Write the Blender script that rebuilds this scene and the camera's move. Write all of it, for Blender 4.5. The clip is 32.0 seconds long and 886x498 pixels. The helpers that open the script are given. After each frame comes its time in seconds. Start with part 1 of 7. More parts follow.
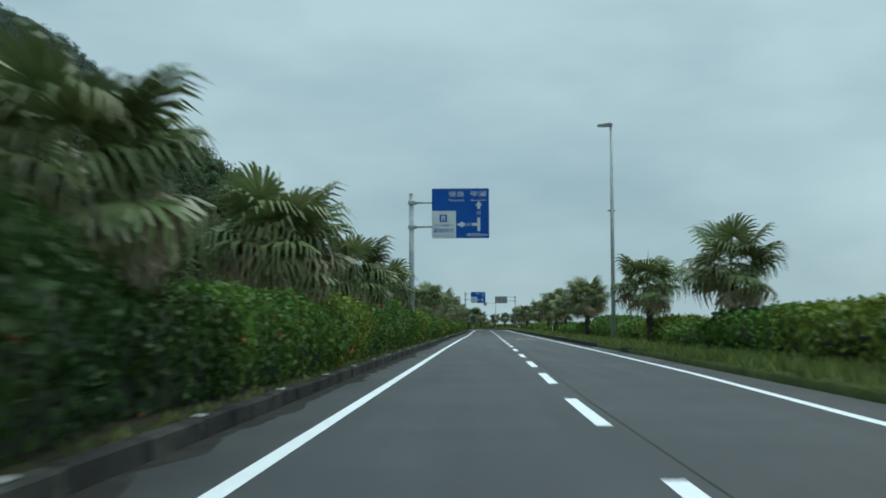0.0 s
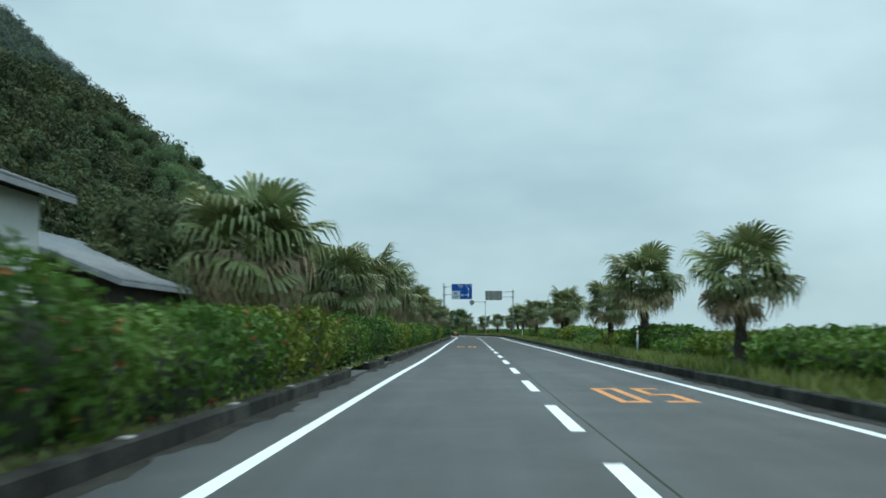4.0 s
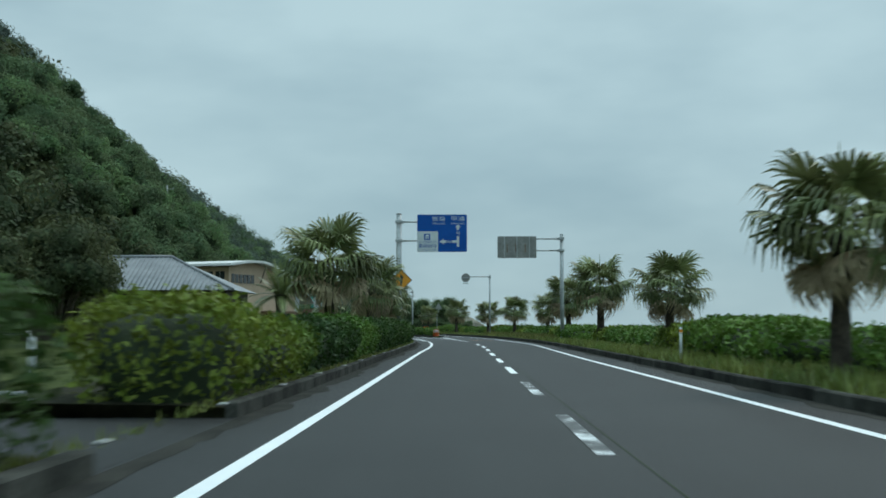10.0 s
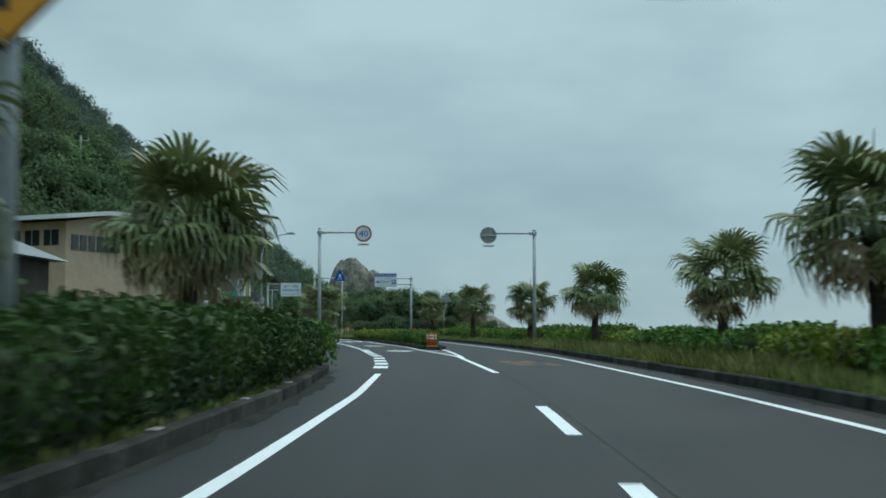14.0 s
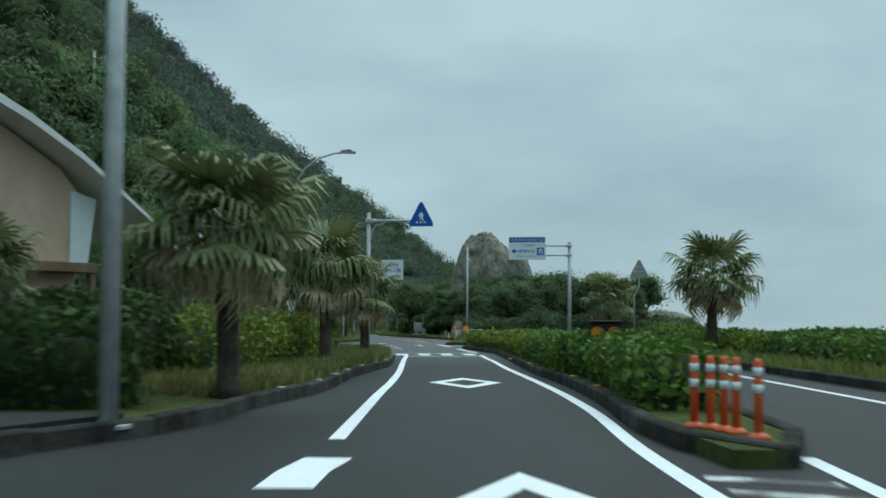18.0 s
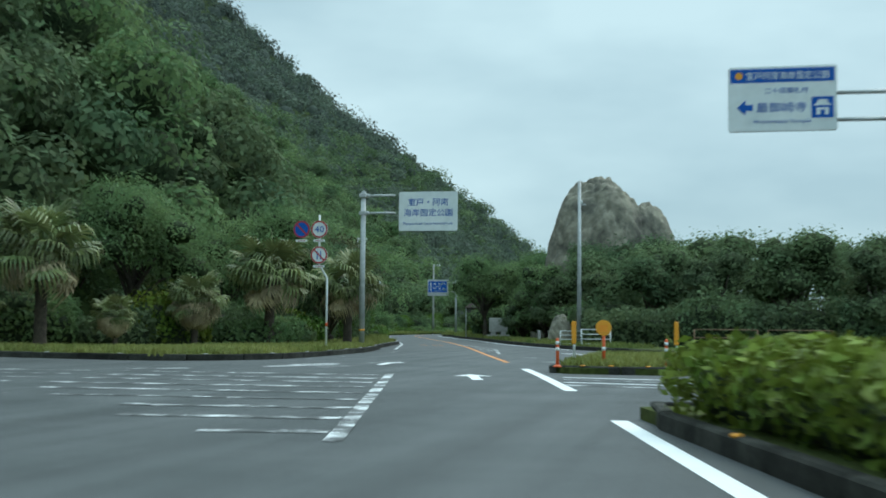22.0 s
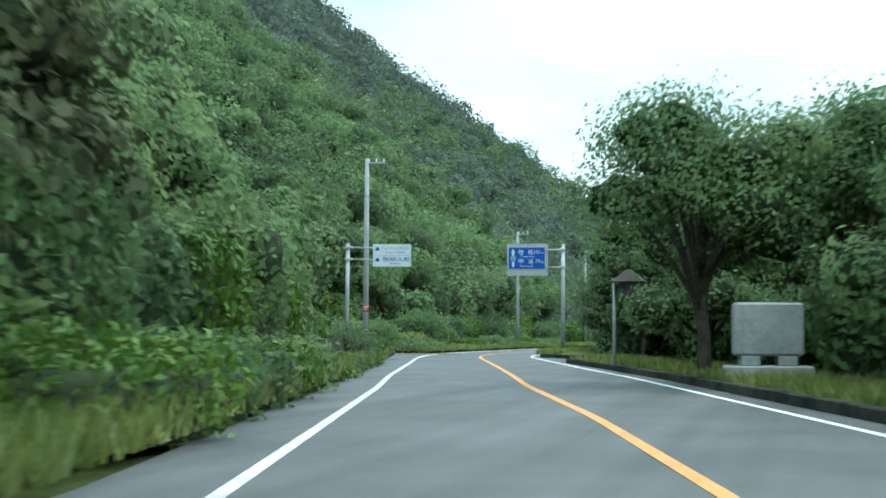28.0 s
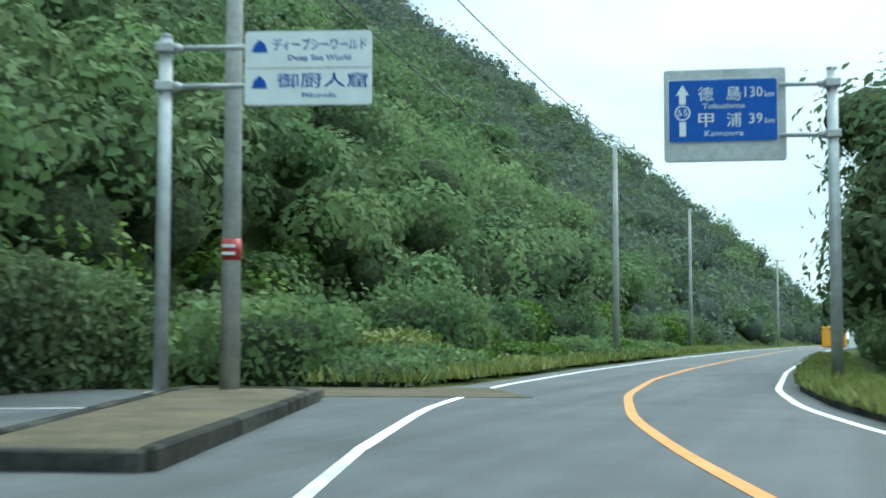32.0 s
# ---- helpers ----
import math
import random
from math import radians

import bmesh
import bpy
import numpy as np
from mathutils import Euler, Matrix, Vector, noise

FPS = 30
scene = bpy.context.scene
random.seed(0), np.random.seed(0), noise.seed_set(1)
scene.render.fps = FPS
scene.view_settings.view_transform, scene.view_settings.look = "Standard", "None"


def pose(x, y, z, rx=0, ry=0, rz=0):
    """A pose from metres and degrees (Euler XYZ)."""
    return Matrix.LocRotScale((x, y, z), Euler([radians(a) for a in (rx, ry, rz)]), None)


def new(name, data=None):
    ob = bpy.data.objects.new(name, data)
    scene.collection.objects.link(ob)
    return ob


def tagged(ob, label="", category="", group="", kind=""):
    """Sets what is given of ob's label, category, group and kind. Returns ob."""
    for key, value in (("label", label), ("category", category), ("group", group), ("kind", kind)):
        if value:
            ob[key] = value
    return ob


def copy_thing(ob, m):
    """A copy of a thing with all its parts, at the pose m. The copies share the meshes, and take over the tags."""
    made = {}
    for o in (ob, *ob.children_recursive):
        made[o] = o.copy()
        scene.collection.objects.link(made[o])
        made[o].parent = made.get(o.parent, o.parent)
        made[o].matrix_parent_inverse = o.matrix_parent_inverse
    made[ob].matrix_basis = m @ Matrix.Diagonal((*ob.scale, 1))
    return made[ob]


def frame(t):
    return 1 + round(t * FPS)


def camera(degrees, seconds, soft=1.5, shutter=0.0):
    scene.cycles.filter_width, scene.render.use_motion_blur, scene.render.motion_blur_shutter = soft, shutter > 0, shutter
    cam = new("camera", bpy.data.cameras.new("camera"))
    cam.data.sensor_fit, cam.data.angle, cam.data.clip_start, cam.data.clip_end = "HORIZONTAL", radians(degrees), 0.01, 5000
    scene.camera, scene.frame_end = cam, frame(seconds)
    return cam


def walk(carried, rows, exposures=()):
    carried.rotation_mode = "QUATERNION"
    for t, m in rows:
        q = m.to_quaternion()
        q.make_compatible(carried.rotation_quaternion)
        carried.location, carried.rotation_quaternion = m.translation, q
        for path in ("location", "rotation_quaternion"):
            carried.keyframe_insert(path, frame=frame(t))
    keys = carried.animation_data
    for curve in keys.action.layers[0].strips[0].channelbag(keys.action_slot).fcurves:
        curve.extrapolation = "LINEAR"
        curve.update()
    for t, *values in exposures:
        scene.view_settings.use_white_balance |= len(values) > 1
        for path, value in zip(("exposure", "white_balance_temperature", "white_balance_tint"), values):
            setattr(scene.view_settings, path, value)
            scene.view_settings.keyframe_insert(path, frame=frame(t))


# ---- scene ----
cam = camera(38.62, 32.0, soft=1.7, shutter=0.5)
PATH = [
    (0.0, 0.00, 0.00, 1.050, 93.46, 0.31, 1.38),
    (0.5, 0.00, 8.86, 1.087, 93.53, 0.35, 1.34),
    (1.0, 0.05, 17.80, 1.121, 93.56, 0.14, 1.11),
    (1.5, 0.14, 26.83, 1.143, 93.57, -0.31, 0.87),
    (2.0, 0.27, 35.75, 1.146, 93.65, -0.06, 0.75),
    (2.5, 0.38, 44.59, 1.143, 93.63, -0.03, 0.63),
    (3.0, 0.49, 53.41, 1.137, 93.68, -0.01, 0.61),
    (3.5, 0.61, 62.23, 1.133, 93.69, 0.02, 0.67),
    (4.0, 0.71, 71.05, 1.131, 93.66, 0.06, 0.78),
    (4.5, 0.80, 79.88, 1.129, 93.59, 0.12, 0.91),
    (5.0, 0.86, 88.73, 1.123, 93.60, 0.18, 0.98),
    (5.5, 0.93, 97.60, 1.116, 93.61, 0.18, 1.00),
    (6.0, 1.02, 106.50, 1.108, 93.59, 0.08, 1.03),
    (6.5, 1.10, 115.41, 1.109, 93.54, 0.08, 1.15),
    (7.0, 1.15, 124.29, 1.117, 93.54, 0.11, 1.07),
    (7.5, 1.20, 133.15, 1.123, 93.58, 0.19, 1.12),
    (8.0, 1.24, 142.02, 1.123, 93.57, 0.17, 1.19),
    (8.5, 1.27, 150.86, 1.120, 93.52, 0.17, 1.20),
    (9.0, 1.33, 159.65, 1.116, 93.58, 0.13, 0.95),
    (9.5, 1.43, 168.34, 1.115, 93.51, 0.10, 0.57),
    (10.0, 1.56, 176.90, 1.113, 93.53, 0.09, 0.45),
    (10.5, 1.69, 185.33, 1.110, 93.53, 0.08, 0.63),
    (11.0, 1.77, 193.60, 1.105, 93.48, 0.10, 0.90),
    (11.5, 1.84, 201.75, 1.099, 93.51, 0.15, 0.97),
    (12.0, 1.89, 209.79, 1.092, 93.50, 0.27, 0.93),
    (12.5, 2.00, 217.69, 1.088, 93.49, 0.35, 0.92),
    (13.0, 2.10, 225.56, 1.087, 93.57, 0.29, 1.00),
    (13.5, 2.13, 233.15, 1.095, 93.59, 0.09, 1.11),
    (14.0, 2.14, 240.56, 1.109, 93.62, 0.05, 1.43),
    (14.5, 2.10, 247.82, 1.124, 93.60, 0.04, 1.85),
    (15.0, 2.01, 254.97, 1.138, 93.51, 0.04, 2.33),
    (15.5, 1.85, 262.03, 1.149, 93.32, 0.07, 2.95),
    (16.0, 1.56, 269.03, 1.150, 93.36, 0.11, 3.87),
    (16.5, 1.14, 276.01, 1.142, 93.36, 0.12, 5.45),
    (17.0, 0.53, 282.99, 1.134, 93.39, 0.12, 6.82),
    (17.5, -0.24, 289.94, 1.129, 93.45, -0.18, 7.94),
    (18.0, -1.09, 296.95, 1.120, 93.61, -0.27, 8.31),
    (18.5, -1.93, 303.95, 1.102, 93.31, -0.24, 8.31),
    (19.0, -2.80, 310.90, 1.088, 93.35, -0.24, 8.59),
    (19.5, -3.75, 317.83, 1.090, 93.46, -0.35, 8.99),
    (20.0, -4.76, 324.69, 1.102, 93.39, -0.21, 9.63),
    (20.5, -5.87, 331.65, 1.105, 93.11, -0.36, 10.21),
    (21.0, -7.00, 338.50, 1.112, 93.49, -0.46, 10.90),
    (21.5, -8.16, 345.18, 1.117, 93.57, -0.41, 11.59),
    (22.0, -9.35, 351.70, 1.119, 93.52, -0.53, 12.27),
    (22.5, -10.62, 358.13, 1.110, 93.18, -0.50, 12.99),
    (23.0, -11.94, 364.37, 1.103, 93.73, -0.57, 13.51),
    (23.5, -13.26, 370.46, 1.101, 93.75, -0.24, 13.85),
    (24.0, -14.63, 376.46, 1.113, 93.52, 0.09, 13.92),
    (24.5, -16.01, 382.45, 1.135, 93.63, 0.26, 13.86),
    (25.0, -17.35, 388.70, 1.157, 93.95, 0.31, 13.27),
    (25.5, -18.79, 395.15, 1.170, 93.85, 0.57, 13.98),
    (26.0, -20.26, 401.57, 1.160, 93.86, 0.28, 14.48),
    (26.5, -21.76, 407.95, 1.145, 93.89, 0.10, 14.86),
    (27.0, -23.30, 414.29, 1.133, 93.95, -0.02, 15.20),
    (27.5, -24.87, 420.58, 1.125, 94.05, -0.16, 15.56),
    (28.0, -26.47, 426.81, 1.120, 93.93, -0.33, 16.00),
    (28.5, -28.11, 433.01, 1.118, 93.89, -0.33, 16.49),
    (29.0, -29.83, 439.19, 1.115, 93.84, -0.42, 17.01),
    (29.5, -31.61, 445.40, 1.111, 93.85, -0.70, 17.49),
    (30.0, -33.46, 451.66, 1.106, 93.87, -0.61, 17.94),
    (30.5, -35.37, 457.98, 1.102, 94.03, -0.90, 18.30),
    (31.0, -37.28, 464.41, 1.104, 93.93, -0.43, 18.30),
    (31.5, -39.17, 470.85, 1.111, 93.89, -0.27, 18.28),
    (32.0, -41.06, 477.31, 1.124, 94.00, -0.12, 17.46),
]
EXPOSURES = [(0.0, -0.1), (2.5, 0.2), (6.0, 0.17), (9.0, -0.02), (13.0, -0.17), (17.0, -0.1), (19.0, -0.08), (21.0, 0.1), (23.0, 0.45), (25.0, 0.55), (28.0, 1.15), (29.0, 1.25), (30.0, 1.2), (32.0, 1.05)]
walk(cam, [(t, pose(x, y, z, rx, ry, rz)) for t, x, y, z, rx, ry, rz in PATH], EXPOSURES)

# ---- world and light ----
world = bpy.data.worlds.new("overcast_sky")
scene.world = world
world.use_nodes = True
wn, wl = world.node_tree.nodes, world.node_tree.links
wn.clear()
w_out = wn.new("ShaderNodeOutputWorld")
w_bg = wn.new("ShaderNodeBackground")
w_sky = wn.new("ShaderNodeTexSky")
w_sky.sky_type = "NISHITA"
w_sky.sun_disc = False
w_sky.sun_elevation, w_sky.sun_rotation = radians(52), radians(35)
w_tc = wn.new("ShaderNodeTexCoord")
w_map = wn.new("ShaderNodeMapping")
w_map.inputs["Scale"].default_value = (1.0, 1.0, 2.6)
w_noise = wn.new("ShaderNodeTexNoise")
w_noise.inputs["Scale"].default_value = 2.3
w_noise.inputs["Detail"].default_value = 5
w_noise.inputs["Roughness"].default_value = 0.5
w_ramp = wn.new("ShaderNodeValToRGB")
w_ramp.color_ramp.elements[0].position = 0.38
w_ramp.color_ramp.elements[0].color = (0.345, 0.52, 0.59, 1)
w_ramp.color_ramp.elements[1].position = 0.62
w_ramp.color_ramp.elements[1].color = (0.53, 0.735, 0.79, 1)
w_sep = wn.new("ShaderNodeSeparateXYZ")
w_up = wn.new("ShaderNodeMapRange")          # overcast: the zenith is brighter than the horizon
w_up.inputs["From Min"].default_value, w_up.inputs["From Max"].default_value = 0.30, 0.85
w_up.inputs["To Min"].default_value, w_up.inputs["To Max"].default_value = 1.0, 2.3
w_skyk = wn.new("ShaderNodeVectorMath")
w_skyk.operation = "SCALE"
w_skyk.inputs["Scale"].default_value = 0.06
w_mix = wn.new("ShaderNodeMix")
w_mix.data_type = "RGBA"
w_mix.inputs["Factor"].default_value = 0.88
w_mul = wn.new("ShaderNodeVectorMath")
w_mul.operation = "SCALE"
wl.new(w_tc.outputs["Generated"], w_map.inputs["Vector"])
wl.new(w_map.outputs["Vector"], w_noise.inputs["Vector"])
wl.new(w_noise.outputs["Fac"], w_ramp.inputs["Fac"])
wl.new(w_sky.outputs["Color"], w_skyk.inputs[0])
wl.new(w_skyk.outputs["Vector"], w_mix.inputs["A"])
wl.new(w_ramp.outputs["Color"], w_mix.inputs["B"])
wl.new(w_tc.outputs["Generated"], w_sep.inputs["Vector"])
wl.new(w_sep.outputs["Z"], w_up.inputs["Value"])
wl.new(w_mix.outputs["Result"], w_mul.inputs[0])
wl.new(w_up.outputs["Result"], w_mul.inputs["Scale"])
wl.new(w_mul.outputs["Vector"], w_bg.inputs["Color"])
w_bg.inputs["Strength"].default_value = 1.0
wl.new(w_bg.outputs["Background"], w_out.inputs["Surface"])

sun = new("sun", bpy.data.lights.new("sun", "SUN"))
sun.data.energy, sun.data.angle, sun.data.color = 0.9, radians(25), (1.0, 0.97, 0.92)
sun.matrix_world = pose(0, 0, 60, 38, 0, -35 + 180)

# ---- materials ----


def pbr(name, c1, c2, scale=1.0, rough=0.7, metal=0.0, bump=0.0, bump_scale=40.0, fine=None, vary="", spec=0.5, translucent=0.0, lo=0.35, hi=0.65, amp=(0.7, 1.35)):
    """Two colours mixed by a coarse and a fine noise in world space; vary: 'island' or 'object' shifts the brightness piece by piece."""
    m = bpy.data.materials.new(name)
    m.use_nodes = True
    n, l = m.node_tree.nodes, m.node_tree.links
    b = n["Principled BSDF"]
    geo = n.new("ShaderNodeNewGeometry")
    noise_a = n.new("ShaderNodeTexNoise")
    noise_a.inputs["Scale"].default_value = scale
    noise_a.inputs["Detail"].default_value = 6
    noise_a.inputs["Roughness"].default_value = 0.65
    l.new(geo.outputs["Position"], noise_a.inputs["Vector"])
    fac = n.new("ShaderNodeMapRange")
    fac.inputs["From Min"].default_value, fac.inputs["From Max"].default_value = lo, hi
    l.new(noise_a.outputs["Fac"], fac.inputs["Value"])
    mix = n.new("ShaderNodeMix")
    mix.data_type = "RGBA"
    mix.inputs["A"].default_value, mix.inputs["B"].default_value = (*c1, 1), (*c2, 1)
    l.new(fac.outputs["Result"], mix.inputs["Factor"])
    colour = mix.outputs["Result"]
    if vary:
        hsv = n.new("ShaderNodeHueSaturation")
        rng = n.new("ShaderNodeMapRange")
        rng.inputs["To Min"].default_value, rng.inputs["To Max"].default_value = amp
        hue = n.new("ShaderNodeMapRange")
        hue.inputs["To Min"].default_value, hue.inputs["To Max"].default_value = 0.488, 0.508
        src = geo.outputs["Random Per Island"]
        if vary == "object":
            src = n.new("ShaderNodeObjectInfo").outputs["Random"]
        l.new(src, rng.inputs["Value"])
        l.new(src, hue.inputs["Value"])
        l.new(colour, hsv.inputs["Color"])
        l.new(rng.outputs["Result"], hsv.inputs["Value"])
        l.new(hue.outputs["Result"], hsv.inputs["Hue"])
        colour = hsv.outputs["Color"]
    if fine:
        amount, fscale = fine
        noise_b = n.new("ShaderNodeTexNoise")
        noise_b.inputs["Scale"].default_value = fscale
        noise_b.inputs["Detail"].default_value = 3
        l.new(geo.outputs["Position"], noise_b.inputs["Vector"])
        rng2 = n.new("ShaderNodeMapRange")
        rng2.inputs["From Min"].default_value, rng2.inputs["From Max"].default_value = 0.3, 0.7
        rng2.inputs["To Min"].default_value, rng2.inputs["To Max"].default_value = 1 - amount, 1 + amount
        l.new(noise_b.outputs["Fac"], rng2.inputs["Value"])
        k = n.new("ShaderNodeVectorMath")
        k.operation = "SCALE"
        l.new(colour, k.inputs[0])
        l.new(rng2.outputs["Result"], k.inputs["Scale"])
        colour = k.outputs["Vector"]
    l.new(colour, b.inputs["Base Color"])
    b.inputs["Roughness"].default_value = rough
    b.inputs["Metallic"].default_value = metal
    b.inputs["Specular IOR Level"].default_value = spec
    if bump:
        noise_c = n.new("ShaderNodeTexNoise")
        noise_c.inputs["Scale"].default_value = bump_scale
        noise_c.inputs["Detail"].default_value = 4
        l.new(geo.outputs["Position"], noise_c.inputs["Vector"])
        bp = n.new("ShaderNodeBump")
        bp.inputs["Strength"].default_value = bump
        bp.inputs["Distance"].default_value = 0.02
        l.new(noise_c.outputs["Fac"], bp.inputs["Height"])
        l.new(bp.outputs["Normal"], b.inputs["Normal"])
    if translucent:
        tr = n.new("ShaderNodeBsdfTranslucent")
        l.new(colour, tr.inputs["Color"])
        ms = n.new("ShaderNodeMixShader")
        ms.inputs["Fac"].default_value = translucent
        l.new(b.outputs["BSDF"], ms.inputs[1])
        l.new(tr.outputs["BSDF"], ms.inputs[2])
        l.new(ms.outputs["Shader"], n["Material Output"].inputs["Surface"])
    return m


ASPHALT = pbr("asphalt", (0.026, 0.029, 0.029), (0.041, 0.044, 0.044), 0.35, 0.62, bump=0.35, bump_scale=160, fine=(0.34, 45), spec=0.27)
# the middle stretch is damp and darker, the last one dry and worn; the ramp also paints in brightness that offsets the
# exposure
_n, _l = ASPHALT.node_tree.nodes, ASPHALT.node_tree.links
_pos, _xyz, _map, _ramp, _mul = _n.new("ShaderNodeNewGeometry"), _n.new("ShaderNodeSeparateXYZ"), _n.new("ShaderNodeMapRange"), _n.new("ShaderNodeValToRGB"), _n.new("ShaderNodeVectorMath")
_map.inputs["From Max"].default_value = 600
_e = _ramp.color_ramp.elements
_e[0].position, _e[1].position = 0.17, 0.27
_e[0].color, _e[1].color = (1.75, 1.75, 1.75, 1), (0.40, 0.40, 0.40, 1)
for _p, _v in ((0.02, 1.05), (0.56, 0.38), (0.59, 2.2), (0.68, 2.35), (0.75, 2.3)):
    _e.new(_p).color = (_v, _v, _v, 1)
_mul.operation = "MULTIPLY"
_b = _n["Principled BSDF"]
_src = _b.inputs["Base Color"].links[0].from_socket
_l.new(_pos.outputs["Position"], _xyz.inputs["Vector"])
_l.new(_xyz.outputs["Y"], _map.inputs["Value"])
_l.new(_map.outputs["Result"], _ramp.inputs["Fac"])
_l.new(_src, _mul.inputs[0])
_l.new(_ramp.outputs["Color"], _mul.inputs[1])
# lighter and darker streaks along the lanes
_str, _strn, _strr, _strm = _n.new("ShaderNodeMapping"), _n.new("ShaderNodeTexNoise"), _n.new("ShaderNodeMapRange"), _n.new("ShaderNodeVectorMath")
_str.inputs["Scale"].default_value = (1.5, 0.05, 1.0)
_strn.inputs["Scale"].default_value, _strn.inputs["Detail"].default_value = 1.0, 5
_strr.inputs["From Min"].default_value, _strr.inputs["From Max"].default_value = 0.3, 0.7
_strr.inputs["To Min"].default_value, _strr.inputs["To Max"].default_value = 0.74, 1.26
_strm.operation = "SCALE"
_l.new(_pos.outputs["Position"], _str.inputs["Vector"])
_l.new(_str.outputs["Vector"], _strn.inputs["Vector"])
_l.new(_strn.outputs["Fac"], _strr.inputs["Value"])
_l.new(_mul.outputs["Vector"], _strm.inputs[0])
_l.new(_strr.outputs["Result"], _strm.inputs["Scale"])
_l.new(_strm.outputs["Vector"], _b.inputs["Base Color"])
PAINT_WHITE = pbr("road_paint_white", (0.78, 0.80, 0.80), (0.88, 0.89, 0.89), 1.2, 0.6, bump=0.2, bump_scale=120, fine=(0.08, 25), lo=0.25)
PAINT_FADED = pbr("faded_paint_white", (0.34, 0.35, 0.35), (0.72, 0.74, 0.74), 1.8, 0.7, fine=(0.2, 30))
PAINT_WORN = pbr("worn_paint_white", (0.07, 0.073, 0.073), (0.72, 0.74, 0.74), 1.6, 0.7, fine=(0.25, 30), lo=0.47, hi=0.60)
PAINT_ORANGE = pbr("road_paint_orange", (0.62, 0.22, 0.04), (0.74, 0.29, 0.07), 1.3, 0.65, fine=(0.15, 25))
PAINT_ORANGE_WORN = pbr("worn_paint_orange", (0.05, 0.046, 0.042), (0.46, 0.18, 0.05), 2.5, 0.7, fine=(0.2, 25), lo=0.40, hi=0.62)
LITTER = pbr("leaf_litter", (0.016, 0.018, 0.010), (0.044, 0.042, 0.022), 1.5, 0.95, spec=0.1, bump=0.7, bump_scale=14, fine=(0.35, 9))
KERB = pbr("weathered_kerb_concrete", (0.018, 0.019, 0.016), (0.066, 0.066, 0.057), 1.1, 0.95, spec=0.1, bump=0.5, bump_scale=30, fine=(0.3, 14), vary="object")
CONCRETE = pbr("concrete", (0.28, 0.285, 0.27), (0.41, 0.41, 0.39), 0.9, 0.85, bump=0.25, bump_scale=35, fine=(0.12, 9))
OLD_CONCRETE = pbr("stained_concrete", (0.06, 0.06, 0.052), (0.15, 0.145, 0.13), 0.7, 0.9, bump=0.4, bump_scale=18, fine=(0.25, 6))
SOIL = pbr("grassy_soil", (0.040, 0.056, 0.015), (0.080, 0.095, 0.028), 0.5, 0.95, spec=0.1, bump=0.6, bump_scale=12, fine=(0.35, 7))
DIRT = pbr("bare_earth", (0.060, 0.050, 0.024), (0.120, 0.088, 0.048), 0.9, 0.95, bump=0.5, bump_scale=12, fine=(0.25, 8))
MOWN = pbr("mown_turf", (0.085, 0.115, 0.028), (0.16, 0.175, 0.05), 0.6, 0.95, bump=0.6, bump_scale=14, fine=(0.3, 9), spec=0.1)
GRASS = pbr("grass_blades", (0.10, 0.155, 0.032), (0.24, 0.26, 0.07), 0.25, 0.6, vary="island", translucent=0.25)
GRASS_BED = pbr("mown_grass_blades", (0.15, 0.19, 0.045), (0.30, 0.30, 0.085), 0.35, 0.6, vary="island", translucent=0.25)
GRASS_DRY = pbr("dry_grass_blades", (0.10, 0.125, 0.028), (0.20, 0.19, 0.06), 0.3, 0.65, vary="island", translucent=0.25)
HEDGE_LEAF = pbr("hedge_leaves", (0.046, 0.112, 0.019), (0.122, 0.206, 0.035), 0.45, 0.6, vary="island", translucent=0.2, spec=0.2)
# darker copy of the hedge leaves: dark clipped hedges, and dimness of some stretches painted in
HEDGE_LEAF_D = pbr("darkened_hedge_leaves", (0.020, 0.052, 0.012), (0.055, 0.100, 0.020), 0.45, 0.6, vary="island", translucent=0.2, spec=0.2)
HEDGE_LEAF_Y = pbr("yellow_green_leaves", (0.080, 0.138, 0.020), (0.20, 0.24, 0.036), 0.6, 0.6, vary="island", translucent=0.2, spec=0.2)
# near-black tone of the solid hedge core: shade between the leaves painted in
HEDGE_CORE = pbr("shaded_hedge_core", (0.012, 0.022, 0.008), (0.028, 0.042, 0.014), 3.0, 0.95, bump=0.8, bump_scale=9)
FLOWER = pbr("red_flowers", (0.45, 0.035, 0.015), (0.6, 0.09, 0.02), 2.0, 0.6, vary="island")
FOREST_LEAF = pbr("forest_leaves", (0.070, 0.122, 0.064), (0.168, 0.236, 0.110), 0.14, 0.8, vary="island", translucent=0.35, spec=0.12, amp=(0.84, 1.2))
FOREST_LEAF_L = pbr("light_forest_leaves", (0.086, 0.166, 0.070), (0.208, 0.296, 0.126), 0.2, 0.75, vary="island", translucent=0.45, spec=0.15, amp=(0.82, 1.22))
FOREST_LEAF_D = pbr("dark_forest_leaves", (0.072, 0.110, 0.060), (0.145, 0.190, 0.090), 0.25, 0.8, vary="island", translucent=0.35, spec=0.12, amp=(0.84, 1.2))
# cool, pale, low-contrast leaf tones: distance haze painted into the colour
FAR_LEAF = pbr("hazed_mountain_leaves", (0.092, 0.130, 0.098), (0.148, 0.188, 0.138), 0.06, 0.85, vary="island", translucent=0.3, spec=0.1, amp=(0.86, 1.16))
FAR_LEAF_D = pbr("dark_hazed_leaves", (0.072, 0.096, 0.082), (0.112, 0.138, 0.112), 0.06, 0.85, vary="island", translucent=0.3, spec=0.1, amp=(0.86, 1.16))
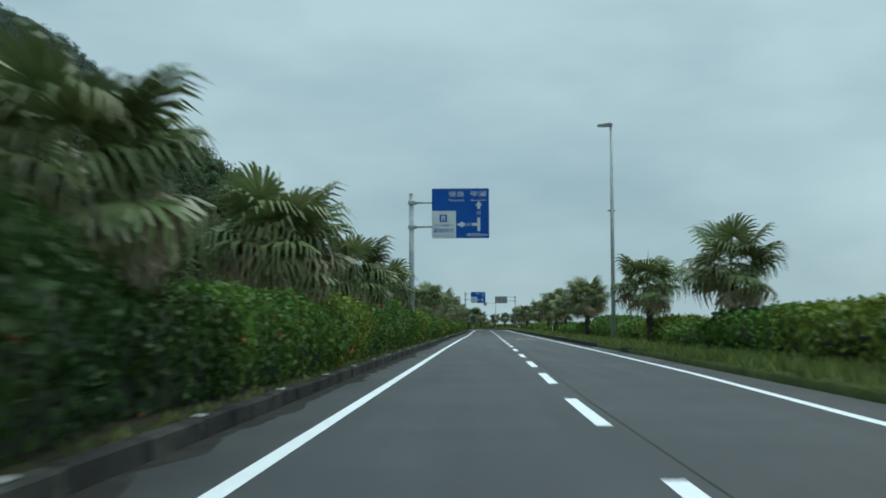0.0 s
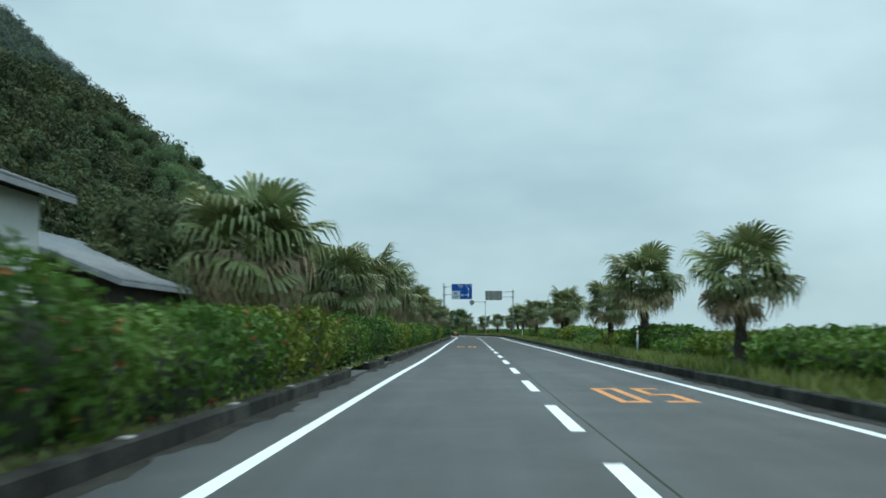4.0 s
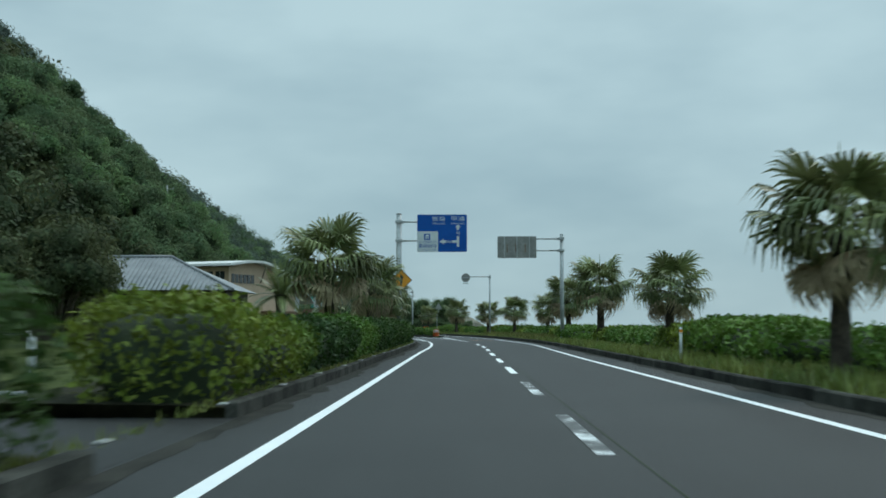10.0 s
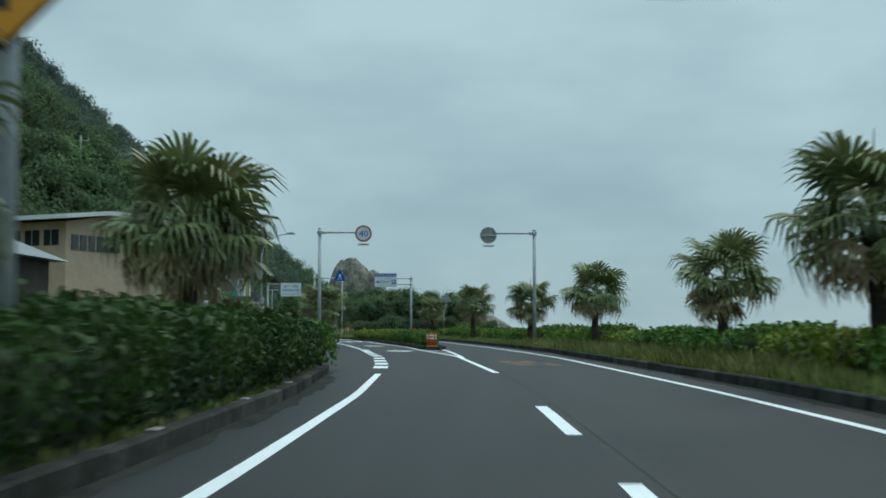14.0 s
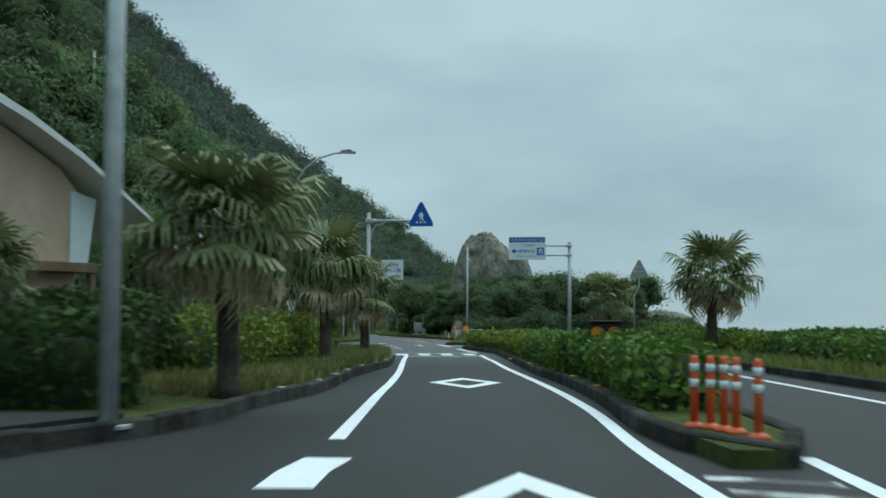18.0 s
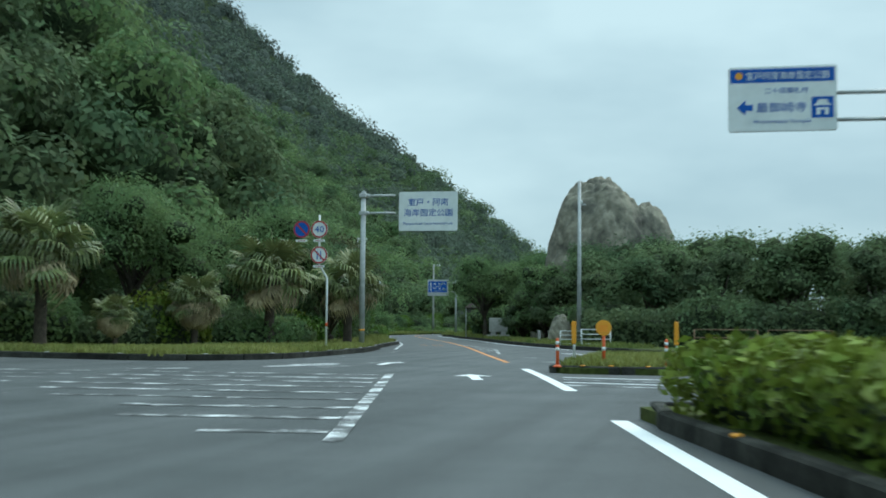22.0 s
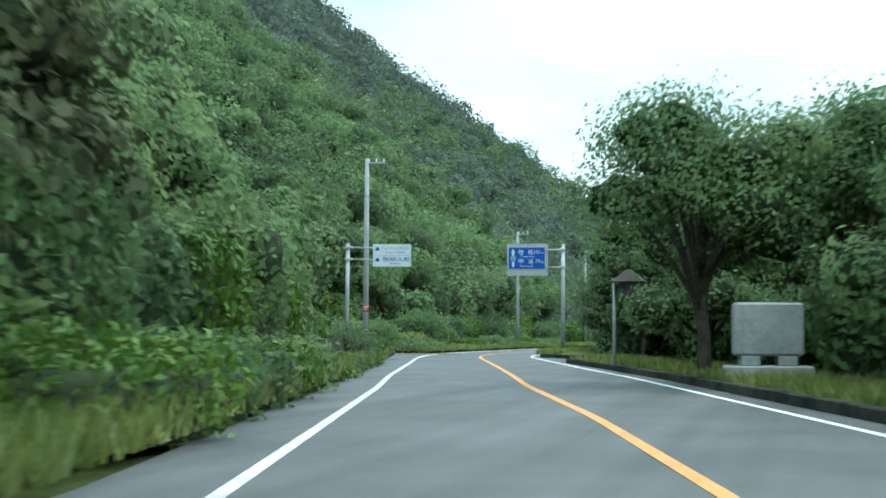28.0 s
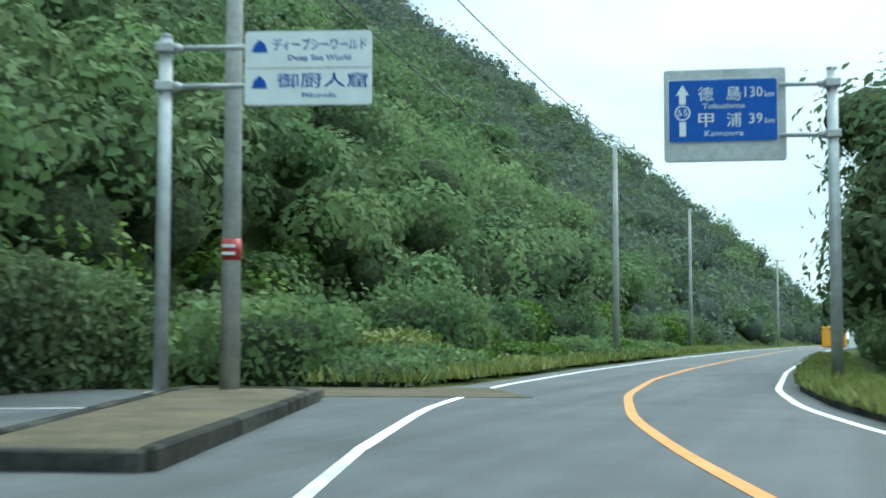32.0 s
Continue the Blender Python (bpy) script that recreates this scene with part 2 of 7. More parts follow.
BLUFF_LEAF = pbr("olive_evergreen_leaves", (0.046, 0.062, 0.030), (0.105, 0.115, 0.050), 0.2, 0.75, vary="island", translucent=0.25, spec=0.15, amp=(0.75, 1.3))
THICKET_LEAF = pbr("dark_evergreen_leaves", (0.026, 0.040, 0.019), (0.062, 0.078, 0.034), 0.2, 0.75, vary="island", translucent=0.2, spec=0.15, amp=(0.75, 1.3))
# dark tone of the inner lumps: shade in the gaps of the crowns painted in
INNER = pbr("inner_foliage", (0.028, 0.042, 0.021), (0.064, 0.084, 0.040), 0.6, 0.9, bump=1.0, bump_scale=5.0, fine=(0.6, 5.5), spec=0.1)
HILL = pbr("wooded_hill", (0.018, 0.036, 0.012), (0.055, 0.080, 0.022), 0.5, 0.95, bump=1.0, bump_scale=4.0, fine=(0.6, 4.5), spec=0.1)
PALM_LEAF = pbr("palm_fronds", (0.092, 0.132, 0.046), (0.230, 0.250, 0.100), 0.8, 0.42, vary="object", translucent=0.18, spec=0.45)
PALM_DEAD = pbr("dead_palm_fronds", (0.28, 0.22, 0.13), (0.54, 0.44, 0.28), 1.2, 0.8, vary="object", translucent=0.2)
PALM_TRUNK = pbr("palm_trunk_bark", (0.030, 0.022, 0.016), (0.085, 0.068, 0.05), 2.5, 0.95, bump=0.8, bump_scale=14, fine=(0.3, 12))
BARK = pbr("tree_bark", (0.045, 0.036, 0.027), (0.12, 0.10, 0.08), 1.8, 0.95, bump=0.8, bump_scale=12, fine=(0.3, 10))
ROCK = pbr("weathered_rock", (0.085, 0.082, 0.066), (0.27, 0.25, 0.19), 0.5, 0.95, bump=1.0, bump_scale=3.0, fine=(0.35, 2.2))
GUTTER = pbr("damp_gutter_dirt", (0.018, 0.018, 0.015), (0.044, 0.043, 0.036), 1.3, 0.9, spec=0.12, bump=0.5, bump_scale=25, fine=(0.3, 9))
LICHEN_STONE = pbr("mossy_concrete", (0.018, 0.024, 0.013), (0.070, 0.070, 0.055), 0.9, 0.95, spec=0.1, bump=0.5, bump_scale=14, fine=(0.3, 5))
STEEL = pbr("galvanised_steel", (0.36, 0.385, 0.39), (0.47, 0.49, 0.49), 1.5, 0.5, metal=0.35, fine=(0.08, 6))
STEEL_OLD = pbr("dull_sign_back", (0.22, 0.22, 0.21), (0.32, 0.32, 0.30), 1.8, 0.6, metal=0.3, fine=(0.15, 7))
RUST = pbr("rust_streaks", (0.12, 0.06, 0.03), (0.22, 0.12, 0.06), 3.0, 0.9)
WHITE_POLE = pbr("white_painted_steel", (0.58, 0.61, 0.61), (0.68, 0.70, 0.70), 1.4, 0.5, fine=(0.06, 8))
SIGN_BLUE = pbr("sign_blue", (0.003, 0.080, 0.36), (0.005, 0.095, 0.41), 0.8, 0.5, fine=(0.05, 4), spec=0.2)
SIGN_WHITE = pbr("sign_white", (0.60, 0.66, 0.67), (0.70, 0.74, 0.74), 0.9, 0.4, fine=(0.05, 4))
SIGN_RED = pbr("sign_red", (0.36, 0.025, 0.03), (0.44, 0.035, 0.04), 1.0, 0.4)
SIGN_YELLOW = pbr("sign_yellow", (0.70, 0.27, 0.012), (0.78, 0.33, 0.02), 1.0, 0.45)
SIGN_TEAL = pbr("sign_teal", (0.01, 0.22, 0.20), (0.015, 0.27, 0.24), 1.0, 0.45)
BLACK = pbr("black_paint", (0.012, 0.012, 0.012), (0.02, 0.02, 0.02), 1.0, 0.5)
ORANGE_POST = pbr("orange_plastic", (0.62, 0.09, 0.02), (0.70, 0.12, 0.03), 1.0, 0.5, fine=(0.08, 9))
AMBER = pbr("amber_reflector", (0.75, 0.24, 0.01), (0.85, 0.32, 0.02), 2.0, 0.3)
PEACH = pbr("peach_render", (0.50, 0.36, 0.25), (0.57, 0.42, 0.30), 0.5, 0.85, bump=0.15, bump_scale=60, fine=(0.06, 3))
WHITE_WALL = pbr("white_plaster", (0.62, 0.62, 0.60), (0.72, 0.72, 0.70), 0.6, 0.8, fine=(0.05, 3))
DARK_WOOD = pbr("dark_timber", (0.028, 0.02, 0.014), (0.06, 0.042, 0.03), 1.5, 0.8, bump=0.3, bump_scale=25)
WOOD = pbr("brown_timber", (0.13, 0.075, 0.04), (0.20, 0.12, 0.07), 1.5, 0.8, bump=0.3, bump_scale=25)
TILE = pbr("grey_roof_tiles", (0.16, 0.17, 0.18), (0.24, 0.25, 0.26), 0.8, 0.5, fine=(0.1, 8))
GLASS = pbr("window_glass", (0.025, 0.03, 0.034), (0.035, 0.042, 0.046), 0.5, 0.08, spec=0.6)
WATER = pbr("sea_water", (0.10, 0.17, 0.20), (0.13, 0.21, 0.24), 0.02, 0.25, bump=0.4, bump_scale=0.4)

# ---- building helpers ----


def mesh_of(name, verts, faces, mat, smooth=False):
    me = bpy.data.meshes.new(name)
    me.from_pydata([tuple(v) for v in verts], [], faces)
    if mat is not None:
        me.materials.append(mat)
    if smooth:
        me.polygons.foreach_set("use_smooth", [True] * len(me.polygons))
    me.update()
    return me


def quads_mesh(name, corners, mat):
    """A mesh of loose four-cornered pieces; corners: (n, 4, 3)."""
    n = len(corners)
    me = bpy.data.meshes.new(name)
    me.vertices.add(n * 4)
    me.vertices.foreach_set("co", np.ascontiguousarray(corners, dtype=np.float32).ravel())
    me.loops.add(n * 4)
    me.loops.foreach_set("vertex_index", np.arange(n * 4, dtype=np.int32))
    me.polygons.add(n)
    me.polygons.foreach_set("loop_start", np.arange(0, n * 4, 4, dtype=np.int32))
    me.materials.append(mat)
    me.update()
    me.validate()
    return me


def part(name, bm, material, parent, label=""):
    """Links a bmesh (or a ready mesh) as one mesh object under a thing or a part."""
    if isinstance(bm, bpy.types.Mesh):
        me = bm
    else:
        me = bpy.data.meshes.new(name)
        bm.to_mesh(me)
        bm.free()
    if not me.materials and material is not None:
        me.materials.append(material)
    ob = new(name, me)
    if parent is not None:
        ob.parent = parent
    if label:
        ob["label"] = label
    return ob


def thing(name, m, label, category, group="", kind=""):
    ob = new(name)
    ob.empty_display_size = 0.2
    ob.matrix_world = m
    return tagged(ob, label, category, group, kind)


def box(bm, x0, x1, y0, y1, z0, z1, bevel=0.0):
    r = bmesh.ops.create_cube(bm, size=1.0)
    for v in r["verts"]:
        v.co = Vector((x0 + (v.co.x + 0.5) * (x1 - x0), y0 + (v.co.y + 0.5) * (y1 - y0), z0 + (v.co.z + 0.5) * (z1 - z0)))
    if bevel:
        edges = {e for v in r["verts"] for e in v.link_edges}
        bmesh.ops.bevel(bm, geom=list(edges), offset=bevel, segments=1, affect="EDGES")
    return bm


def boxed(x0, x1, y0, y1, z0, z1, bevel=0.0):
    return box(bmesh.new(), x0, x1, y0, y1, z0, z1, bevel)


def tube(bm, pts, radii, sides=10, cap=True):
    """A round bar along pts with a radius at each of them."""
    rings = []
    pts = [Vector(p) for p in pts]
    for i, p in enumerate(pts):
        d = (pts[min(i + 1, len(pts) - 1)] - pts[max(i - 1, 0)]).normalized()
        a = d.orthogonal().normalized() if abs(d.z) < 0.99 else Vector((1, 0, 0))
        if abs(d.z) < 0.99:
            a = Vector((0, 0, 1)).cross(d).normalized()
        b = d.cross(a).normalized()
        rings.append([bm.verts.new(p + radii[i] * (math.cos(2 * math.pi * k / sides) * a + math.sin(2 * math.pi * k / sides) * b)) for k in range(sides)])
    for r0, r1 in zip(rings, rings[1:]):
        for k in range(sides):
            f = bm.faces.new((r0[k], r0[(k + 1) % sides], r1[(k + 1) % sides], r1[k]))
            f.smooth = True
    if cap:
        bm.faces.new(rings[0][::-1])
        bm.faces.new(rings[-1])
    return bm


def tubed(pts, radii, sides=10):
    return tube(bmesh.new(), pts, radii, sides)


def prism(outline, z0, z1, axis="z"):
    """A plate with that outline (list of pairs), from z0 to z1 along z, or along y for an upright plate."""
    bm = bmesh.new()
    def at(p, h):
        return Vector((p[0], p[1], h)) if axis == "z" else Vector((p[0], h, p[1]))
    lo = [bm.verts.new(at(p, z0)) for p in outline]
    hi = [bm.verts.new(at(p, z1)) for p in outline]
    n = len(outline)
    for i in range(n):
        bm.faces.new((lo[i], lo[(i + 1) % n], hi[(i + 1) % n], hi[i]))
    bm.faces.new(lo[::-1])
    bm.faces.new(hi)
    bmesh.ops.recalc_face_normals(bm, faces=bm.faces[:])
    return bm


def disc(radius, y0, y1, cx=0.0, cz=0.0, n=32):
    return prism([(cx + radius * math.cos(2 * math.pi * k / n), cz + radius * math.sin(2 * math.pi * k / n)) for k in range(n)], y0, y1, "y")


def ring(r0, r1, y0, y1, cx=0.0, cz=0.0, n=32):
    bm = bmesh.new()
    loops = []
    for r, y in ((r0, y0), (r1, y0), (r1, y1), (r0, y1)):
        loops.append([bm.verts.new((cx + r * math.cos(2 * math.pi * k / n), y, cz + r * math.sin(2 * math.pi * k / n))) for k in range(n)])
    for a in range(4):
        for k in range(n):
            bm.faces.new((loops[a][k], loops[a][(k + 1) % n], loops[(a + 1) % 4][(k + 1) % n], loops[(a + 1) % 4][k]))
    bmesh.ops.recalc_face_normals(bm, faces=bm.faces[:])
    return bm


def rounded(w, h, r=0.06, n=4):
    """Outline of a plate w by h, centred, with rounded corners."""
    out = []
    for cx, cz, a0 in ((w / 2 - r, h / 2 - r, 0), (-w / 2 + r, h / 2 - r, 90), (-w / 2 + r, -h / 2 + r, 180), (w / 2 - r, -h / 2 + r, 270)):
        for k in range(n + 1):
            a = radians(a0 + 90 * k / n)
            out.append((cx + r * math.cos(a), cz + r * math.sin(a)))
    return out


def lettering(words, size, width=None, thick=0.006):
    """A mesh of words, upright, facing -y, centred on its origin; size: the height of a capital or character; width: squeeze to this."""
    cu = bpy.data.curves.new("lettering", "FONT")
    cu.body = words
    cu.size = size
    cu.align_x, cu.align_y = "CENTER", "CENTER"
    cu.resolution_u = 2
    cu.extrude = thick / 2
    tmp = bpy.data.objects.new("lettering", cu)
    scene.collection.objects.link(tmp)
    me = bpy.data.meshes.new_from_object(tmp.evaluated_get(bpy.context.evaluated_depsgraph_get()))
    bpy.data.objects.remove(tmp)
    me.transform(Matrix.Rotation(radians(90), 4, "X"))
    if len(me.vertices):
        co = np.empty(len(me.vertices) * 3, np.float32)
        me.vertices.foreach_get("co", co)
        co = co.reshape(-1, 3)
        mid = (co.max(0) + co.min(0)) / 2
        co[:, 0] -= mid[0]
        co[:, 2] -= mid[2]
        if width:
            co[:, 0] *= width / max(1e-6, co[:, 0].max() - co[:, 0].min())
        me.vertices.foreach_set("co", co.ravel())
    me.materials.clear()
    me.update()
    return me


def write(words, size, x, y, z, mat, parent, width=None):
    me = lettering(words, size, width)
    me.materials.append(mat)
    ob = part("lettering", me, mat, parent)
    ob.location = (x, y, z)
    return ob


def interp(pts):
    """The x of a line given as (x, y) pairs, as a function of y."""
    ys, xs = [p[1] for p in pts], [p[0] for p in pts]
    return lambda y: float(np.interp(y, ys, xs))


def resample(pts, step):
    """Points at even steps along a line of (x, y) pairs, with the heading at each."""
    p = np.array(pts, float)
    s = np.r_[0, np.cumsum(np.hypot(*np.diff(p, axis=0).T))]
    n = max(1, round(s[-1] / step))
    t = np.linspace(0, s[-1], n + 1)
    return np.c_[np.interp(t, s, p[:, 0]), np.interp(t, s, p[:, 1])]


def smooth_line(pts, step=1.0):
    """A line rounded off by averaging along its length."""
    q = resample(pts, step)
    for _ in range(3):
        q[1:-1] = (q[:-2] + 2 * q[1:-1] + q[2:]) / 4
    return q


def ribbon(pts, width, z, name, mat, parent=None, thick=0.004):
    """A painted stripe along a line."""
    p = np.array(pts, float)
    d = np.gradient(p, axis=0)
    d /= np.maximum(1e-9, np.hypot(d[:, 0], d[:, 1]))[:, None]
    nrm = np.c_[-d[:, 1], d[:, 0]]
    a, b = p + nrm * width / 2, p - nrm * width / 2
    n = len(p)
    v = [(*a[i], z) for i in range(n)] + [(*b[i], z) for i in range(n)]
    f = [(i + n, i + n + 1, i + 1, i) for i in range(n - 1)]
    ob = part(name, mesh_of(name, v, f, mat), mat, parent)
    return ob

# ---- plan of the road ----
LEFT_LINE = [(-1.75, -60), (-1.62, 8), (-1.48, 30), (-1.33, 53), (-1.21, 67), (-1.00, 90), (-0.88, 102), (-0.68, 116), (-0.42, 145), (-0.33, 169), (-0.12, 192), (0.05, 219), (0.14, 233), (0.27, 242), (0.30, 250), (0.15, 262), (-0.25, 272)]
LEFT_DASHES = [(-0.25, 272), (-0.75, 280), (-1.75, 291.8), (-2.14, 294.1), (-2.4, 296.7), (-2.85, 300.2), (-3.4, 305), (-3.65, 307)]
LEFT_LINE_B = [(-4.0, 309.5), (-5.36, 318.6), (-5.96, 322.9), (-6.9, 329), (-8.6, 339.1), (-9.03, 341.7), (-9.45, 344.2), (-9.85, 346.9), (-10.3, 349.3)]
CENTRE = [(1.2, -60), (1.36, 17.6), (1.47, 27), (1.65, 43), (1.9, 68), (2.05, 90), (2.41, 126.6), (2.75, 170), (2.98, 200), (3.16, 230), (3.27, 240), (3.26, 249), (3.11, 258), (2.85, 266), (2.68, 272.6)]
SPLIT_L = [(2.68, 272.6), (1.95, 284), (1.45, 291.7), (0.3, 300), (-1.0, 309), (-1.5, 314), (-2.22, 319.1), (-2.93, 323.5), (-4.5, 332.8), (-5.93, 342.1), (-6.3, 344.1), (-6.86, 347.75), (-7.28, 350.5)]
SPLIT_R = [(1.70, 288), (1.62, 291.0), (1.08, 300), (0.45, 308.5)]
RIGHT_LINE = [(4.0, -60), (4.25, 13), (4.66, 27), (4.9, 47), (5.15, 80), (5.38, 120), (5.55, 134), (5.78, 173), (6.1, 222), (6.3, 236), (6.45, 246), (6.55, 254), (6.4, 263), (5.95, 275), (5.38, 288.8), (4.44, 301), (2.83, 317.6), (0.65, 337), (-0.72, 349), (-2.5, 363)]
KERB_L = [(-2.75, -60), (-2.62, 9), (-2.54, 33), (-2.1, 92), (-1.32, 177), (-0.75, 237), (-0.70, 250), (-0.95, 262), (-1.7, 273.5), (-2.4, 277.2), (-4.5, 279.4), (-16, 281)]
KERB_R = [(5.0, -60), (5.25, 13), (5.6, 40), (5.75, 60), (6.1, 100), (6.25, 122), (6.55, 150), (6.8, 176), (7.3, 222), (7.6, 249), (7.5, 264), (6.9, 278), (5.75, 300), (4.6, 313), (1.9, 337), (0.5, 349), (-1.3, 361), (-3.5, 374), (-5.3, 383.5), (-4.3, 388), (4, 393), (40, 402)]
BED2 = [(-16, 287.5), (-5.4, 288.5), (-6.3, 297), (-7.0, 302.5), (-6.6, 307), (-5.9, 310.5), (-6.35, 314), (-6.45, 318.6), (-7.0, 322.5), (-7.5, 326), (-8.15, 334), (-9.6, 342.5), (-11.3, 350), (-13.0, 354), (-18, 358), (-46, 364)]
BED3 = [(-70, 396), (-40, 390.5), (-32.3, 389.2), (-26.2, 387.6), (-24.3, 389.2), (-23.4, 392), (-23.6, 397), (-24.1, 403.5), (-24.9, 408.3), (-26.1, 413), (-29.0, 428.8)]
LEFT_LINE_C = [(-22.3, 401), (-23.2, 404.5), (-24.6, 411), (-28.6, 428.4), (-30.3, 434.5), (-35.5, 453.2), (-37.6, 460.2), (-42.6, 478.2), (-44.7, 485.6), (-45.7, 489.3), (-47.4, 496.6), (-48.7, 506), (-49.3, 520), (-49.7, 547), (-49.0, 600), (-44, 680), (-36, 760)]
ORANGE = [(-15.9, 391.5), (-19.07, 404.4), (-22.07, 417), (-25.5, 430.2), (-26.8, 435.2), (-29.3, 444.4), (-32.6, 455.1), (-34.1, 460.6), (-36.8, 470.1), (-41.6, 486.6), (-42.6, 490), (-43.9, 495.2), (-45.1, 502.2), (-45.95, 512), (-46.3, 524), (-46.4, 545), (-45.6, 600), (-40.6, 680), (-32.6, 760)]
RIGHT_LINE_C = [(-16.6, 415.5), (-20.7, 426.5), (-23.9, 436.1), (-25.8, 443), (-31.1, 461.8), (-34.0, 471), (-38.6, 486.5), (-40.6, 493.2), (-41.7, 498.7), (-42.4, 505.5), (-42.8, 520), (-42.9, 548), (-42.2, 600), (-37.2, 680), (-29.2, 760)]
KERB_RC = [(40, 412), (-8, 405), (-11.9, 406.5), (-14.5, 412.5), (-17.5, 419), (-19.8, 425.8), (-23.0, 435.5), (-24.9, 442.6), (-30.2, 461.3), (-33.1, 470.5), (-36.2, 480)]
MEDIAN = [(0.2, 307.6), (-0.25, 307.5), (-1.0, 311.5), (-1.35, 315.6), (-1.85, 319.6), (-2.5, 324), (-3.3, 328.4), (-5.25, 342.2), (-6.95, 354), (-9.4, 364), (-10.3, 367.6), (-9.6, 368.8), (-8.6, 368.6), (-6.6, 362), (-4.0, 349), (-2.5, 337), (-0.3, 318), (0.5, 309.5)]
ISLAND = [(-13.4, 383.2), (-12.9, 382.6), (-10.2, 382.4), (-9.6, 383.2), (-9.0, 387), (-9.8, 393), (-11.3, 396.5), (-12.3, 396.4), (-13.3, 391)]
kerb_l, kerb_r, line_l, centre = interp(KERB_L[:9]), interp(KERB_R[:19]), interp(LEFT_LINE), interp(CENTRE)

# foot of the hill: its x as a function of y, and the height over the distance from it
hill_foot = interp([(-64, -300), (-62, 120), (-58, 260), (-50, 330), (-44, 370), (-37, 400), (-35, 425), (-43, 450), (-51, 475), (-60, 500), (-60, 540), (-58, 620), (-50, 700), (-42, 750), (-60, 790), (-120, 850), (-220, 950), (-500, 1200), (-900, 1500)])
hill_rise = interp([(0, -1000), (0, 0), (6, 6), (15, 15), (36, 40), (84, 100), (138, 160), (190, 215), (212, 260), (220, 400), (220, 3000)])
# the nearer bluff is steep at its foot and flattens above; the farther mountainside keeps its slope
bluff_rise = interp([(0, -1000), (0, 0), (5, 3), (14, 11), (23, 20), (31, 29), (38, 37), (48, 47), (57, 56), (70, 86), (92, 140), (125, 220), (300, 400), (300, 3000)])


def hill(x, y):
    """Height of the land."""
    d = hill_foot(y) - x
    if d <= 0:
        return -0.10 if x < 34 else -0.10 - min(8.0, (x - 34) * 0.3)
    w = min(1.0, max(0.0, (y - 425) / 60))
    w = w * w * (3 - 2 * w)
    h = bluff_rise(d) * (1 - w) + 0.975 * hill_rise(d) * w
    k = min(1.0, d / 40)
    fold = 5 * noise.noise((x * 0.012, y * 0.010, 3.1)) + 3 * noise.noise((x * 0.04, y * 0.035, 7.7)) - 2
    return max(-0.10, h + k * fold * (0.4 + h / 200))


xs = np.r_[np.arange(-1500, -420, 60), np.arange(-420, -180, 12), np.arange(-180, -96, 6), np.arange(-96, -24, 2.4), np.arange(-24, 44, 6), [60, 120]]
ys = np.r_[np.arange(-300, 200, 20), np.arange(200, 360, 6), np.arange(360, 640, 2.5), np.arange(640, 1100, 8), np.arange(1100, 2600, 60)]
gv, gf = [], []
for yy in ys:
    for xx in xs:
        gv.append((xx, yy, hill(xx, yy)))
nx = len(xs)
for j in range(len(ys) - 1):
    for i in range(nx - 1):
        gf.append((j * nx + i, j * nx + i + 1, (j + 1) * nx + i + 1, (j + 1) * nx + i))
ground = new("ground", mesh_of("ground", gv, gf, SOIL, True))
ground.data.materials.append(HILL)
for p in ground.data.polygons:
    p.material_index = 1 if p.center.z > 0.3 else 0
tagged(ground, "grassy coastal flat rising into a steep wooded hill", "ground", kind="structure")
sea = new("water", mesh_of("water", [(-3000, -1500, -6), (4600, -1500, -6), (4600, 4600, -6), (-3000, 4600, -6)], [(0, 1, 2, 3)], WATER))
tagged(sea, "grey-blue sea under an overcast sky", "sea", kind="structure")


def sheet(name, left, right, z, mat, label, category):
    """A sheet between two lines with the same number of points."""
    n = len(left)
    v = [(*p, z) for p in left] + [(*p, z) for p in right]
    ob = new(name, mesh_of(name, v, [(i, i + n, i + n + 1, i + 1) for i in range(n - 1)], mat))
    return tagged(ob, label, category, kind="structure")


road_l, road_r = [], []
rl = interp([(-2.9, -80)] + KERB_L[1:8] + [(-18, 274.5), (-18, 345), (-75, 352), (-75, 395), (-25, 410), (-30.5, 429)] + [(x - 1.1, y) for x, y in LEFT_LINE_C[4:8]] + [(-46.5, 481), (-62, 483.5), (-62, 499), (-50.2, 503)] + [(x - 0.8, y) for x, y in LEFT_LINE_C[11:]])
rr = interp([(5.1, -80)] + KERB_R[1:17] + [(-1.0, 361), (8, 380), (45, 400), (45, 414), (-14, 417)] + [(x + 0.9, y) for x, y in RIGHT_LINE_C[1:6]] + [(-35, 487), (-34, 497), (-36, 506), (-41.5, 512)] + [(x + 0.7, y) for x, y in RIGHT_LINE_C[10:]])
for y in np.r_[np.arange(-80, 262, 4.0), np.arange(262, 530, 1.0), np.arange(530, 761, 5.0)]:
    road_l.append((rl(y) - 0.03, y))
    road_r.append((rr(y) + 0.03, y))
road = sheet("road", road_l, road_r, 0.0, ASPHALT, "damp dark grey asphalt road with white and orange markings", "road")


def marking(name, ob, label):
    ob.parent = None
    return tagged(ob, label, "road marking", kind="structure")


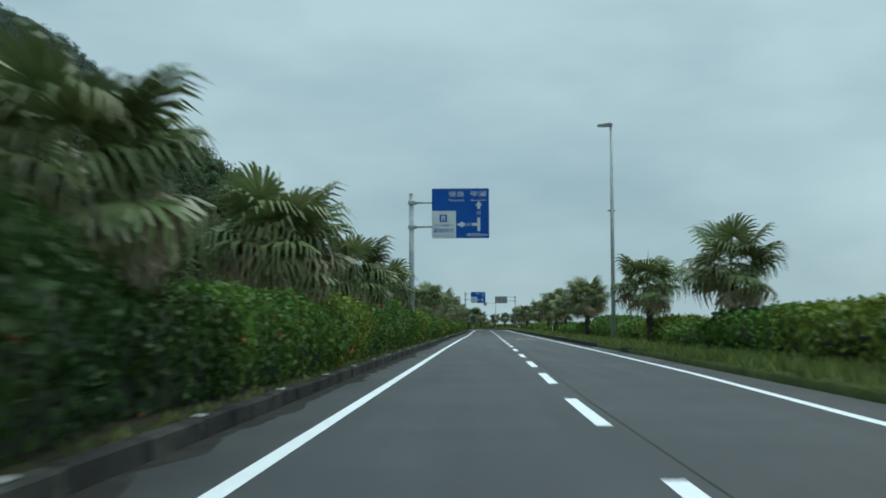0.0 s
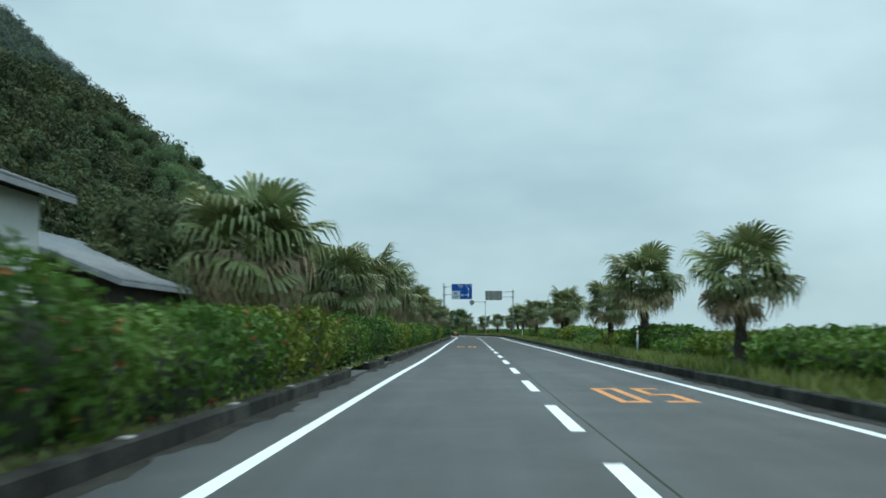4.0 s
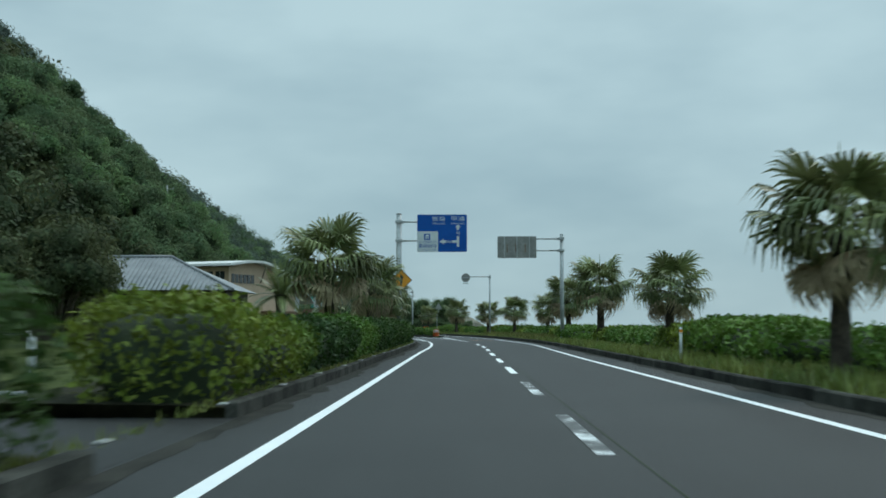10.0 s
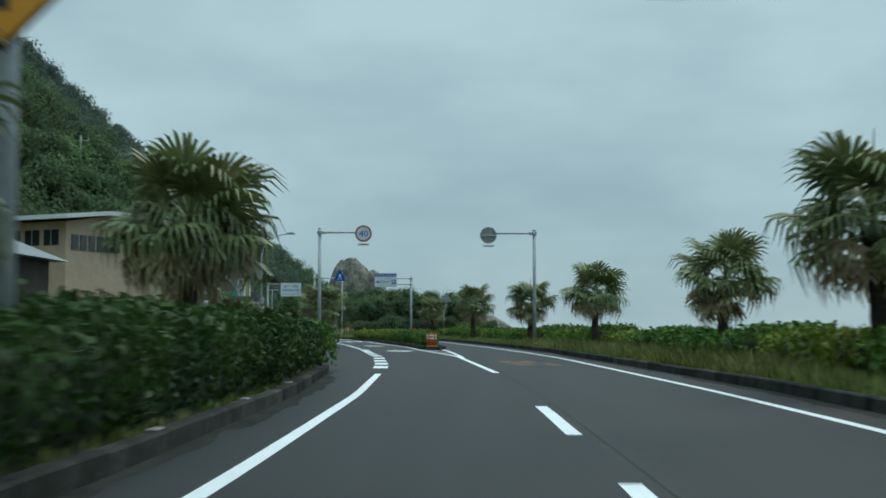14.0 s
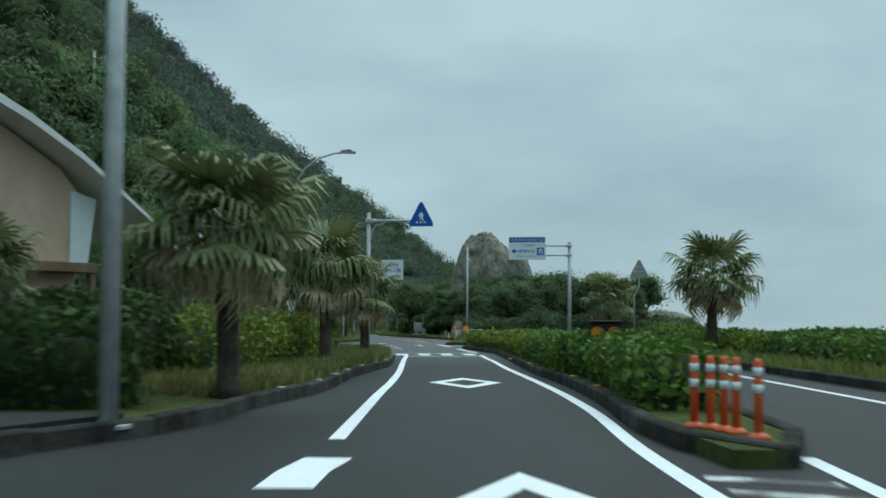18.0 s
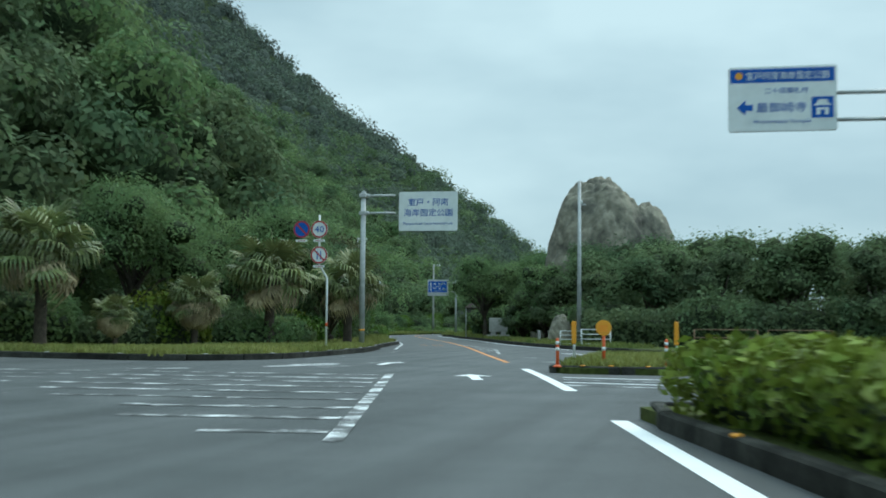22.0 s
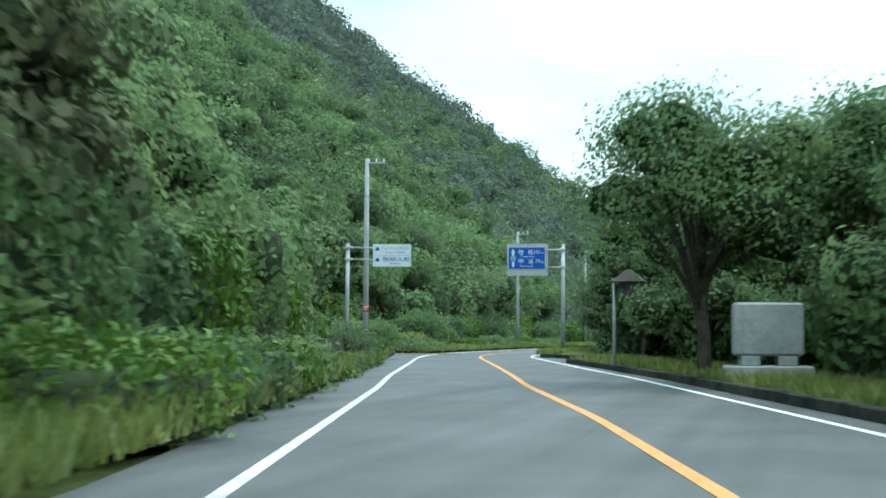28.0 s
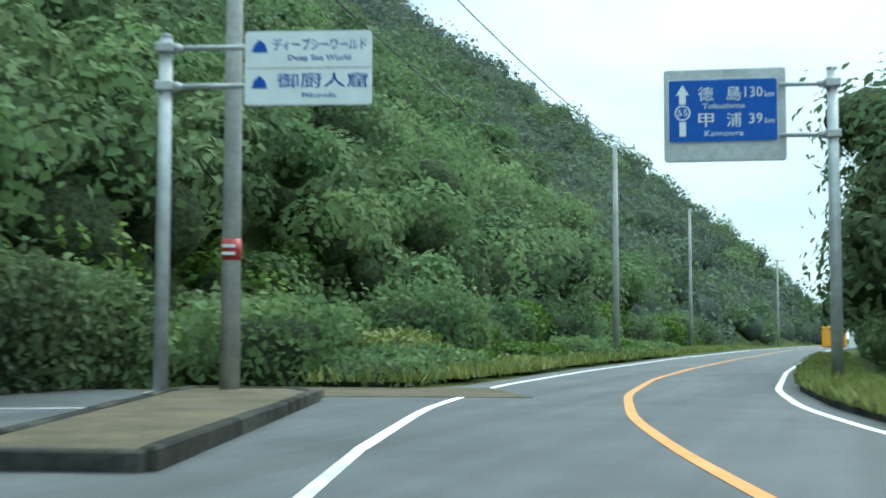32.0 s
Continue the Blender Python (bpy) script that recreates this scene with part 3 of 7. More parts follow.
marking("m", ribbon(smooth_line(LEFT_LINE), 0.16, 0.005, "edge_line", PAINT_WHITE), "white painted edge line on the asphalt")
marking("m", ribbon(smooth_line(LEFT_LINE_B), 0.17, 0.005, "edge_line", PAINT_WHITE), "white painted edge line on the asphalt")
marking("m", ribbon(smooth_line(SPLIT_L), 0.17, 0.005, "edge_line", PAINT_WHITE), "white painted lane line along the median")
marking("m", ribbon(smooth_line(SPLIT_R), 0.17, 0.006, "edge_line", PAINT_WHITE), "white painted line splitting towards the median tip")
marking("m", ribbon(smooth_line(RIGHT_LINE), 0.16, 0.005, "edge_line", PAINT_WHITE), "white painted edge line on the asphalt")
marking("m", ribbon(smooth_line(LEFT_LINE_C[2:10]), 0.14, 0.005, "edge_line", PAINT_FADED), "worn white painted edge line")
marking("m", ribbon(smooth_line(LEFT_LINE_C[9:]), 0.16, 0.005, "edge_line", PAINT_WHITE), "white painted edge line round the bend")
marking("m", ribbon(smooth_line(RIGHT_LINE_C), 0.14, 0.005, "edge_line", PAINT_WHITE), "white painted edge line")
marking("m", ribbon(smooth_line(ORANGE), 0.16, 0.006, "centre_line", PAINT_ORANGE), "orange no-passing centre line")
joint = ribbon([(x + 0.22, y) for x, y in smooth_line(CENTRE)], 0.02, 0.003, "pavement_joint", HEDGE_CORE)
tagged(joint, "dark sealed joint between two asphalt lanes", "pavement joint", kind="structure")
far_ends = [-47.8 + 9.45 * k for k in range(6)] + [8.6, 18.1, 27.6, 36.6, 46.0, 55.8, 65.2, 73.6, 81.8, 90.1, 99.3, 108.7, 118.0, 127.2, 136.5, 145.9, 155.2, 164.7, 174.0, 183.5, 192.9, 202.5, 212.0, 221.4, 230.8, 240.2, 249.7, 258.8]
for k, ye in enumerate(far_ends):
    yy = np.linspace(ye - 4.9, ye, 4)
    marking("m", ribbon([(centre(y), y) for y in yy], 0.17, 0.005, "centre_dash", PAINT_WORN if k in (26, 27) else PAINT_WHITE), "white painted centre dash")
dash_line = interp(LEFT_DASHES)
for y0 in [276.3, 280.0, 283.6, 287.6, 291.8, 295.7, 299.3, 302.7, 305.6]:
    yy = np.linspace(y0, y0 + 2.1, 3)
    marking("m", ribbon([(dash_line(y), y) for y in yy], 0.42, 0.005, "wide_dash", PAINT_WHITE), "broad white painted dash across the entrance")


def diamond(cx, cy, turn):
    """Crossing-ahead mark: a hollow diamond 1.5 m wide and 5 m long."""
    w, h, t = 0.75, 2.5, 0.2
    out = [(w, 0), (0, h), (-w, 0), (0, -h)]
    inn = [(w - 0.3, 0), (0, h - 1.0), (-w + 0.3, 0), (0, -h + 1.0)]
    me = mesh_of("diamond_mark", [(*p, 0) for p in out + inn], [(i, (i + 1) % 4, (i + 1) % 4 + 4, i + 4) for i in range(4)], PAINT_WHITE)
    ob = new("diamond_mark", me)
    ob.matrix_world = pose(cx, cy, 0.005, 0, 0, turn)
    tagged(ob, "white painted hollow diamond warning of a crossing", "road marking", kind="structure")


split_l, split_r = interp(SPLIT_L), interp(SPLIT_R)
for y in np.arange(290.5, 307.5, 0.85):
    x0, x1 = split_l(y) + 0.14, split_r(y) - 0.14
    if x1 - x0 > 0.12:
        v = [(x0, y, 0.005), (x1, y - 0.3, 0.005), (x1, y, 0.005), (x0, y + 0.3, 0.005)]
        marking("m", new("hatch_bar", mesh_of("hatch_bar", v, [(0, 1, 2, 3)], PAINT_WORN)), "worn white hatch bar before the median")


diamond(-1.63, 304.4, 7)
diamond(-4.45, 323.2, 9)


def painted_number(digits, x0, x1, y0, y1, mat, turn=0.0, flip=False, label=""):
    """Stretched road numerals made of strokes; digits: list of stroke lists on a 0..1 cell."""
    n = len(digits)
    v, f = [], []
    w = (x1 - x0) / (n + (n - 1) * 0.5)
    for k, strokes in enumerate(digits):
        ox = x0 + k * w * 1.5
        for a, b, c, d in strokes:
            i = len(v)
            v += [(ox + a * w, y0 + b * (y1 - y0), 0), (ox + c * w, y0 + b * (y1 - y0), 0), (ox + c * w, y0 + d * (y1 - y0), 0), (ox + a * w, y0 + d * (y1 - y0), 0)]
            f.append((i, i + 1, i + 2, i + 3))
    cx, cy = (x0 + x1) / 2, (y0 + y1) / 2
    v = [(x - cx, y - cy, z) for x, y, z in v]
    ob = new("speed_numerals", mesh_of("speed_numerals", v, f, mat))
    ob.matrix_world = pose(cx, cy, 0.005, 0, 0, turn + (180 if flip else 0))
    tagged(ob, label, "road marking", kind="structure")


FIVE = [(0, 0, 1, 0.09), (1 - 0.3, 0.09, 1, 0.5), (0, 0.46, 1, 0.55), (0, 0.55, 0.3, 0.91), (0, 0.91, 1, 1)]
ZERO = [(0, 0, 1, 0.09), (0, 0.91, 1, 1), (0, 0.09, 0.28, 0.91), (0.72, 0.09, 1, 0.91)]
FOUR = [(0.6, 0, 0.88, 1), (0, 0.3, 1, 0.39), (0.0, 0.39, 0.25, 0.62), (0.25, 0.62, 0.6, 0.8)]
painted_number([FIVE, ZERO], 0.5, 1.75, 152.5, 157.3, PAINT_ORANGE, 0, False, "orange painted speed number 50")
painted_number([FIVE, ZERO], 3.2, 4.45, 90.8, 95.6, PAINT_ORANGE, 0, True, "orange painted speed number 50 facing oncoming traffic")
painted_number([FIVE, ZERO], 3.25, 4.5, 279.2, 284.0, PAINT_ORANGE_WORN, 8, True, "worn orange painted speed number")
painted_number([FOUR, ZERO], -26.9, -25.5, 423.2, 428.2, PAINT_ORANGE_WORN, 15, False, "worn orange painted speed number 40")
# crossing: stop line, four broad bars, far line


def bar(p, along, w, d, name="crossing_bar", mat=PAINT_WHITE, label="white painted zebra crossing bar"):
    a = Vector(along).normalized()
    b = Vector((-a.y, a.x))
    p = Vector(p)
    v = [(*(p + a * s * w / 2 + b * t * d / 2), 0.009) for s, t in ((-1, -1), (1, -1), (1, 1), (-1, 1))]
    ob = new(name, mesh_of(name, v, [(0, 1, 2, 3)], mat))
    return tagged(ob, label, "road marking", kind="structure")


for x, y in ((-10.68, 350.5), (-9.78, 350.95), (-8.87, 351.35), (-7.95, 351.75)):
    bar((x, y), (1.0, 0.19), 0.5, 3.1)
bar((-8.35, 347.75), (3.05, 1.22), 3.3, 0.46, "stop_line", label="white painted stop line before the crossing")
bar((-9.9, 353.2), (3.95, 2.5), 4.7, 0.17, "crossing_edge", label="thin white line behind the crossing")
bar((-10.05, 354.15), (3.9, 2.6), 4.6, 0.2, "crossing_edge", PAINT_FADED, "worn white line behind the crossing")
marking("m", ribbon([(-8.1, 355.8), (-9.05, 360.0), (-10.53, 367.2)], 0.22, 0.005, "edge_line", PAINT_WHITE), "white painted line round the median end")
marking("m", ribbon([(-11.9, 374.2), (-13.25, 380.4), (-14.47, 385.7)], 0.24, 0.005, "edge_line", PAINT_WHITE), "white painted line beside the grass island")


def dash(x0, y0, x1, y1, w, mat, name, label):
    """A painted bar from one point to another."""
    bar(((x0 + x1) / 2, (y0 + y1) / 2), (x1 - x0, y1 - y0), math.hypot(x1 - x0, y1 - y0), w, name, mat, label)


for k in range(4):
    dash(-12.3 - 0.15 * k, 376.4 + 1.25 * k, -8.6 - 0.25 * k, 375.3 + 1.35 * k, 0.26, PAINT_WHITE if k % 2 else PAINT_WORN, "hatch_bar", "white hatch bar before the island")
# worn hatching in the mouth of the side road: long thin bars that end on a slanting edge
rng = random.Random(5)
for k in range(9):
    y = 364.2 + 1.9 * k
    x1 = -13.2 - 0.235 * (y - 363.5)
    x0 = x1 - 0.5 - 0.62 * min(y - 363.6, 9) - 0.8 * rng.random()
    dash(x0, y + 0.15 * rng.random(), x1, y + 0.35, 0.22 + 0.12 * rng.random(), PAINT_WORN, "hatch_bar", "worn white hatch bar at the side road")
    if k > 2:
        dash(x0 - 4.2 - 2 * rng.random(), y - 0.3, x0 - 0.8, y + 0.05, 0.2, PAINT_WORN, "hatch_bar", "worn white hatch bar at the side road")
dash(-13.0, 363.5, -16.9, 380.6, 0.2, PAINT_WORN, "hatch_edge", "worn white edge line of the hatched area")
for x0, y0, x1, y1, w in ((-21.3, 384.2, -20.1, 386.6, 0.3), (-19.7, 388.7, -19.0, 390.4, 0.25), (-23.8, 380.9, -22.4, 382.1, 0.35), (-22.9, 391.8, -22.7, 392.6, 0.2), (-22.8, 396.0, -22.9, 397.2, 0.16), (-22.9, 403.4, -23.3, 406.6, 0.16),
                          (-16.5, 398.3, -16.0, 397.9, 0.5), (-14.9, 392.6, -14.3, 392.7, 0.5), (-13.5, 400.6, -12.7, 398.8, 0.3), (-13.4, 394.7, -13.0, 393.2, 0.3)):
    dash(x0, y0, x1, y1, w, PAINT_WHITE if w == 0.3 else PAINT_WORN, "guide_dash", "white guide dash through the junction")
dash(-21.2, 386.0, -20.4, 387.9, 0.26, PAINT_WHITE, "guide_dash", "white guide dash through the junction")
dash(-19.8, 384.4, -19.3, 386.1, 0.24, PAINT_WORN, "guide_dash", "worn white guide dash through the junction")
dash(-15.9, 406.5, -14.2, 404.0, 0.4, PAINT_WHITE, "stop_line", "white stop line of the right side road")
# small straight arrows
for x, y, turn, mat in ((-14.7, 379.6, 14, PAINT_WHITE), (-19.1, 388.8, 6, PAINT_WHITE)):
    am = new("arrow_mark", mesh_of("arrow_mark", [(-0.12, -1.6, 0), (0.12, -1.6, 0), (0.12, 0.5, 0), (-0.12, 0.5, 0), (-0.45, 0.5, 0), (0.45, 0.5, 0), (0, 1.6, 0)], [(0, 1, 2, 3), (4, 5, 6)], mat))
    am.matrix_world = pose(x, y, 0.006, 0, 0, turn)
    tagged(am, "white painted straight arrow", "road marking", kind="structure")
# hatched wedge beside the orange line
orange_x = interp(ORANGE)
wedge = interp([(-18.3, 404), (-20.6, 416), (-25.6, 431)])
marking("m", ribbon(smooth_line([(-18.3, 404), (-20.6, 416), (-25.6, 431)]), 0.16, 0.005, "hatch_edge", PAINT_WORN), "worn white line of a hatched wedge")
for y in np.arange(408, 429, 1.7):
    x0, x1 = orange_x(y) + 0.25, wedge(y) - 0.1
    bar(((x0 + x1) / 2, y), (1, 0.35), max(0.3, x1 - x0), 0.35, "hatch_bar", PAINT_WORN, "worn white hatch bar in the wedge")
# ---- verges and kerbs ----
stone_me = bpy.data.meshes.new("kerb_stone")
_b = boxed(-0.99, 0.99, -0.09, 0.09, -0.05, 0.2, 0.025)
_b.to_mesh(stone_me)
_b.free()
stone_me.materials.append(KERB)


def kerb_run(pts, parent, name="kerb_stone"):
    """Kerb stones two metres long end to end along a line."""
    p = resample(pts, 2.0)
    for a, b in zip(p[:-1], p[1:]):
        d = b - a
        ob = new(name, stone_me)
        ob.parent = parent
        ob.matrix_world = pose((a[0] + b[0]) / 2, (a[1] + b[1]) / 2, rng.uniform(-0.012, 0.008), rng.uniform(-0.7, 0.7), 0, math.degrees(math.atan2(d[1], d[0]))) @ Matrix.Diagonal((np.hypot(*d) / 2.0, 1, 1, 1))


def verge(name, edge, depth, label, z=0.16, mat=SOIL):
    """A raised planted strip behind a kerb line, falling off at its back."""
    p = smooth_line(edge)
    d = np.gradient(p, axis=0)
    d /= np.hypot(d[:, 0], d[:, 1])[:, None]
    nrm = np.c_[-d[:, 1], d[:, 0]] * (1 if depth > 0 else -1)
    n = len(p)
    rows = [(0.07, -0.05), (0.07, z - 0.03), (0.6, z), (abs(depth) * 0.7, z + 0.03), (abs(depth), z), (abs(depth) + 0.8, -0.15)]
    v = [(*(p[i] + nrm[i] * o), h + 0.03 * noise.noise((p[i][0], p[i][1], o))) for o, h in rows for i in range(n)]
    f = []
    for r in range(len(rows) - 1):
        for i in range(n - 1):
            q = (r * n + i, r * n + i + 1, (r + 1) * n + i + 1, (r + 1) * n + i)
            f.append(q if depth < 0 else q[::-1])
    for e in (0, n - 1):
        f.append(tuple(r * n + e for r in range(len(rows))))
    ob = new(name, mesh_of(name, v, f, mat, True))
    return tagged(ob, label, "verge", kind="structure")


GAPS_L = [(101.7, 107.0), (113.3, 116.8), (186.5, 192.5)]
pieces, last = [], -60.0
for a, b in GAPS_L + [(400, 401)]:
    pieces.append((last, a))
    last = b
verges_l = []
for a, b in pieces:
    pts = [(kerb_l(y), y) for y in np.linspace(a, min(b, 273.5), 30)] + (KERB_L[9:] if b > 300 else [])
    vg = verge("verge", pts, 3.6, "raised roadside bed of soil behind a concrete kerb", mat=LITTER)
    kerb_run(pts, vg)
    verges_l.append((a, min(b, 274)))
for a, b in GAPS_L:
    drive = new("driveway", mesh_of("driveway", [(kerb_l(a) + 0.02, a, 0.002), (kerb_l(b) + 0.02, b, 0.002), (kerb_l(b) - 9, b + 1, 0.002), (kerb_l(a) - 9, a - 1, 0.002)], [(0, 1, 2, 3)], ASPHALT))
    tagged(drive, "short asphalt driveway through a gap in the hedge", "driveway", kind="structure")
vr = verge("verge", KERB_R, -9.0, "raised grassy bed behind a concrete kerb")
kerb_run([p for p in KERB_R if p[1] > 48] , vr)
kerb_run([(6.2, 20), (6.2, 37.5), (5.75, 49)], vr)
v2 = verge("verge", BED2, 5.0, "raised grassy bed at the entrance behind a concrete kerb")
kerb_run(BED2, v2)
v3 = verge("verge", BED3, 6.0, "mown grass bed behind a low concrete kerb", 0.2, MOWN)
kerb_run(BED3, v3)
v4 = verge("verge", KERB_RC, -5.0, "grassy roadside strip under trees")
kerb_run(KERB_RC, v4)


def island(name, outline, z, label):
    bm = prism([(p[0], p[1]) for p in outline], -0.05, z)
    me = bpy.data.meshes.new(name)
    bm.to_mesh(me)
    bm.free()
    me.materials.append(SOIL)
    ob = tagged(new(name, me), label, "traffic island", kind="structure")
    kerb_run(outline + outline[:1], ob)
    return ob


island("traffic_island", MEDIAN, 0.15, "long kerbed traffic median with soil")
island("traffic_island", ISLAND, 0.15, "small kerbed grass traffic island")
# sea wall behind the right-hand bed
swall = new("sea_wall", mesh_of("sea_wall", [(x, y, z) for y in (-80, 150, 300, 380) for x, z in ((24, -0.3), (24, 1.02), (24.5, 1.02), (24.5, -0.3))], [(4 * k + i, 4 * k + 4 + i, 4 * k + 5 + i, 4 * k + 1 + i) for k in range(3) for i in range(3)], OLD_CONCRETE))
tagged(swall, "long low stained concrete sea wall", "sea wall", kind="structure")

# ---- plants ----
nrng = np.random.default_rng(11)


def leaf_quads(centres, normals, size, aspect=0.55, spread=0.9):
    """Rhombus leaves at centres, facing roughly along normals."""
    n = len(centres)
    nv = normals + nrng.normal(0, spread, (n, 3))
    nv /= np.linalg.norm(nv, axis=1)[:, None] + 1e-9
    a = np.cross(nv, nrng.normal(0, 1, (n, 3)))
    a /= np.linalg.norm(a, axis=1)[:, None] + 1e-9
    b = np.cross(nv, a)
    s = (size * nrng.uniform(0.6, 1.35, n))[:, None]
    fold = nv * s * 0.18
    return np.stack([centres - a * s, centres - b * s * aspect + fold, centres + a * s, centres + b * s * aspect + fold], 1)


def clumps(centres, radii, count, leaf, squash=0.8, low=-0.35):
    """Leaf shells round many centres: the quads of all of them."""
    out = []
    for c, r in zip(np.atleast_2d(centres), radii):
        d = nrng.normal(0, 1, (count, 3))
        d /= np.linalg.norm(d, axis=1)[:, None]
        d = d[d[:, 2] > low]
        lump = 1 + 0.24 * np.sin(d[:, 0] * 5.5 + c[0] * 3) * np.cos(d[:, 1] * 5 + c[1] * 2) + 0.16 * np.sin(d[:, 2] * 8 + d[:, 0] * 4 + c[1])
        rad = r * lump * nrng.uniform(0.62, 1.12, len(d))
        p = c + d * rad[:, None] * np.array([1, 1, squash])
        out.append(leaf_quads(p, d + np.array([0, 0, 0.25]), leaf, spread=0.4))
    return np.concatenate(out)


BLOB_V, BLOB_F = [], []
for _j in range(1, 6):
    for _i in range(9):
        _t, _p = math.pi * _j / 6, 2 * math.pi * _i / 9
        BLOB_V.append((math.sin(_t) * math.cos(_p), math.sin(_t) * math.sin(_p), math.cos(_t)))
BLOB_V += [(0, 0, 1), (0, 0, -1)]
for _j in range(4):
    for _i in range(9):
        BLOB_F.append((_j * 9 + _i, (_j + 1) * 9 + _i, (_j + 1) * 9 + (_i + 1) % 9, _j * 9 + (_i + 1) % 9))
for _i in range(9):
    BLOB_F.append((45, _i, (_i + 1) % 9, (_i + 1) % 9))
    BLOB_F.append((46, 36 + (_i + 1) % 9, 36 + _i, 36 + _i))


def blobs(name, centres, radii, mat, squash=0.8):
    """Lumpy inner masses of foliage, one for each centre, as one mesh."""
    bv = np.array(BLOB_V)
    v, f = [], []
    for c, r in zip(centres, radii):
        lump = 1 + 0.16 * np.sin(bv[:, 0] * 4 + c[0] * 1.7) + 0.14 * np.cos(bv[:, 1] * 5 + c[1] * 1.3)
        k = len(v) * 47
        v.append(np.array(c) + bv * (r * lump)[:, None] * np.array([1, 1, squash]))
        f += [tuple(dict.fromkeys(k + i for i in q)) for q in BLOB_F]
    return mesh_of(name, np.concatenate(v), f, mat, True)


def hedge(line, width, height, leaf_mat, label, flowers=False, leaf=0.075, density=170, z0=0.16, category="hedge", ragged=0.18, group="hedges along the road"):
    """A clipped or wild hedge along a line: a solid core in a shade tone, leaves over it, and flowers where it has
    them.
    """
    p = smooth_line(line, 0.5)
    mid = p.mean(0)
    q = p - mid
    d = np.gradient(p, axis=0)
    d /= np.hypot(d[:, 0], d[:, 1])[:, None]
    nrm = np.c_[-d[:, 1], d[:, 0]]
    top = thing(category if category != "hedge" else "hedge", pose(mid[0], mid[1], z0), label, category, group)
    prof = [(-0.34, 0.0), (-0.45, 0.5), (-0.40, 0.80), (-0.2, 0.9), (0.2, 0.9), (0.40, 0.80), (0.45, 0.5), (0.34, 0.0)]
    n = len(p)
    hh = np.array([height * (1 + ragged * (noise.noise((p[i][0] * 0.35, p[i][1] * 0.35, 1.0)) + 0.6 * noise.noise((p[i][0] * 0.11, p[i][1] * 0.11, 5.0)))) for i in range(n)])
    ww = np.array([width * (1 + ragged * noise.noise((p[i][0] * 0.4, p[i][1] * 0.4, 9.0))) for i in range(n)])
    v, f = [], []
    for i in range(n):
        e = 0.6 if i in (0, n - 1) else (0.85 if i in (1, n - 2) else 0.93)
        for a, b in prof:
            xy = q[i] + nrm[i] * a * ww[i] * e
            v.append((xy[0], xy[1], b * hh[i] * e))
    m = len(prof)
    for i in range(n - 1):
        for k in range(m - 1):
            f.append((i * m + k, i * m + k + 1, (i + 1) * m + k + 1, (i + 1) * m + k))
    f.append(tuple(range(m))[::-1])
    f.append(tuple(range((n - 1) * m, n * m)))
    part("inner_growth", mesh_of("inner_growth", v, f, HEDGE_CORE, True), HEDGE_CORE, top, "solid dark core, hedge shade put into its colour")
    length = np.hypot(*np.diff(p, axis=0).T).sum()
    cnt = int(length * (2 * height + width) * density)
    t = nrng.uniform(0, n - 1.001, cnt)
    i = t.astype(int)
    fr = (t - i)[:, None]
    base = q[i] * (1 - fr) + q[i + 1] * fr
    g_ = 2 * height + width
    s = nrng.uniform(0, g_, cnt)
    off, z, nx_, nz_ = np.empty(cnt), np.empty(cnt), np.zeros(cnt), np.zeros(cnt)
    H, W = hh[i], ww[i]
    k = s < height
    off[k], z[k], nx_[k] = -0.5, s[k] / height, -1
    k2 = s > height + width
    off[k2], z[k2], nx_[k2] = 0.5, (s[k2] - height - width) / height, 1
    k3 = ~(k | k2)
    off[k3], z[k3], nz_[k3] = (s[k3] - height) / width - 0.5, 1, 1
    corner = np.clip((np.abs(off) - 0.3) / 0.2, 0, 1) * np.clip((z - 0.72) / 0.28, 0, 1)
    z -= corner * 0.13
    off *= 0.74 + 0.26 * np.clip(z / 0.55, 0, 1)
    off *= 1 - corner * 0.14
    jit = nrng.normal(0, 0.05, (cnt, 3))
    lump = np.array([noise.noise((base[j, 0] * 1.3 + mid[0], base[j, 1] * 1.3 + mid[1], z[j] * 2.0)) for j in range(0, cnt, 6)]).repeat(6)[:cnt]
    wild = 0.16 if ragged < 0.5 else 0.42
    off = off * (1 + wild * lump)
    z = z * (1 + 0.7 * wild * lump)
    c = np.c_[base + nrm[i] * (off * W)[:, None], z * H] + jit
    nv = np.c_[nrm[i] * nx_[:, None], nz_]
    for e, sg in ((0, -1), (n - 1, 1)):
        ne = int(width * height * density * 1.1)
        o2, z2 = nrng.uniform(-0.45, 0.45, ne), nrng.uniform(0, 0.95, ne)
        ce = np.c_[q[e] + nrm[e] * (o2 * ww[e])[:, None] + d[e] * sg * (0.12 - 0.3 * z2 ** 3)[:, None], z2 * hh[e]] + nrng.normal(0, 0.05, (ne, 3))
        c, nv = np.r_[c, ce], np.r_[nv, np.tile([d[e][0] * sg, d[e][1] * sg, 0.2], (ne, 1))]
    # fewer leaves low down bare the dark core, so the foot reads shaded
    keep = (c[:, 2] > 0.3 * height) | (nrng.random(len(c)) < 0.5)
    c, nv = c[keep], nv[keep]
    cnt = len(c)
    part("leaves", quads_mesh("leaves", leaf_quads(c, nv, leaf), leaf_mat), leaf_mat, top)
    if flowers:
        fl = c[nrng.random(cnt) < flowers]
        fq = np.concatenate([leaf_quads(fl + nrng.normal(0, 0.02, fl.shape), np.tile([0, -0.6, 0.5], (len(fl), 1)), 0.03, 0.9, 0.5) for _ in range(4)])
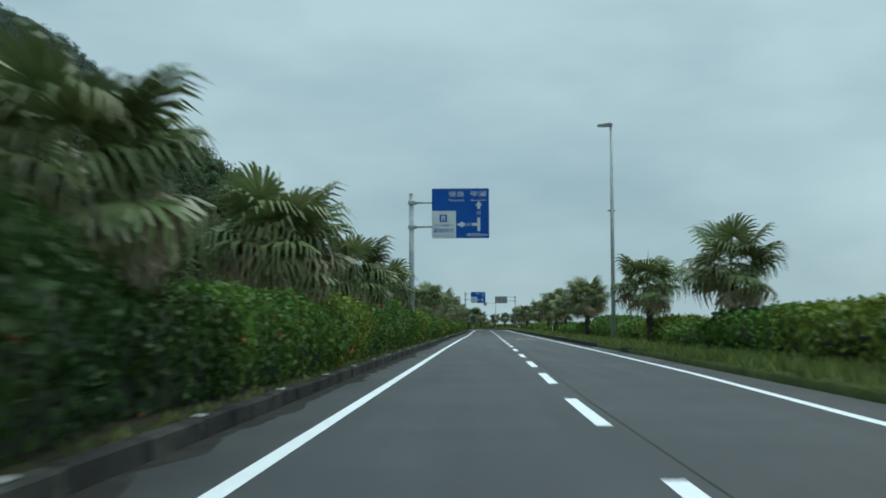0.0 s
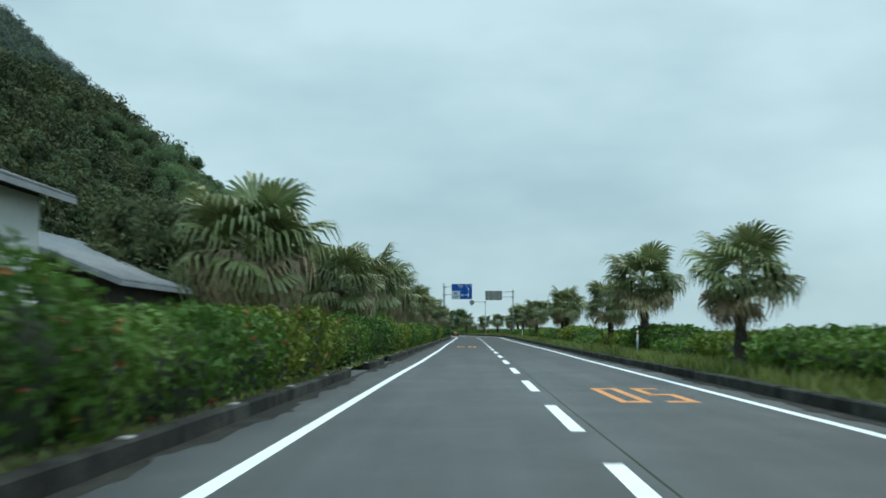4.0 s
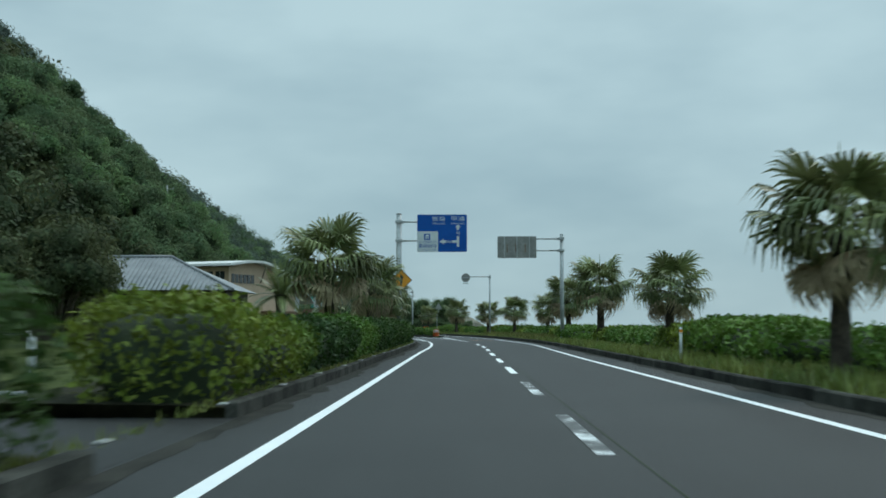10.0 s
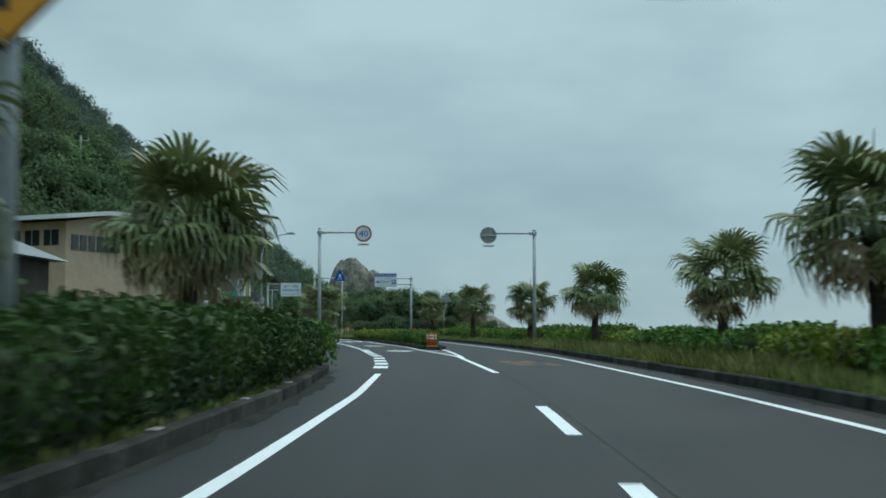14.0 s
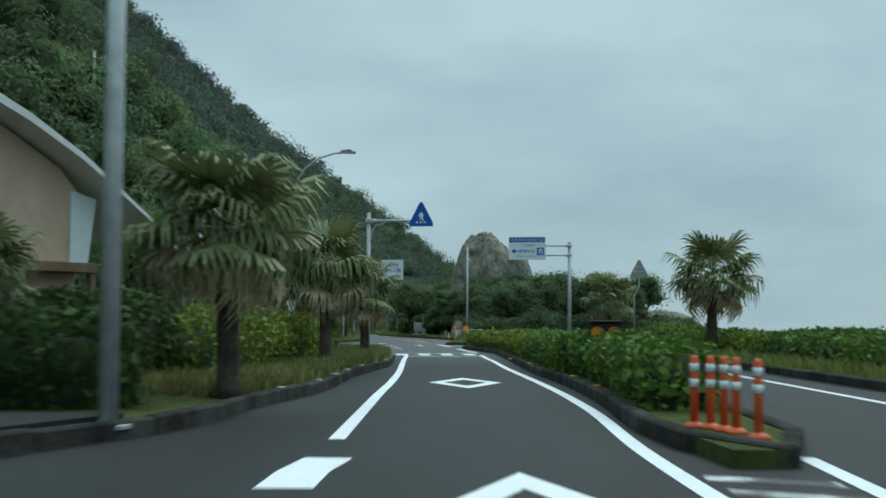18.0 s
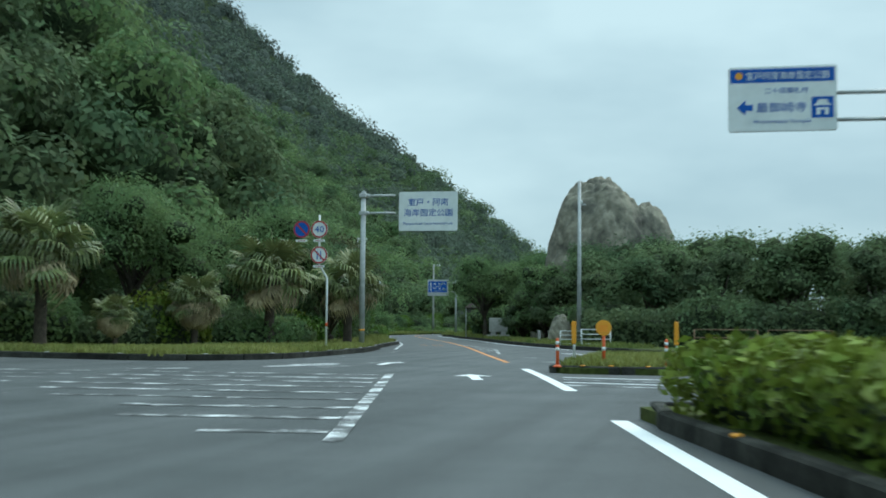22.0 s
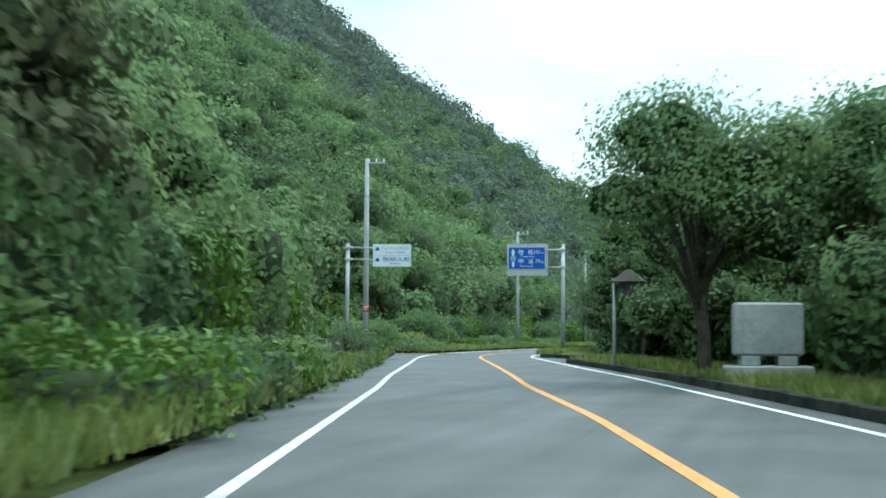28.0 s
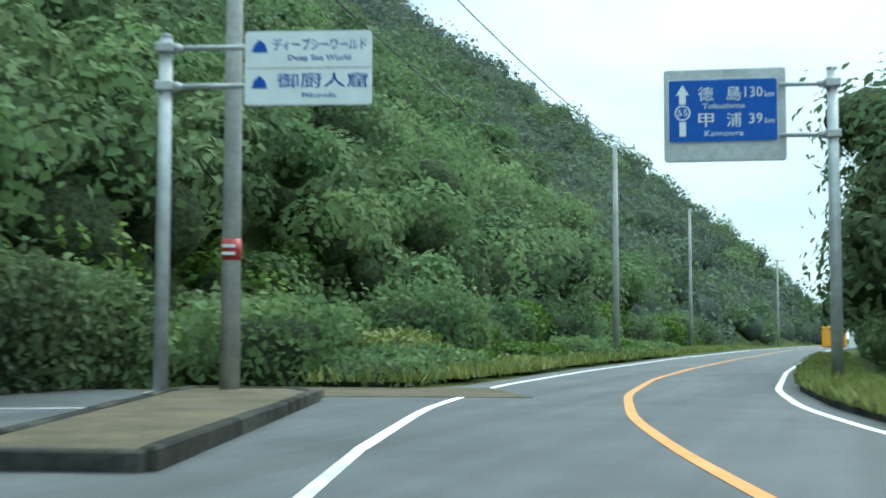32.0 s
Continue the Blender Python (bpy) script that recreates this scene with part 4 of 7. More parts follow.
        fo = part("bloom", quads_mesh("bloom", fq, FLOWER), FLOWER, top, "scattered red flowers")
        fo["kind"] = "stuff"
    return top


def along(f, a, b, off, step=2.0):
    return [(f(y) + off, y) for y in np.linspace(a, b, max(3, int((b - a) / step)))]


# hedge of the left bed, piece by piece
y = -6.0
k = 0
while y < 273:
    seg = 9.0 + 3.5 * rng.random()
    y1 = min(y + seg, 273.5)
    jump = None
    for a, b in GAPS_L:
        if y < a < y1 + 2.5:
            y1, jump = a - 0.3, b + 0.4
    if y1 - y > 2:
        hgt = (1.35 if y < 75 else 1.05 if y < 100 else 1.08) + 0.12 * rng.random()
        if y > 240:
            hgt = 1.15
        # the darker leaf copy goes where the hedge has to read dimmer
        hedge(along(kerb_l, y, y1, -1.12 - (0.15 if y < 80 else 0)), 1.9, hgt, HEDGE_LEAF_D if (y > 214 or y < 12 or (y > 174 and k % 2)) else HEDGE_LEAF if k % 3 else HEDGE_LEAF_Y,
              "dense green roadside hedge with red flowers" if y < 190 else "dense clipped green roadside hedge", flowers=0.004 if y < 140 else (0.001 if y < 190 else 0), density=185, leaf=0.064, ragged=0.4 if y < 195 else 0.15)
    y = jump or y1 - 0.15
    k += 1
hedge([(-2.3, 275.0), (-3.6, 276.6), (-6.5, 277.2), (-11, 277.6)], 1.7, 1.15, HEDGE_LEAF, "clipped green hedge turning in at the entrance")
# looser shrubs of the right bed
y = 10.0
k = 0
while y < 372:
    seg = 6 + 5 * rng.random()
    y1 = y + seg
    if 96 < y < 270 and k % 3 == 2:
        hgt = 0.5 + 0.15 * rng.random()
    else:
        hgt = 0.72 + 0.25 * rng.random()
    if 40 < y < 75 or y < 36:
        hgt = 1.0 + 0.2 * rng.random()
    hedge(along(kerb_r, y, y1, 2.3 + 0.5 * rng.random()), 2.2 + 0.8 * rng.random(), hgt, (HEDGE_LEAF, HEDGE_LEAF_Y, HEDGE_LEAF)[k % 3], "loose green shrubs in the seaside bed", density=95, ragged=0.35, leaf=0.09, group="shrubs of the seaside bed", category="shrub")
    y = y1 + (0.2 if rng.random() < 0.6 else 1.6)
    k += 1
for a, b in ((312.5, 325), (324.8, 338), (337.8, 352), (351.8, 366.5)):
    ml, mr = interp(MEDIAN[2:11]), interp(sorted(MEDIAN[12:], key=lambda q: q[1]))
    hedge([((ml(t) + mr(t)) / 2, t) for t in np.linspace(a, b, 8)], max(0.9, min(2.6, mr((a + b) / 2) - ml((a + b) / 2) - 0.35)), 0.78, HEDGE_LEAF_Y if a > 330 else HEDGE_LEAF, "low clipped hedge on the median", density=190, ragged=0.12, z0=0.15)
# clipped blocks beside the entrance
for pts, w, h, lab in (([(-10.2, 303.2), (-11.8, 303.0), (-14.5, 302.6)], 2.4, 1.3, "flat-topped clipped shrub block by the entrance"), ([(-11.9, 313), (-13.0, 315), (-14.6, 316.4)], 2.8, 1.95, "tall rounded clipped shrub block by the entrance"),
                       ([(-7.2, 311.8), (-8.0, 311.4), (-9.0, 311.0)], 2.2, 1.12, "flat-topped clipped shrub block beside the footpath"), ([(-9.9, 316.5), (-10.6, 319), (-11.4, 322)], 2.6, 1.5, "dark clipped shrub block behind the footpath"),
                       ([(-9.3, 318.5), (-10.2, 325), (-11.0, 332)], 2.2, 1.05, "loose yellow-green shrubs behind the grass bed"), ([(-11.5, 333), (-13, 341), (-15, 348)], 2.2, 1.15, "loose green shrubs behind the grass bed")):
    hedge(pts, w, h, HEDGE_LEAF_Y if "yellow" in lab else HEDGE_LEAF if "loose" in lab else HEDGE_LEAF_D, lab, density=170, ragged=0.5 if "loose" in lab else 0.1)
path_bm = prism([(-16.2, 288.0), (-5.75, 289.1), (-6.5, 296.8), (-7.2, 302.3), (-6.85, 306.6), (-6.3, 309.6), (-9.6, 309.3), (-11.4, 310.5), (-12.2, 305.0), (-9.2, 304.8), (-8.9, 301.6), (-16.2, 300.6)], 0.1, 0.225)
tagged(part("footpath", path_bm, ASPHALT, None), "dark asphalt footpath behind the entrance kerb", "footpath", kind="structure")


def grass_tufts(name, pts, count, height, mat, label):
    """Many thin blades round points of a line: one object."""
    p = np.array(pts, float)
    i = nrng.integers(0, len(p), count)
    c = np.c_[p[i], np.zeros(count)]
    c[:, 0] += nrng.normal(0, 0.02, count)
    h = height * nrng.uniform(0.4, 1.2, count)
    a = nrng.uniform(0, 2 * np.pi, count)
    w = 0.012 + 0.016 * nrng.random(count)
    side = np.c_[np.cos(a), np.sin(a), np.zeros(count)] * w[:, None]
    lean = np.c_[nrng.normal(0, 0.35, (count, 2)) * h[:, None], h]
    q = np.stack([c - side, c + side, c + side * 0.5 + lean * 0.65, c - side * 0.5 + lean], 1)
    q[:, :, 2] += 0.14
    ob = new(name, quads_mesh(name, q, mat))
    return tagged(ob, label, "grass", kind="stuff")


def strip_points(line, lo, hi, n):
    p = resample(line, 0.3)
    d = np.gradient(p, axis=0)
    d /= np.hypot(d[:, 0], d[:, 1])[:, None]
    nrm = np.c_[-d[:, 1], d[:, 0]]
    i = nrng.integers(0, len(p), n)
    return p[i] + nrm[i] * nrng.uniform(min(lo, hi), max(lo, hi), n)[:, None]


grass_tufts("grass", strip_points(KERB_R[1:19], -0.15, -1.6, 34000), 34000, 0.34, GRASS, "ragged verge grass along the kerb")
grass_tufts("grass", strip_points(KERB_R[10:14], -0.2, -2.4, 9000), 9000, 0.5, GRASS_DRY, "tall pale dry grass by the sign pole")
grass_tufts("grass", strip_points(KERB_L[1:8], 0.1, 0.3, 3600), 3600, 0.12, GRASS, "thin weeds in the kerb joint")
grass_tufts("grass", strip_points(BED2[6:15], 0.1, 2.6, 26000), 26000, 0.3, GRASS_DRY, "long pale grass of the entrance bed")
grass_tufts("grass", strip_points(BED3[1:], 0.1, 5.5, 64000), 64000, 0.27, GRASS_BED, "mown grass bed at the junction")
grass_tufts("grass", np.c_[nrng.uniform(-13.2, -9.6, 14000), nrng.uniform(383, 395, 14000)], 14000, 0.24, GRASS_BED, "mown grass of the traffic island")
grass_tufts("grass", strip_points(KERB_RC[3:], -0.1, -2.5, 18000), 18000, 0.3, GRASS, "roadside grass under the trees")
grass_tufts("grass", strip_points([(x - 1.0, y) for x, y in LEFT_LINE_C[3:8]], 0.0, 3.0, 22000), 22000, 0.45, GRASS, "rank roadside grass below the wooded slope")
grass_tufts("grass", strip_points([(x - 0.8, y) for x, y in LEFT_LINE_C[11:15]], 0.0, 4.0, 20000), 20000, 0.35, GRASS, "rank roadside grass below the wooded slope")

# fan palms
def frond_mesh(name, mat, seed, radius, petiole, droop, blades=22, spread=112):
    """A fan frond: a stalk along +x and narrow folded blades round its end."""
    r = random.Random(seed)
    v, f = [], []

    def strip(points, widths, side):
        i = len(v)
        for p, w in zip(points, widths):
            v.append(tuple(p - side * w))
            v.append(tuple(p + side * w))
        for k in range(len(points) - 1):
            f.append((i + 2 * k, i + 2 * k + 1, i + 2 * k + 3, i + 2 * k + 2))
    strip([Vector((0, 0, 0)), Vector((petiole * 0.5, 0, petiole * 0.03)), Vector((petiole, 0, 0))], [0.022, 0.016, 0.012], Vector((0, 1, 0)))
    for k in range(blades):
        a = radians(-spread + 2 * spread * k / (blades - 1) + r.uniform(-2.5, 2.5))
        d = Vector((math.cos(a), math.sin(a), 0.12 * math.cos(a * 1.2)))
        ln = radius * (0.62 + 0.38 * math.cos(a * 0.62)) * r.uniform(0.9, 1.08)
        side = Vector((-math.sin(a), math.cos(a), 0.35 * (1 if k % 2 else -1))).normalized()
        o = Vector((petiole, 0, 0))
        dr = droop * r.uniform(0.7, 1.4)
        pts = [o, o + d * ln * 0.5 + Vector((0, 0, -0.05 * dr)), o + d * ln * (0.78 - 0.04 * dr) + Vector((0, 0, -0.20 * dr * ln)), o + d * ln * (0.98 - 0.18 * dr) + Vector((0, 0, -0.62 * dr * ln))]
        strip(pts, [0.010, 0.044, 0.030, 0.003], side)
    return mesh_of(name, v, f, mat)


GREEN_FRONDS = [frond_mesh("frond", PALM_LEAF, s, 0.88, 0.80, dr, 24, 124) for s, dr in ((1, 0.5), (2, 0.7), (3, 0.85), (4, 1.05))]
DEAD_FRONDS = [frond_mesh("dead_frond", PALM_DEAD, s, 0.78, 0.62, dr, 18, 88) for s, dr in ((7, 0.8), (8, 1.2), (9, 1.5))]


def fan_palm(seed, trunk_h, crown, dead, label, fronds=40):
    """A fan palm: a ringed trunk, a dome of green fronds and a skirt of dead ones."""
    r = random.Random(seed)
    top = thing("fan_palm", Matrix.Identity(4), label, "palm tree", "fan palms beside the road")
    bm = bmesh.new()
    n = 12
    rad0 = 0.15 * crown ** 0.5
    lean = (r.uniform(-0.1, 0.1), r.uniform(-0.1, 0.1))
    pts, rr_ = [], []
    for k in range(n + 1):
        t = k / n
        pts.append((lean[0] * t * t, lean[1] * t * t, t * trunk_h))
        rr_.append(rad0 * (1.18 - 0.3 * t) * (1.05 if k % 2 else 0.96) + (0.06 if t > 0.85 else 0) + (0.05 if k == 0 else 0))
    part("trunk", tube(bm, pts, rr_, 10), PALM_TRUNK, top, "rough dark ringed trunk")
    head = Vector((lean[0], lean[1], trunk_h))
    for k in range(fronds):
        t = k / fronds
        el = 58 - 80 * t ** 0.85 + r.uniform(-9, 9)
        az = k * 137.5 + r.uniform(-12, 12)
        me = GREEN_FRONDS[min(3, int(t * 4))]
        ob = part("frond", me, PALM_LEAF, top)
        ob.matrix_basis = Matrix.Translation(head + Vector((0, 0, 0.25 * (1 - t)))) @ pose(0, 0, 0, 0, 0, az) @ pose(0, 0, 0, 0, -el, 0) @ Matrix.Diagonal((crown * (0.72, 1.0, 1.08)[k % 3], crown, crown, 1)) @ pose(0, 0, 0, r.uniform(-18, 18), 0, 0)
    part("spear_leaf", tubed([head, head + Vector((0.03, 0, 0.7)), head + Vector((0.06, 0.03, 1.5 * crown))], [0.03, 0.035, 0.006], 6), PALM_LEAF, top, "unopened upright spear leaf")
    for k in range(dead):
        el = r.uniform(-66, 12) if dead > 20 else r.uniform(-46, -8)
        ob = part("dead_frond", DEAD_FRONDS[k % 3], PALM_DEAD, top, "dry straw-coloured hanging frond" if k == 0 else "")
        ob.matrix_basis = Matrix.Translation(head - Vector((0, 0, 0.15))) @ pose(0, 0, 0, 0, 0, r.uniform(0, 360)) @ pose(0, 0, 0, 0, -el, 0) @ Matrix.Diagonal((crown, crown, crown, 1)) @ pose(0, 0, 0, r.uniform(-30, 30), 0, 0)
    return top


BUSHY = "dense fan palm with a thick skirt of dead fronds"
SLIM = "fan palm with a clean dark trunk and drooping fronds"
palms_a = [fan_palm(21, 2.3, 1.0, 30, BUSHY, 34), fan_palm(22, 2.5, 1.1, 34, BUSHY, 36), fan_palm(23, 2.1, 0.95, 28, BUSHY, 32)]
palms_b = [fan_palm(31, 2.35, 0.98, 9, SLIM, 30), fan_palm(32, 2.15, 0.92, 8, SLIM, 28), fan_palm(33, 2.55, 1.02, 10, SLIM, 32)]
used = set()


def place_palm(kind, x, y, s=1.0, z=0.14):
    src = (palms_a if kind < 3 else palms_b)[kind % 3]
    m = pose(x, y, z, 0, 0, (x * 77 + y * 53) % 360) @ Matrix.Diagonal((s, s, s, 1))
    if kind not in used:
        used.add(kind)
        src.matrix_world = m
        return src
    src2 = copy_thing(src, Matrix.Identity(4))
    src2.matrix_world = m
    return src2


for i, (y, s) in enumerate([(12.6, 0.98), (25.6, 0.95), (41.5, 1.12), (54.3, 0.98), (96.8, 1.0), (112.0, 1.1), (124.4, 1.2), (134.4, 1.04), (150.2, 1.04), (163.7, 1.12), (178.5, 1.12), (217.5, 1.1), (235.0, 1.12), (249.4, 0.98), (262, 1.0)]):
    place_palm(5 if y in (178.5, 217.5) else i % 3 if y < 170 else 3 + i % 3, kerb_l(y) - 1.45 - (0.35 if y > 240 else 0.0), y, s * (1.02 if 155 < y < 180 else 1.03))
for i, (x, y, s) in enumerate([(6.9, 49.5, 1.0), (7.5, 36.5, 1.12), (7.3, 81.5, 1.0), (7.6, 84.5, 1.05), (7.3, 101, 1.0), (7.9, 120.5, 1.08), (7.75, 130.2, 0.9), (8.9, 172.5, 1.12), (8.9, 168.4, 1.08), (8.45, 199.5, 1.12), (8.9, 220, 1.0), (9.15, 242, 1.15), (9.5, 263.6, 1.1), (8.9, 275.3, 0.95), (7.3, 295, 0.86), (5.4, 315, 0.95), (2.0, 345.3, 1.2), (-2.2, 369, 0.95)]):
    place_palm(3 + i % 3, x, y, s * (1.1 if y > 250 else 1.0))
for x, y, s, k in ((-6.6, 314.0, 0.98, 3), (-8.8, 328.8, 0.95, 5), (-10.45, 341.6, 1.0, 4), (-12.5, 318, 0.8, 0), (-26.3, 408.6, 1.3, 4), (-27.9, 402.4, 1.3, 3), (-33.0, 392.8, 1.35, 5), (-29.6, 398.6, 0.75, 1), (-31.0, 394.6, 0.6, 2), (-36.5, 395.0, 0.9, 4)):
    place_palm(k, x, y, s)


def feather_palm(x, y, label):
    """A date palm: thick trunk and arching feather fronds."""
    r = random.Random(int(y))
    top = thing("date_palm", pose(x, y, 0.1), label, "palm tree")
    part("trunk", tubed([(0, 0, 0), (0.05, 0, 1.2), (0, 0, 2.5), (0, 0, 3.0)], [0.34, 0.28, 0.3, 0.4], 12), PALM_TRUNK, top, "thick stubbly trunk")
    for k in range(26):
        el = radians(78 - 95 * k / 26)
        az = radians(137.5 * k)
        ln = 2.6
        v, f = [], []
        prev = None
        for j in range(19):
            t = j / 18
            a = el - 1.1 * t * t
            p = Vector((math.cos(el) * ln * t * (1 - 0.12 * t), 0, math.sin(el) * ln * t - 1.0 * t * t * math.cos(el)))
            if j:
                for sgn in (-1, 1):
                    lf = 0.48 * math.sin(math.pi * min(1, 0.12 + t * 0.88)) + 0.08
                    tip = p + Vector((0.28 * lf, sgn * lf * 0.9, -0.10 * lf))
                    i = len(v)
                    v += [tuple(prev), tuple(p), tuple(tip), tuple(tip - Vector((0.03, 0, 0)))]
                    f.append((i, i + 1, i + 2, i + 3))
            prev = p
        ob = part("frond", mesh_of("frond", v, f, PALM_LEAF), PALM_LEAF, top)
        ob.matrix_basis = Matrix.Translation((0, 0, 3.0)) @ Matrix.Rotation(az, 4, "Z")
    return top


feather_palm(-9.05, 254.7, "feather-leaved date palm behind the hedge")
feather_palm(-9.9, 294.0, "feather-leaved date palm at the entrance")


# broadleaf trees
def broad_tree(seed, height, spread, mat, label, trunk_h=2.2, leaves=2600, leaf=0.16, category="tree"):
    r = random.Random(seed)
    top = thing("broadleaf_tree", Matrix.Identity(4), label, category, "trees beside the road")
    bm = bmesh.new()
    pts = [(0, 0, 0), (0.1, 0.05, trunk_h * 0.5), (0.0, 0.15, trunk_h), (0.1, 0.1, height * 0.62)]
    tube(bm, pts, [0.2, 0.16, 0.14, 0.05], 9)
    cs, rs = [], []
    for k in range(20):
        a = k * 2.4 + r.uniform(-0.3, 0.3)
        h = trunk_h + (height - trunk_h) * (0.15 + 0.75 * r.random())
        rad = spread * (0.25 + 0.6 * r.random()) * (1.15 - 0.6 * (h - trunk_h) / (height - trunk_h))
        e = Vector((math.cos(a) * rad, math.sin(a) * rad, h))
        st = Vector((0, 0.1, trunk_h * r.uniform(0.6, 1.15)))
        tube(bm, [st, st.lerp(e, 0.5) + Vector((0, 0, 0.25)), e], [0.08, 0.05, 0.015], 6)
        cs.append(e)
        rs.append(spread * r.uniform(0.24, 0.42))
    part("trunk", bm, BARK, top, "grey-brown trunk with spreading limbs")
    cs.append(Vector((0, 0, height * 0.78)))
    rs.append(spread * 0.55)
    q = clumps(np.array([tuple(c) for c in cs]), rs, leaves // 21, leaf, 0.75, -0.8)
    part("crown", quads_mesh("crown", q, mat), mat, top, "uneven leafy crown")
    part("inner_foliage", blobs("inner_foliage", [tuple(c) for c in cs], [(0.42 if height > 6.8 else 0.6) * x for x in rs], INNER), INNER, top, "solid inner lumps, foliage shade put into their colour")
    return top


TREES = [broad_tree(51, 5.2, 3.0, FOREST_LEAF, "dark broadleaf coastal tree with a rounded crown", 1.0, leaves=9000, leaf=0.10), broad_tree(52, 6.6, 3.0, FOREST_LEAF_L, "broadleaf tree with light green foliage", 1.2, leaves=9000, leaf=0.10), broad_tree(53, 4.6, 2.4, FOREST_LEAF_D, "dense wind-shaped coastal tree", 0.6, leaves=9000, leaf=0.09), broad_tree(54, 6.9, 4.0, FOREST_LEAF_L, "tall broadleaf tree with a wide open crown", 2.3, leaves=22000, leaf=0.075), broad_tree(55, 4.6, 2.5, BLUFF_LEAF, "dark dense evergreen tree of the thicket", 0.6, leaves=9000, leaf=0.09)]
tree_used = set()


def place_tree(k, x, y, s=1.0, z=0.0):
    m = pose(x, y, z, 0, 0, (x * 31 + y * 17) % 360) @ Matrix.Diagonal((s, s, s, 1))
    src = TREES[k]
    if k in tree_used:
        src = copy_thing(src, Matrix.Identity(4))
    tree_used.add(k)
    src.matrix_world = m
    return src


# grove between the road and the sea, past the junction
for k, x, y, s in ((2, -16.0, 429, 0.95), (0, -13.0, 426, 1.1), (2, -9.5, 423, 1.15), (0, -5.0, 425, 1.2), (2, -1, 422, 1.15), (0, -12.6, 445.5, 1.35), (0, -17.0, 437, 1.15), (2, -13.5, 434, 1.3), (0, -10, 437, 1.35), (2, -6, 436, 1.3), (0, 0, 437, 1.3), (2, -20.3, 440.5, 1.0), (0, -14, 441, 1.35), (2, -9.5, 443, 1.5),
                   (1, -21.5, 442, 0.85), (0, -20.5, 449, 1.0), (1, -23.3, 452, 0.9), (3, -28.9, 458.7, 1.0), (3, -25.4, 461, 1.05), (0, -23.5, 468, 1.3), (0, -22, 457, 1.1), (1, -29.5, 468, 0.9), (2, -30.5, 474.5, 1.0), (1, -33.2, 481, 0.95), (0, -28, 479, 1.2), (2, -35.0, 488, 1.0), (0, -32, 490, 1.2), (2, -37.4, 511.5, 1.75), (0, -37.6, 520, 1.7), (2, -37.6, 529, 1.7), (0, -37.8, 539, 1.5), (2, -37.8, 549, 1.4), (0, -37.5, 560, 1.3), (2, -31, 506, 1.8), (0, -29, 515, 1.9), (2, -28, 500, 1.6), (2, -37.5, 575, 1.1), (0, -36, 592, 1.1)):
    place_tree(k, x, y, s)
# wood at the foot of the slope, close to the road
# tree 4 at the roadside: its dark leaf tone stands in for shaded undersides
for k, x, y, s in ((3, -30.5, 409, 0.95), (0, -29.5, 416, 1.0), (4, -31.2, 423.5, 1.35), (4, -33.5, 429.5, 1.35), (4, -35.5, 434, 1.35), (4, -36.8, 439.5, 1.4), (1, -38.8, 446, 0.9), (1, -41.5, 452, 0.9), (1, -44.5, 460, 0.8), (0, -34, 413, 1.1), (0, -36, 424, 1.2), (3, -40, 440, 1.1), (0, -44, 452, 1.2),
                   (3, -33.5, 401, 1.0), (0, -37, 397, 1.1), (3, -42, 394, 1.1), (0, -47, 398, 1.2), (0, -39, 405, 1.25), (3, -53, 398, 1.2), (0, -60, 400, 1.2), (0, -20, 352, 0.8), (3, -26, 358, 1.0), (0, -33, 362, 1.1), (0, -40, 368, 1.2)):
    place_tree(k, x, y, s)
# dark thicket behind the left hedge
for i in range(24):
    yy = 20 + i * 7.8
    if 60 < yy < 108:
        continue
    place_tree(4, kerb_l(yy) - (7.0 if yy < 125 else 9.0) - 2.0 * rng.random(), yy, (0.8 if yy < 60 else 0.95 if yy < 125 else 1.4) + 0.3 * rng.random())
for i, (x, y, sc) in enumerate(((-14.0, 206, 0.8), (-15.0, 213, 0.75), (-17.0, 222, 0.8), (-20.0, 234, 0.9), (-24.0, 246, 1.35), (-16.0, 200, 0.95), (-24.0, 262, 1.8), (-22.5, 254, 1.6), (-27.0, 270, 1.8))):
    place_tree(4, x, y, sc)
# overgrown scrub at the foot of the bend
for i in range(34):
    yy = 470 + i * 4.0
    xx = interp(LEFT_LINE_C)(yy) - 4.6 - 2.4 * rng.random()
    if yy < 504:
        continue
    hedge([(xx, yy - 2.2), (xx - 0.3, yy), (xx, yy + 2.2)], 2.6 + 1.8 * rng.random(), 0.9 + 1.9 * rng.random(), (FOREST_LEAF_L, HEDGE_LEAF, FOREST_LEAF)[i % 3], "overgrown scrub below the wooded slope", density=60, leaf=0.13, ragged=0.5, z0=0.0, category="scrub", group="scrub below the slope")
for i in range(22):
    yy = 505.5 + i * 2.6
    xx = interp(LEFT_LINE_C)(yy) - 2.3 - 1.2 * rng.random()
    hedge([(xx, yy - 1.6), (xx - 0.2, yy), (xx + 0.1, yy + 1.6)], 1.6 + 1.2 * rng.random(), 0.35 + 0.6 * rng.random(), (FOREST_LEAF_L, GRASS, FOREST_LEAF_L, HEDGE_LEAF)[i % 4], "low mound of creepers beside the road", density=110, leaf=0.09, ragged=0.6, z0=0.0, category="scrub", group="scrub below the slope")
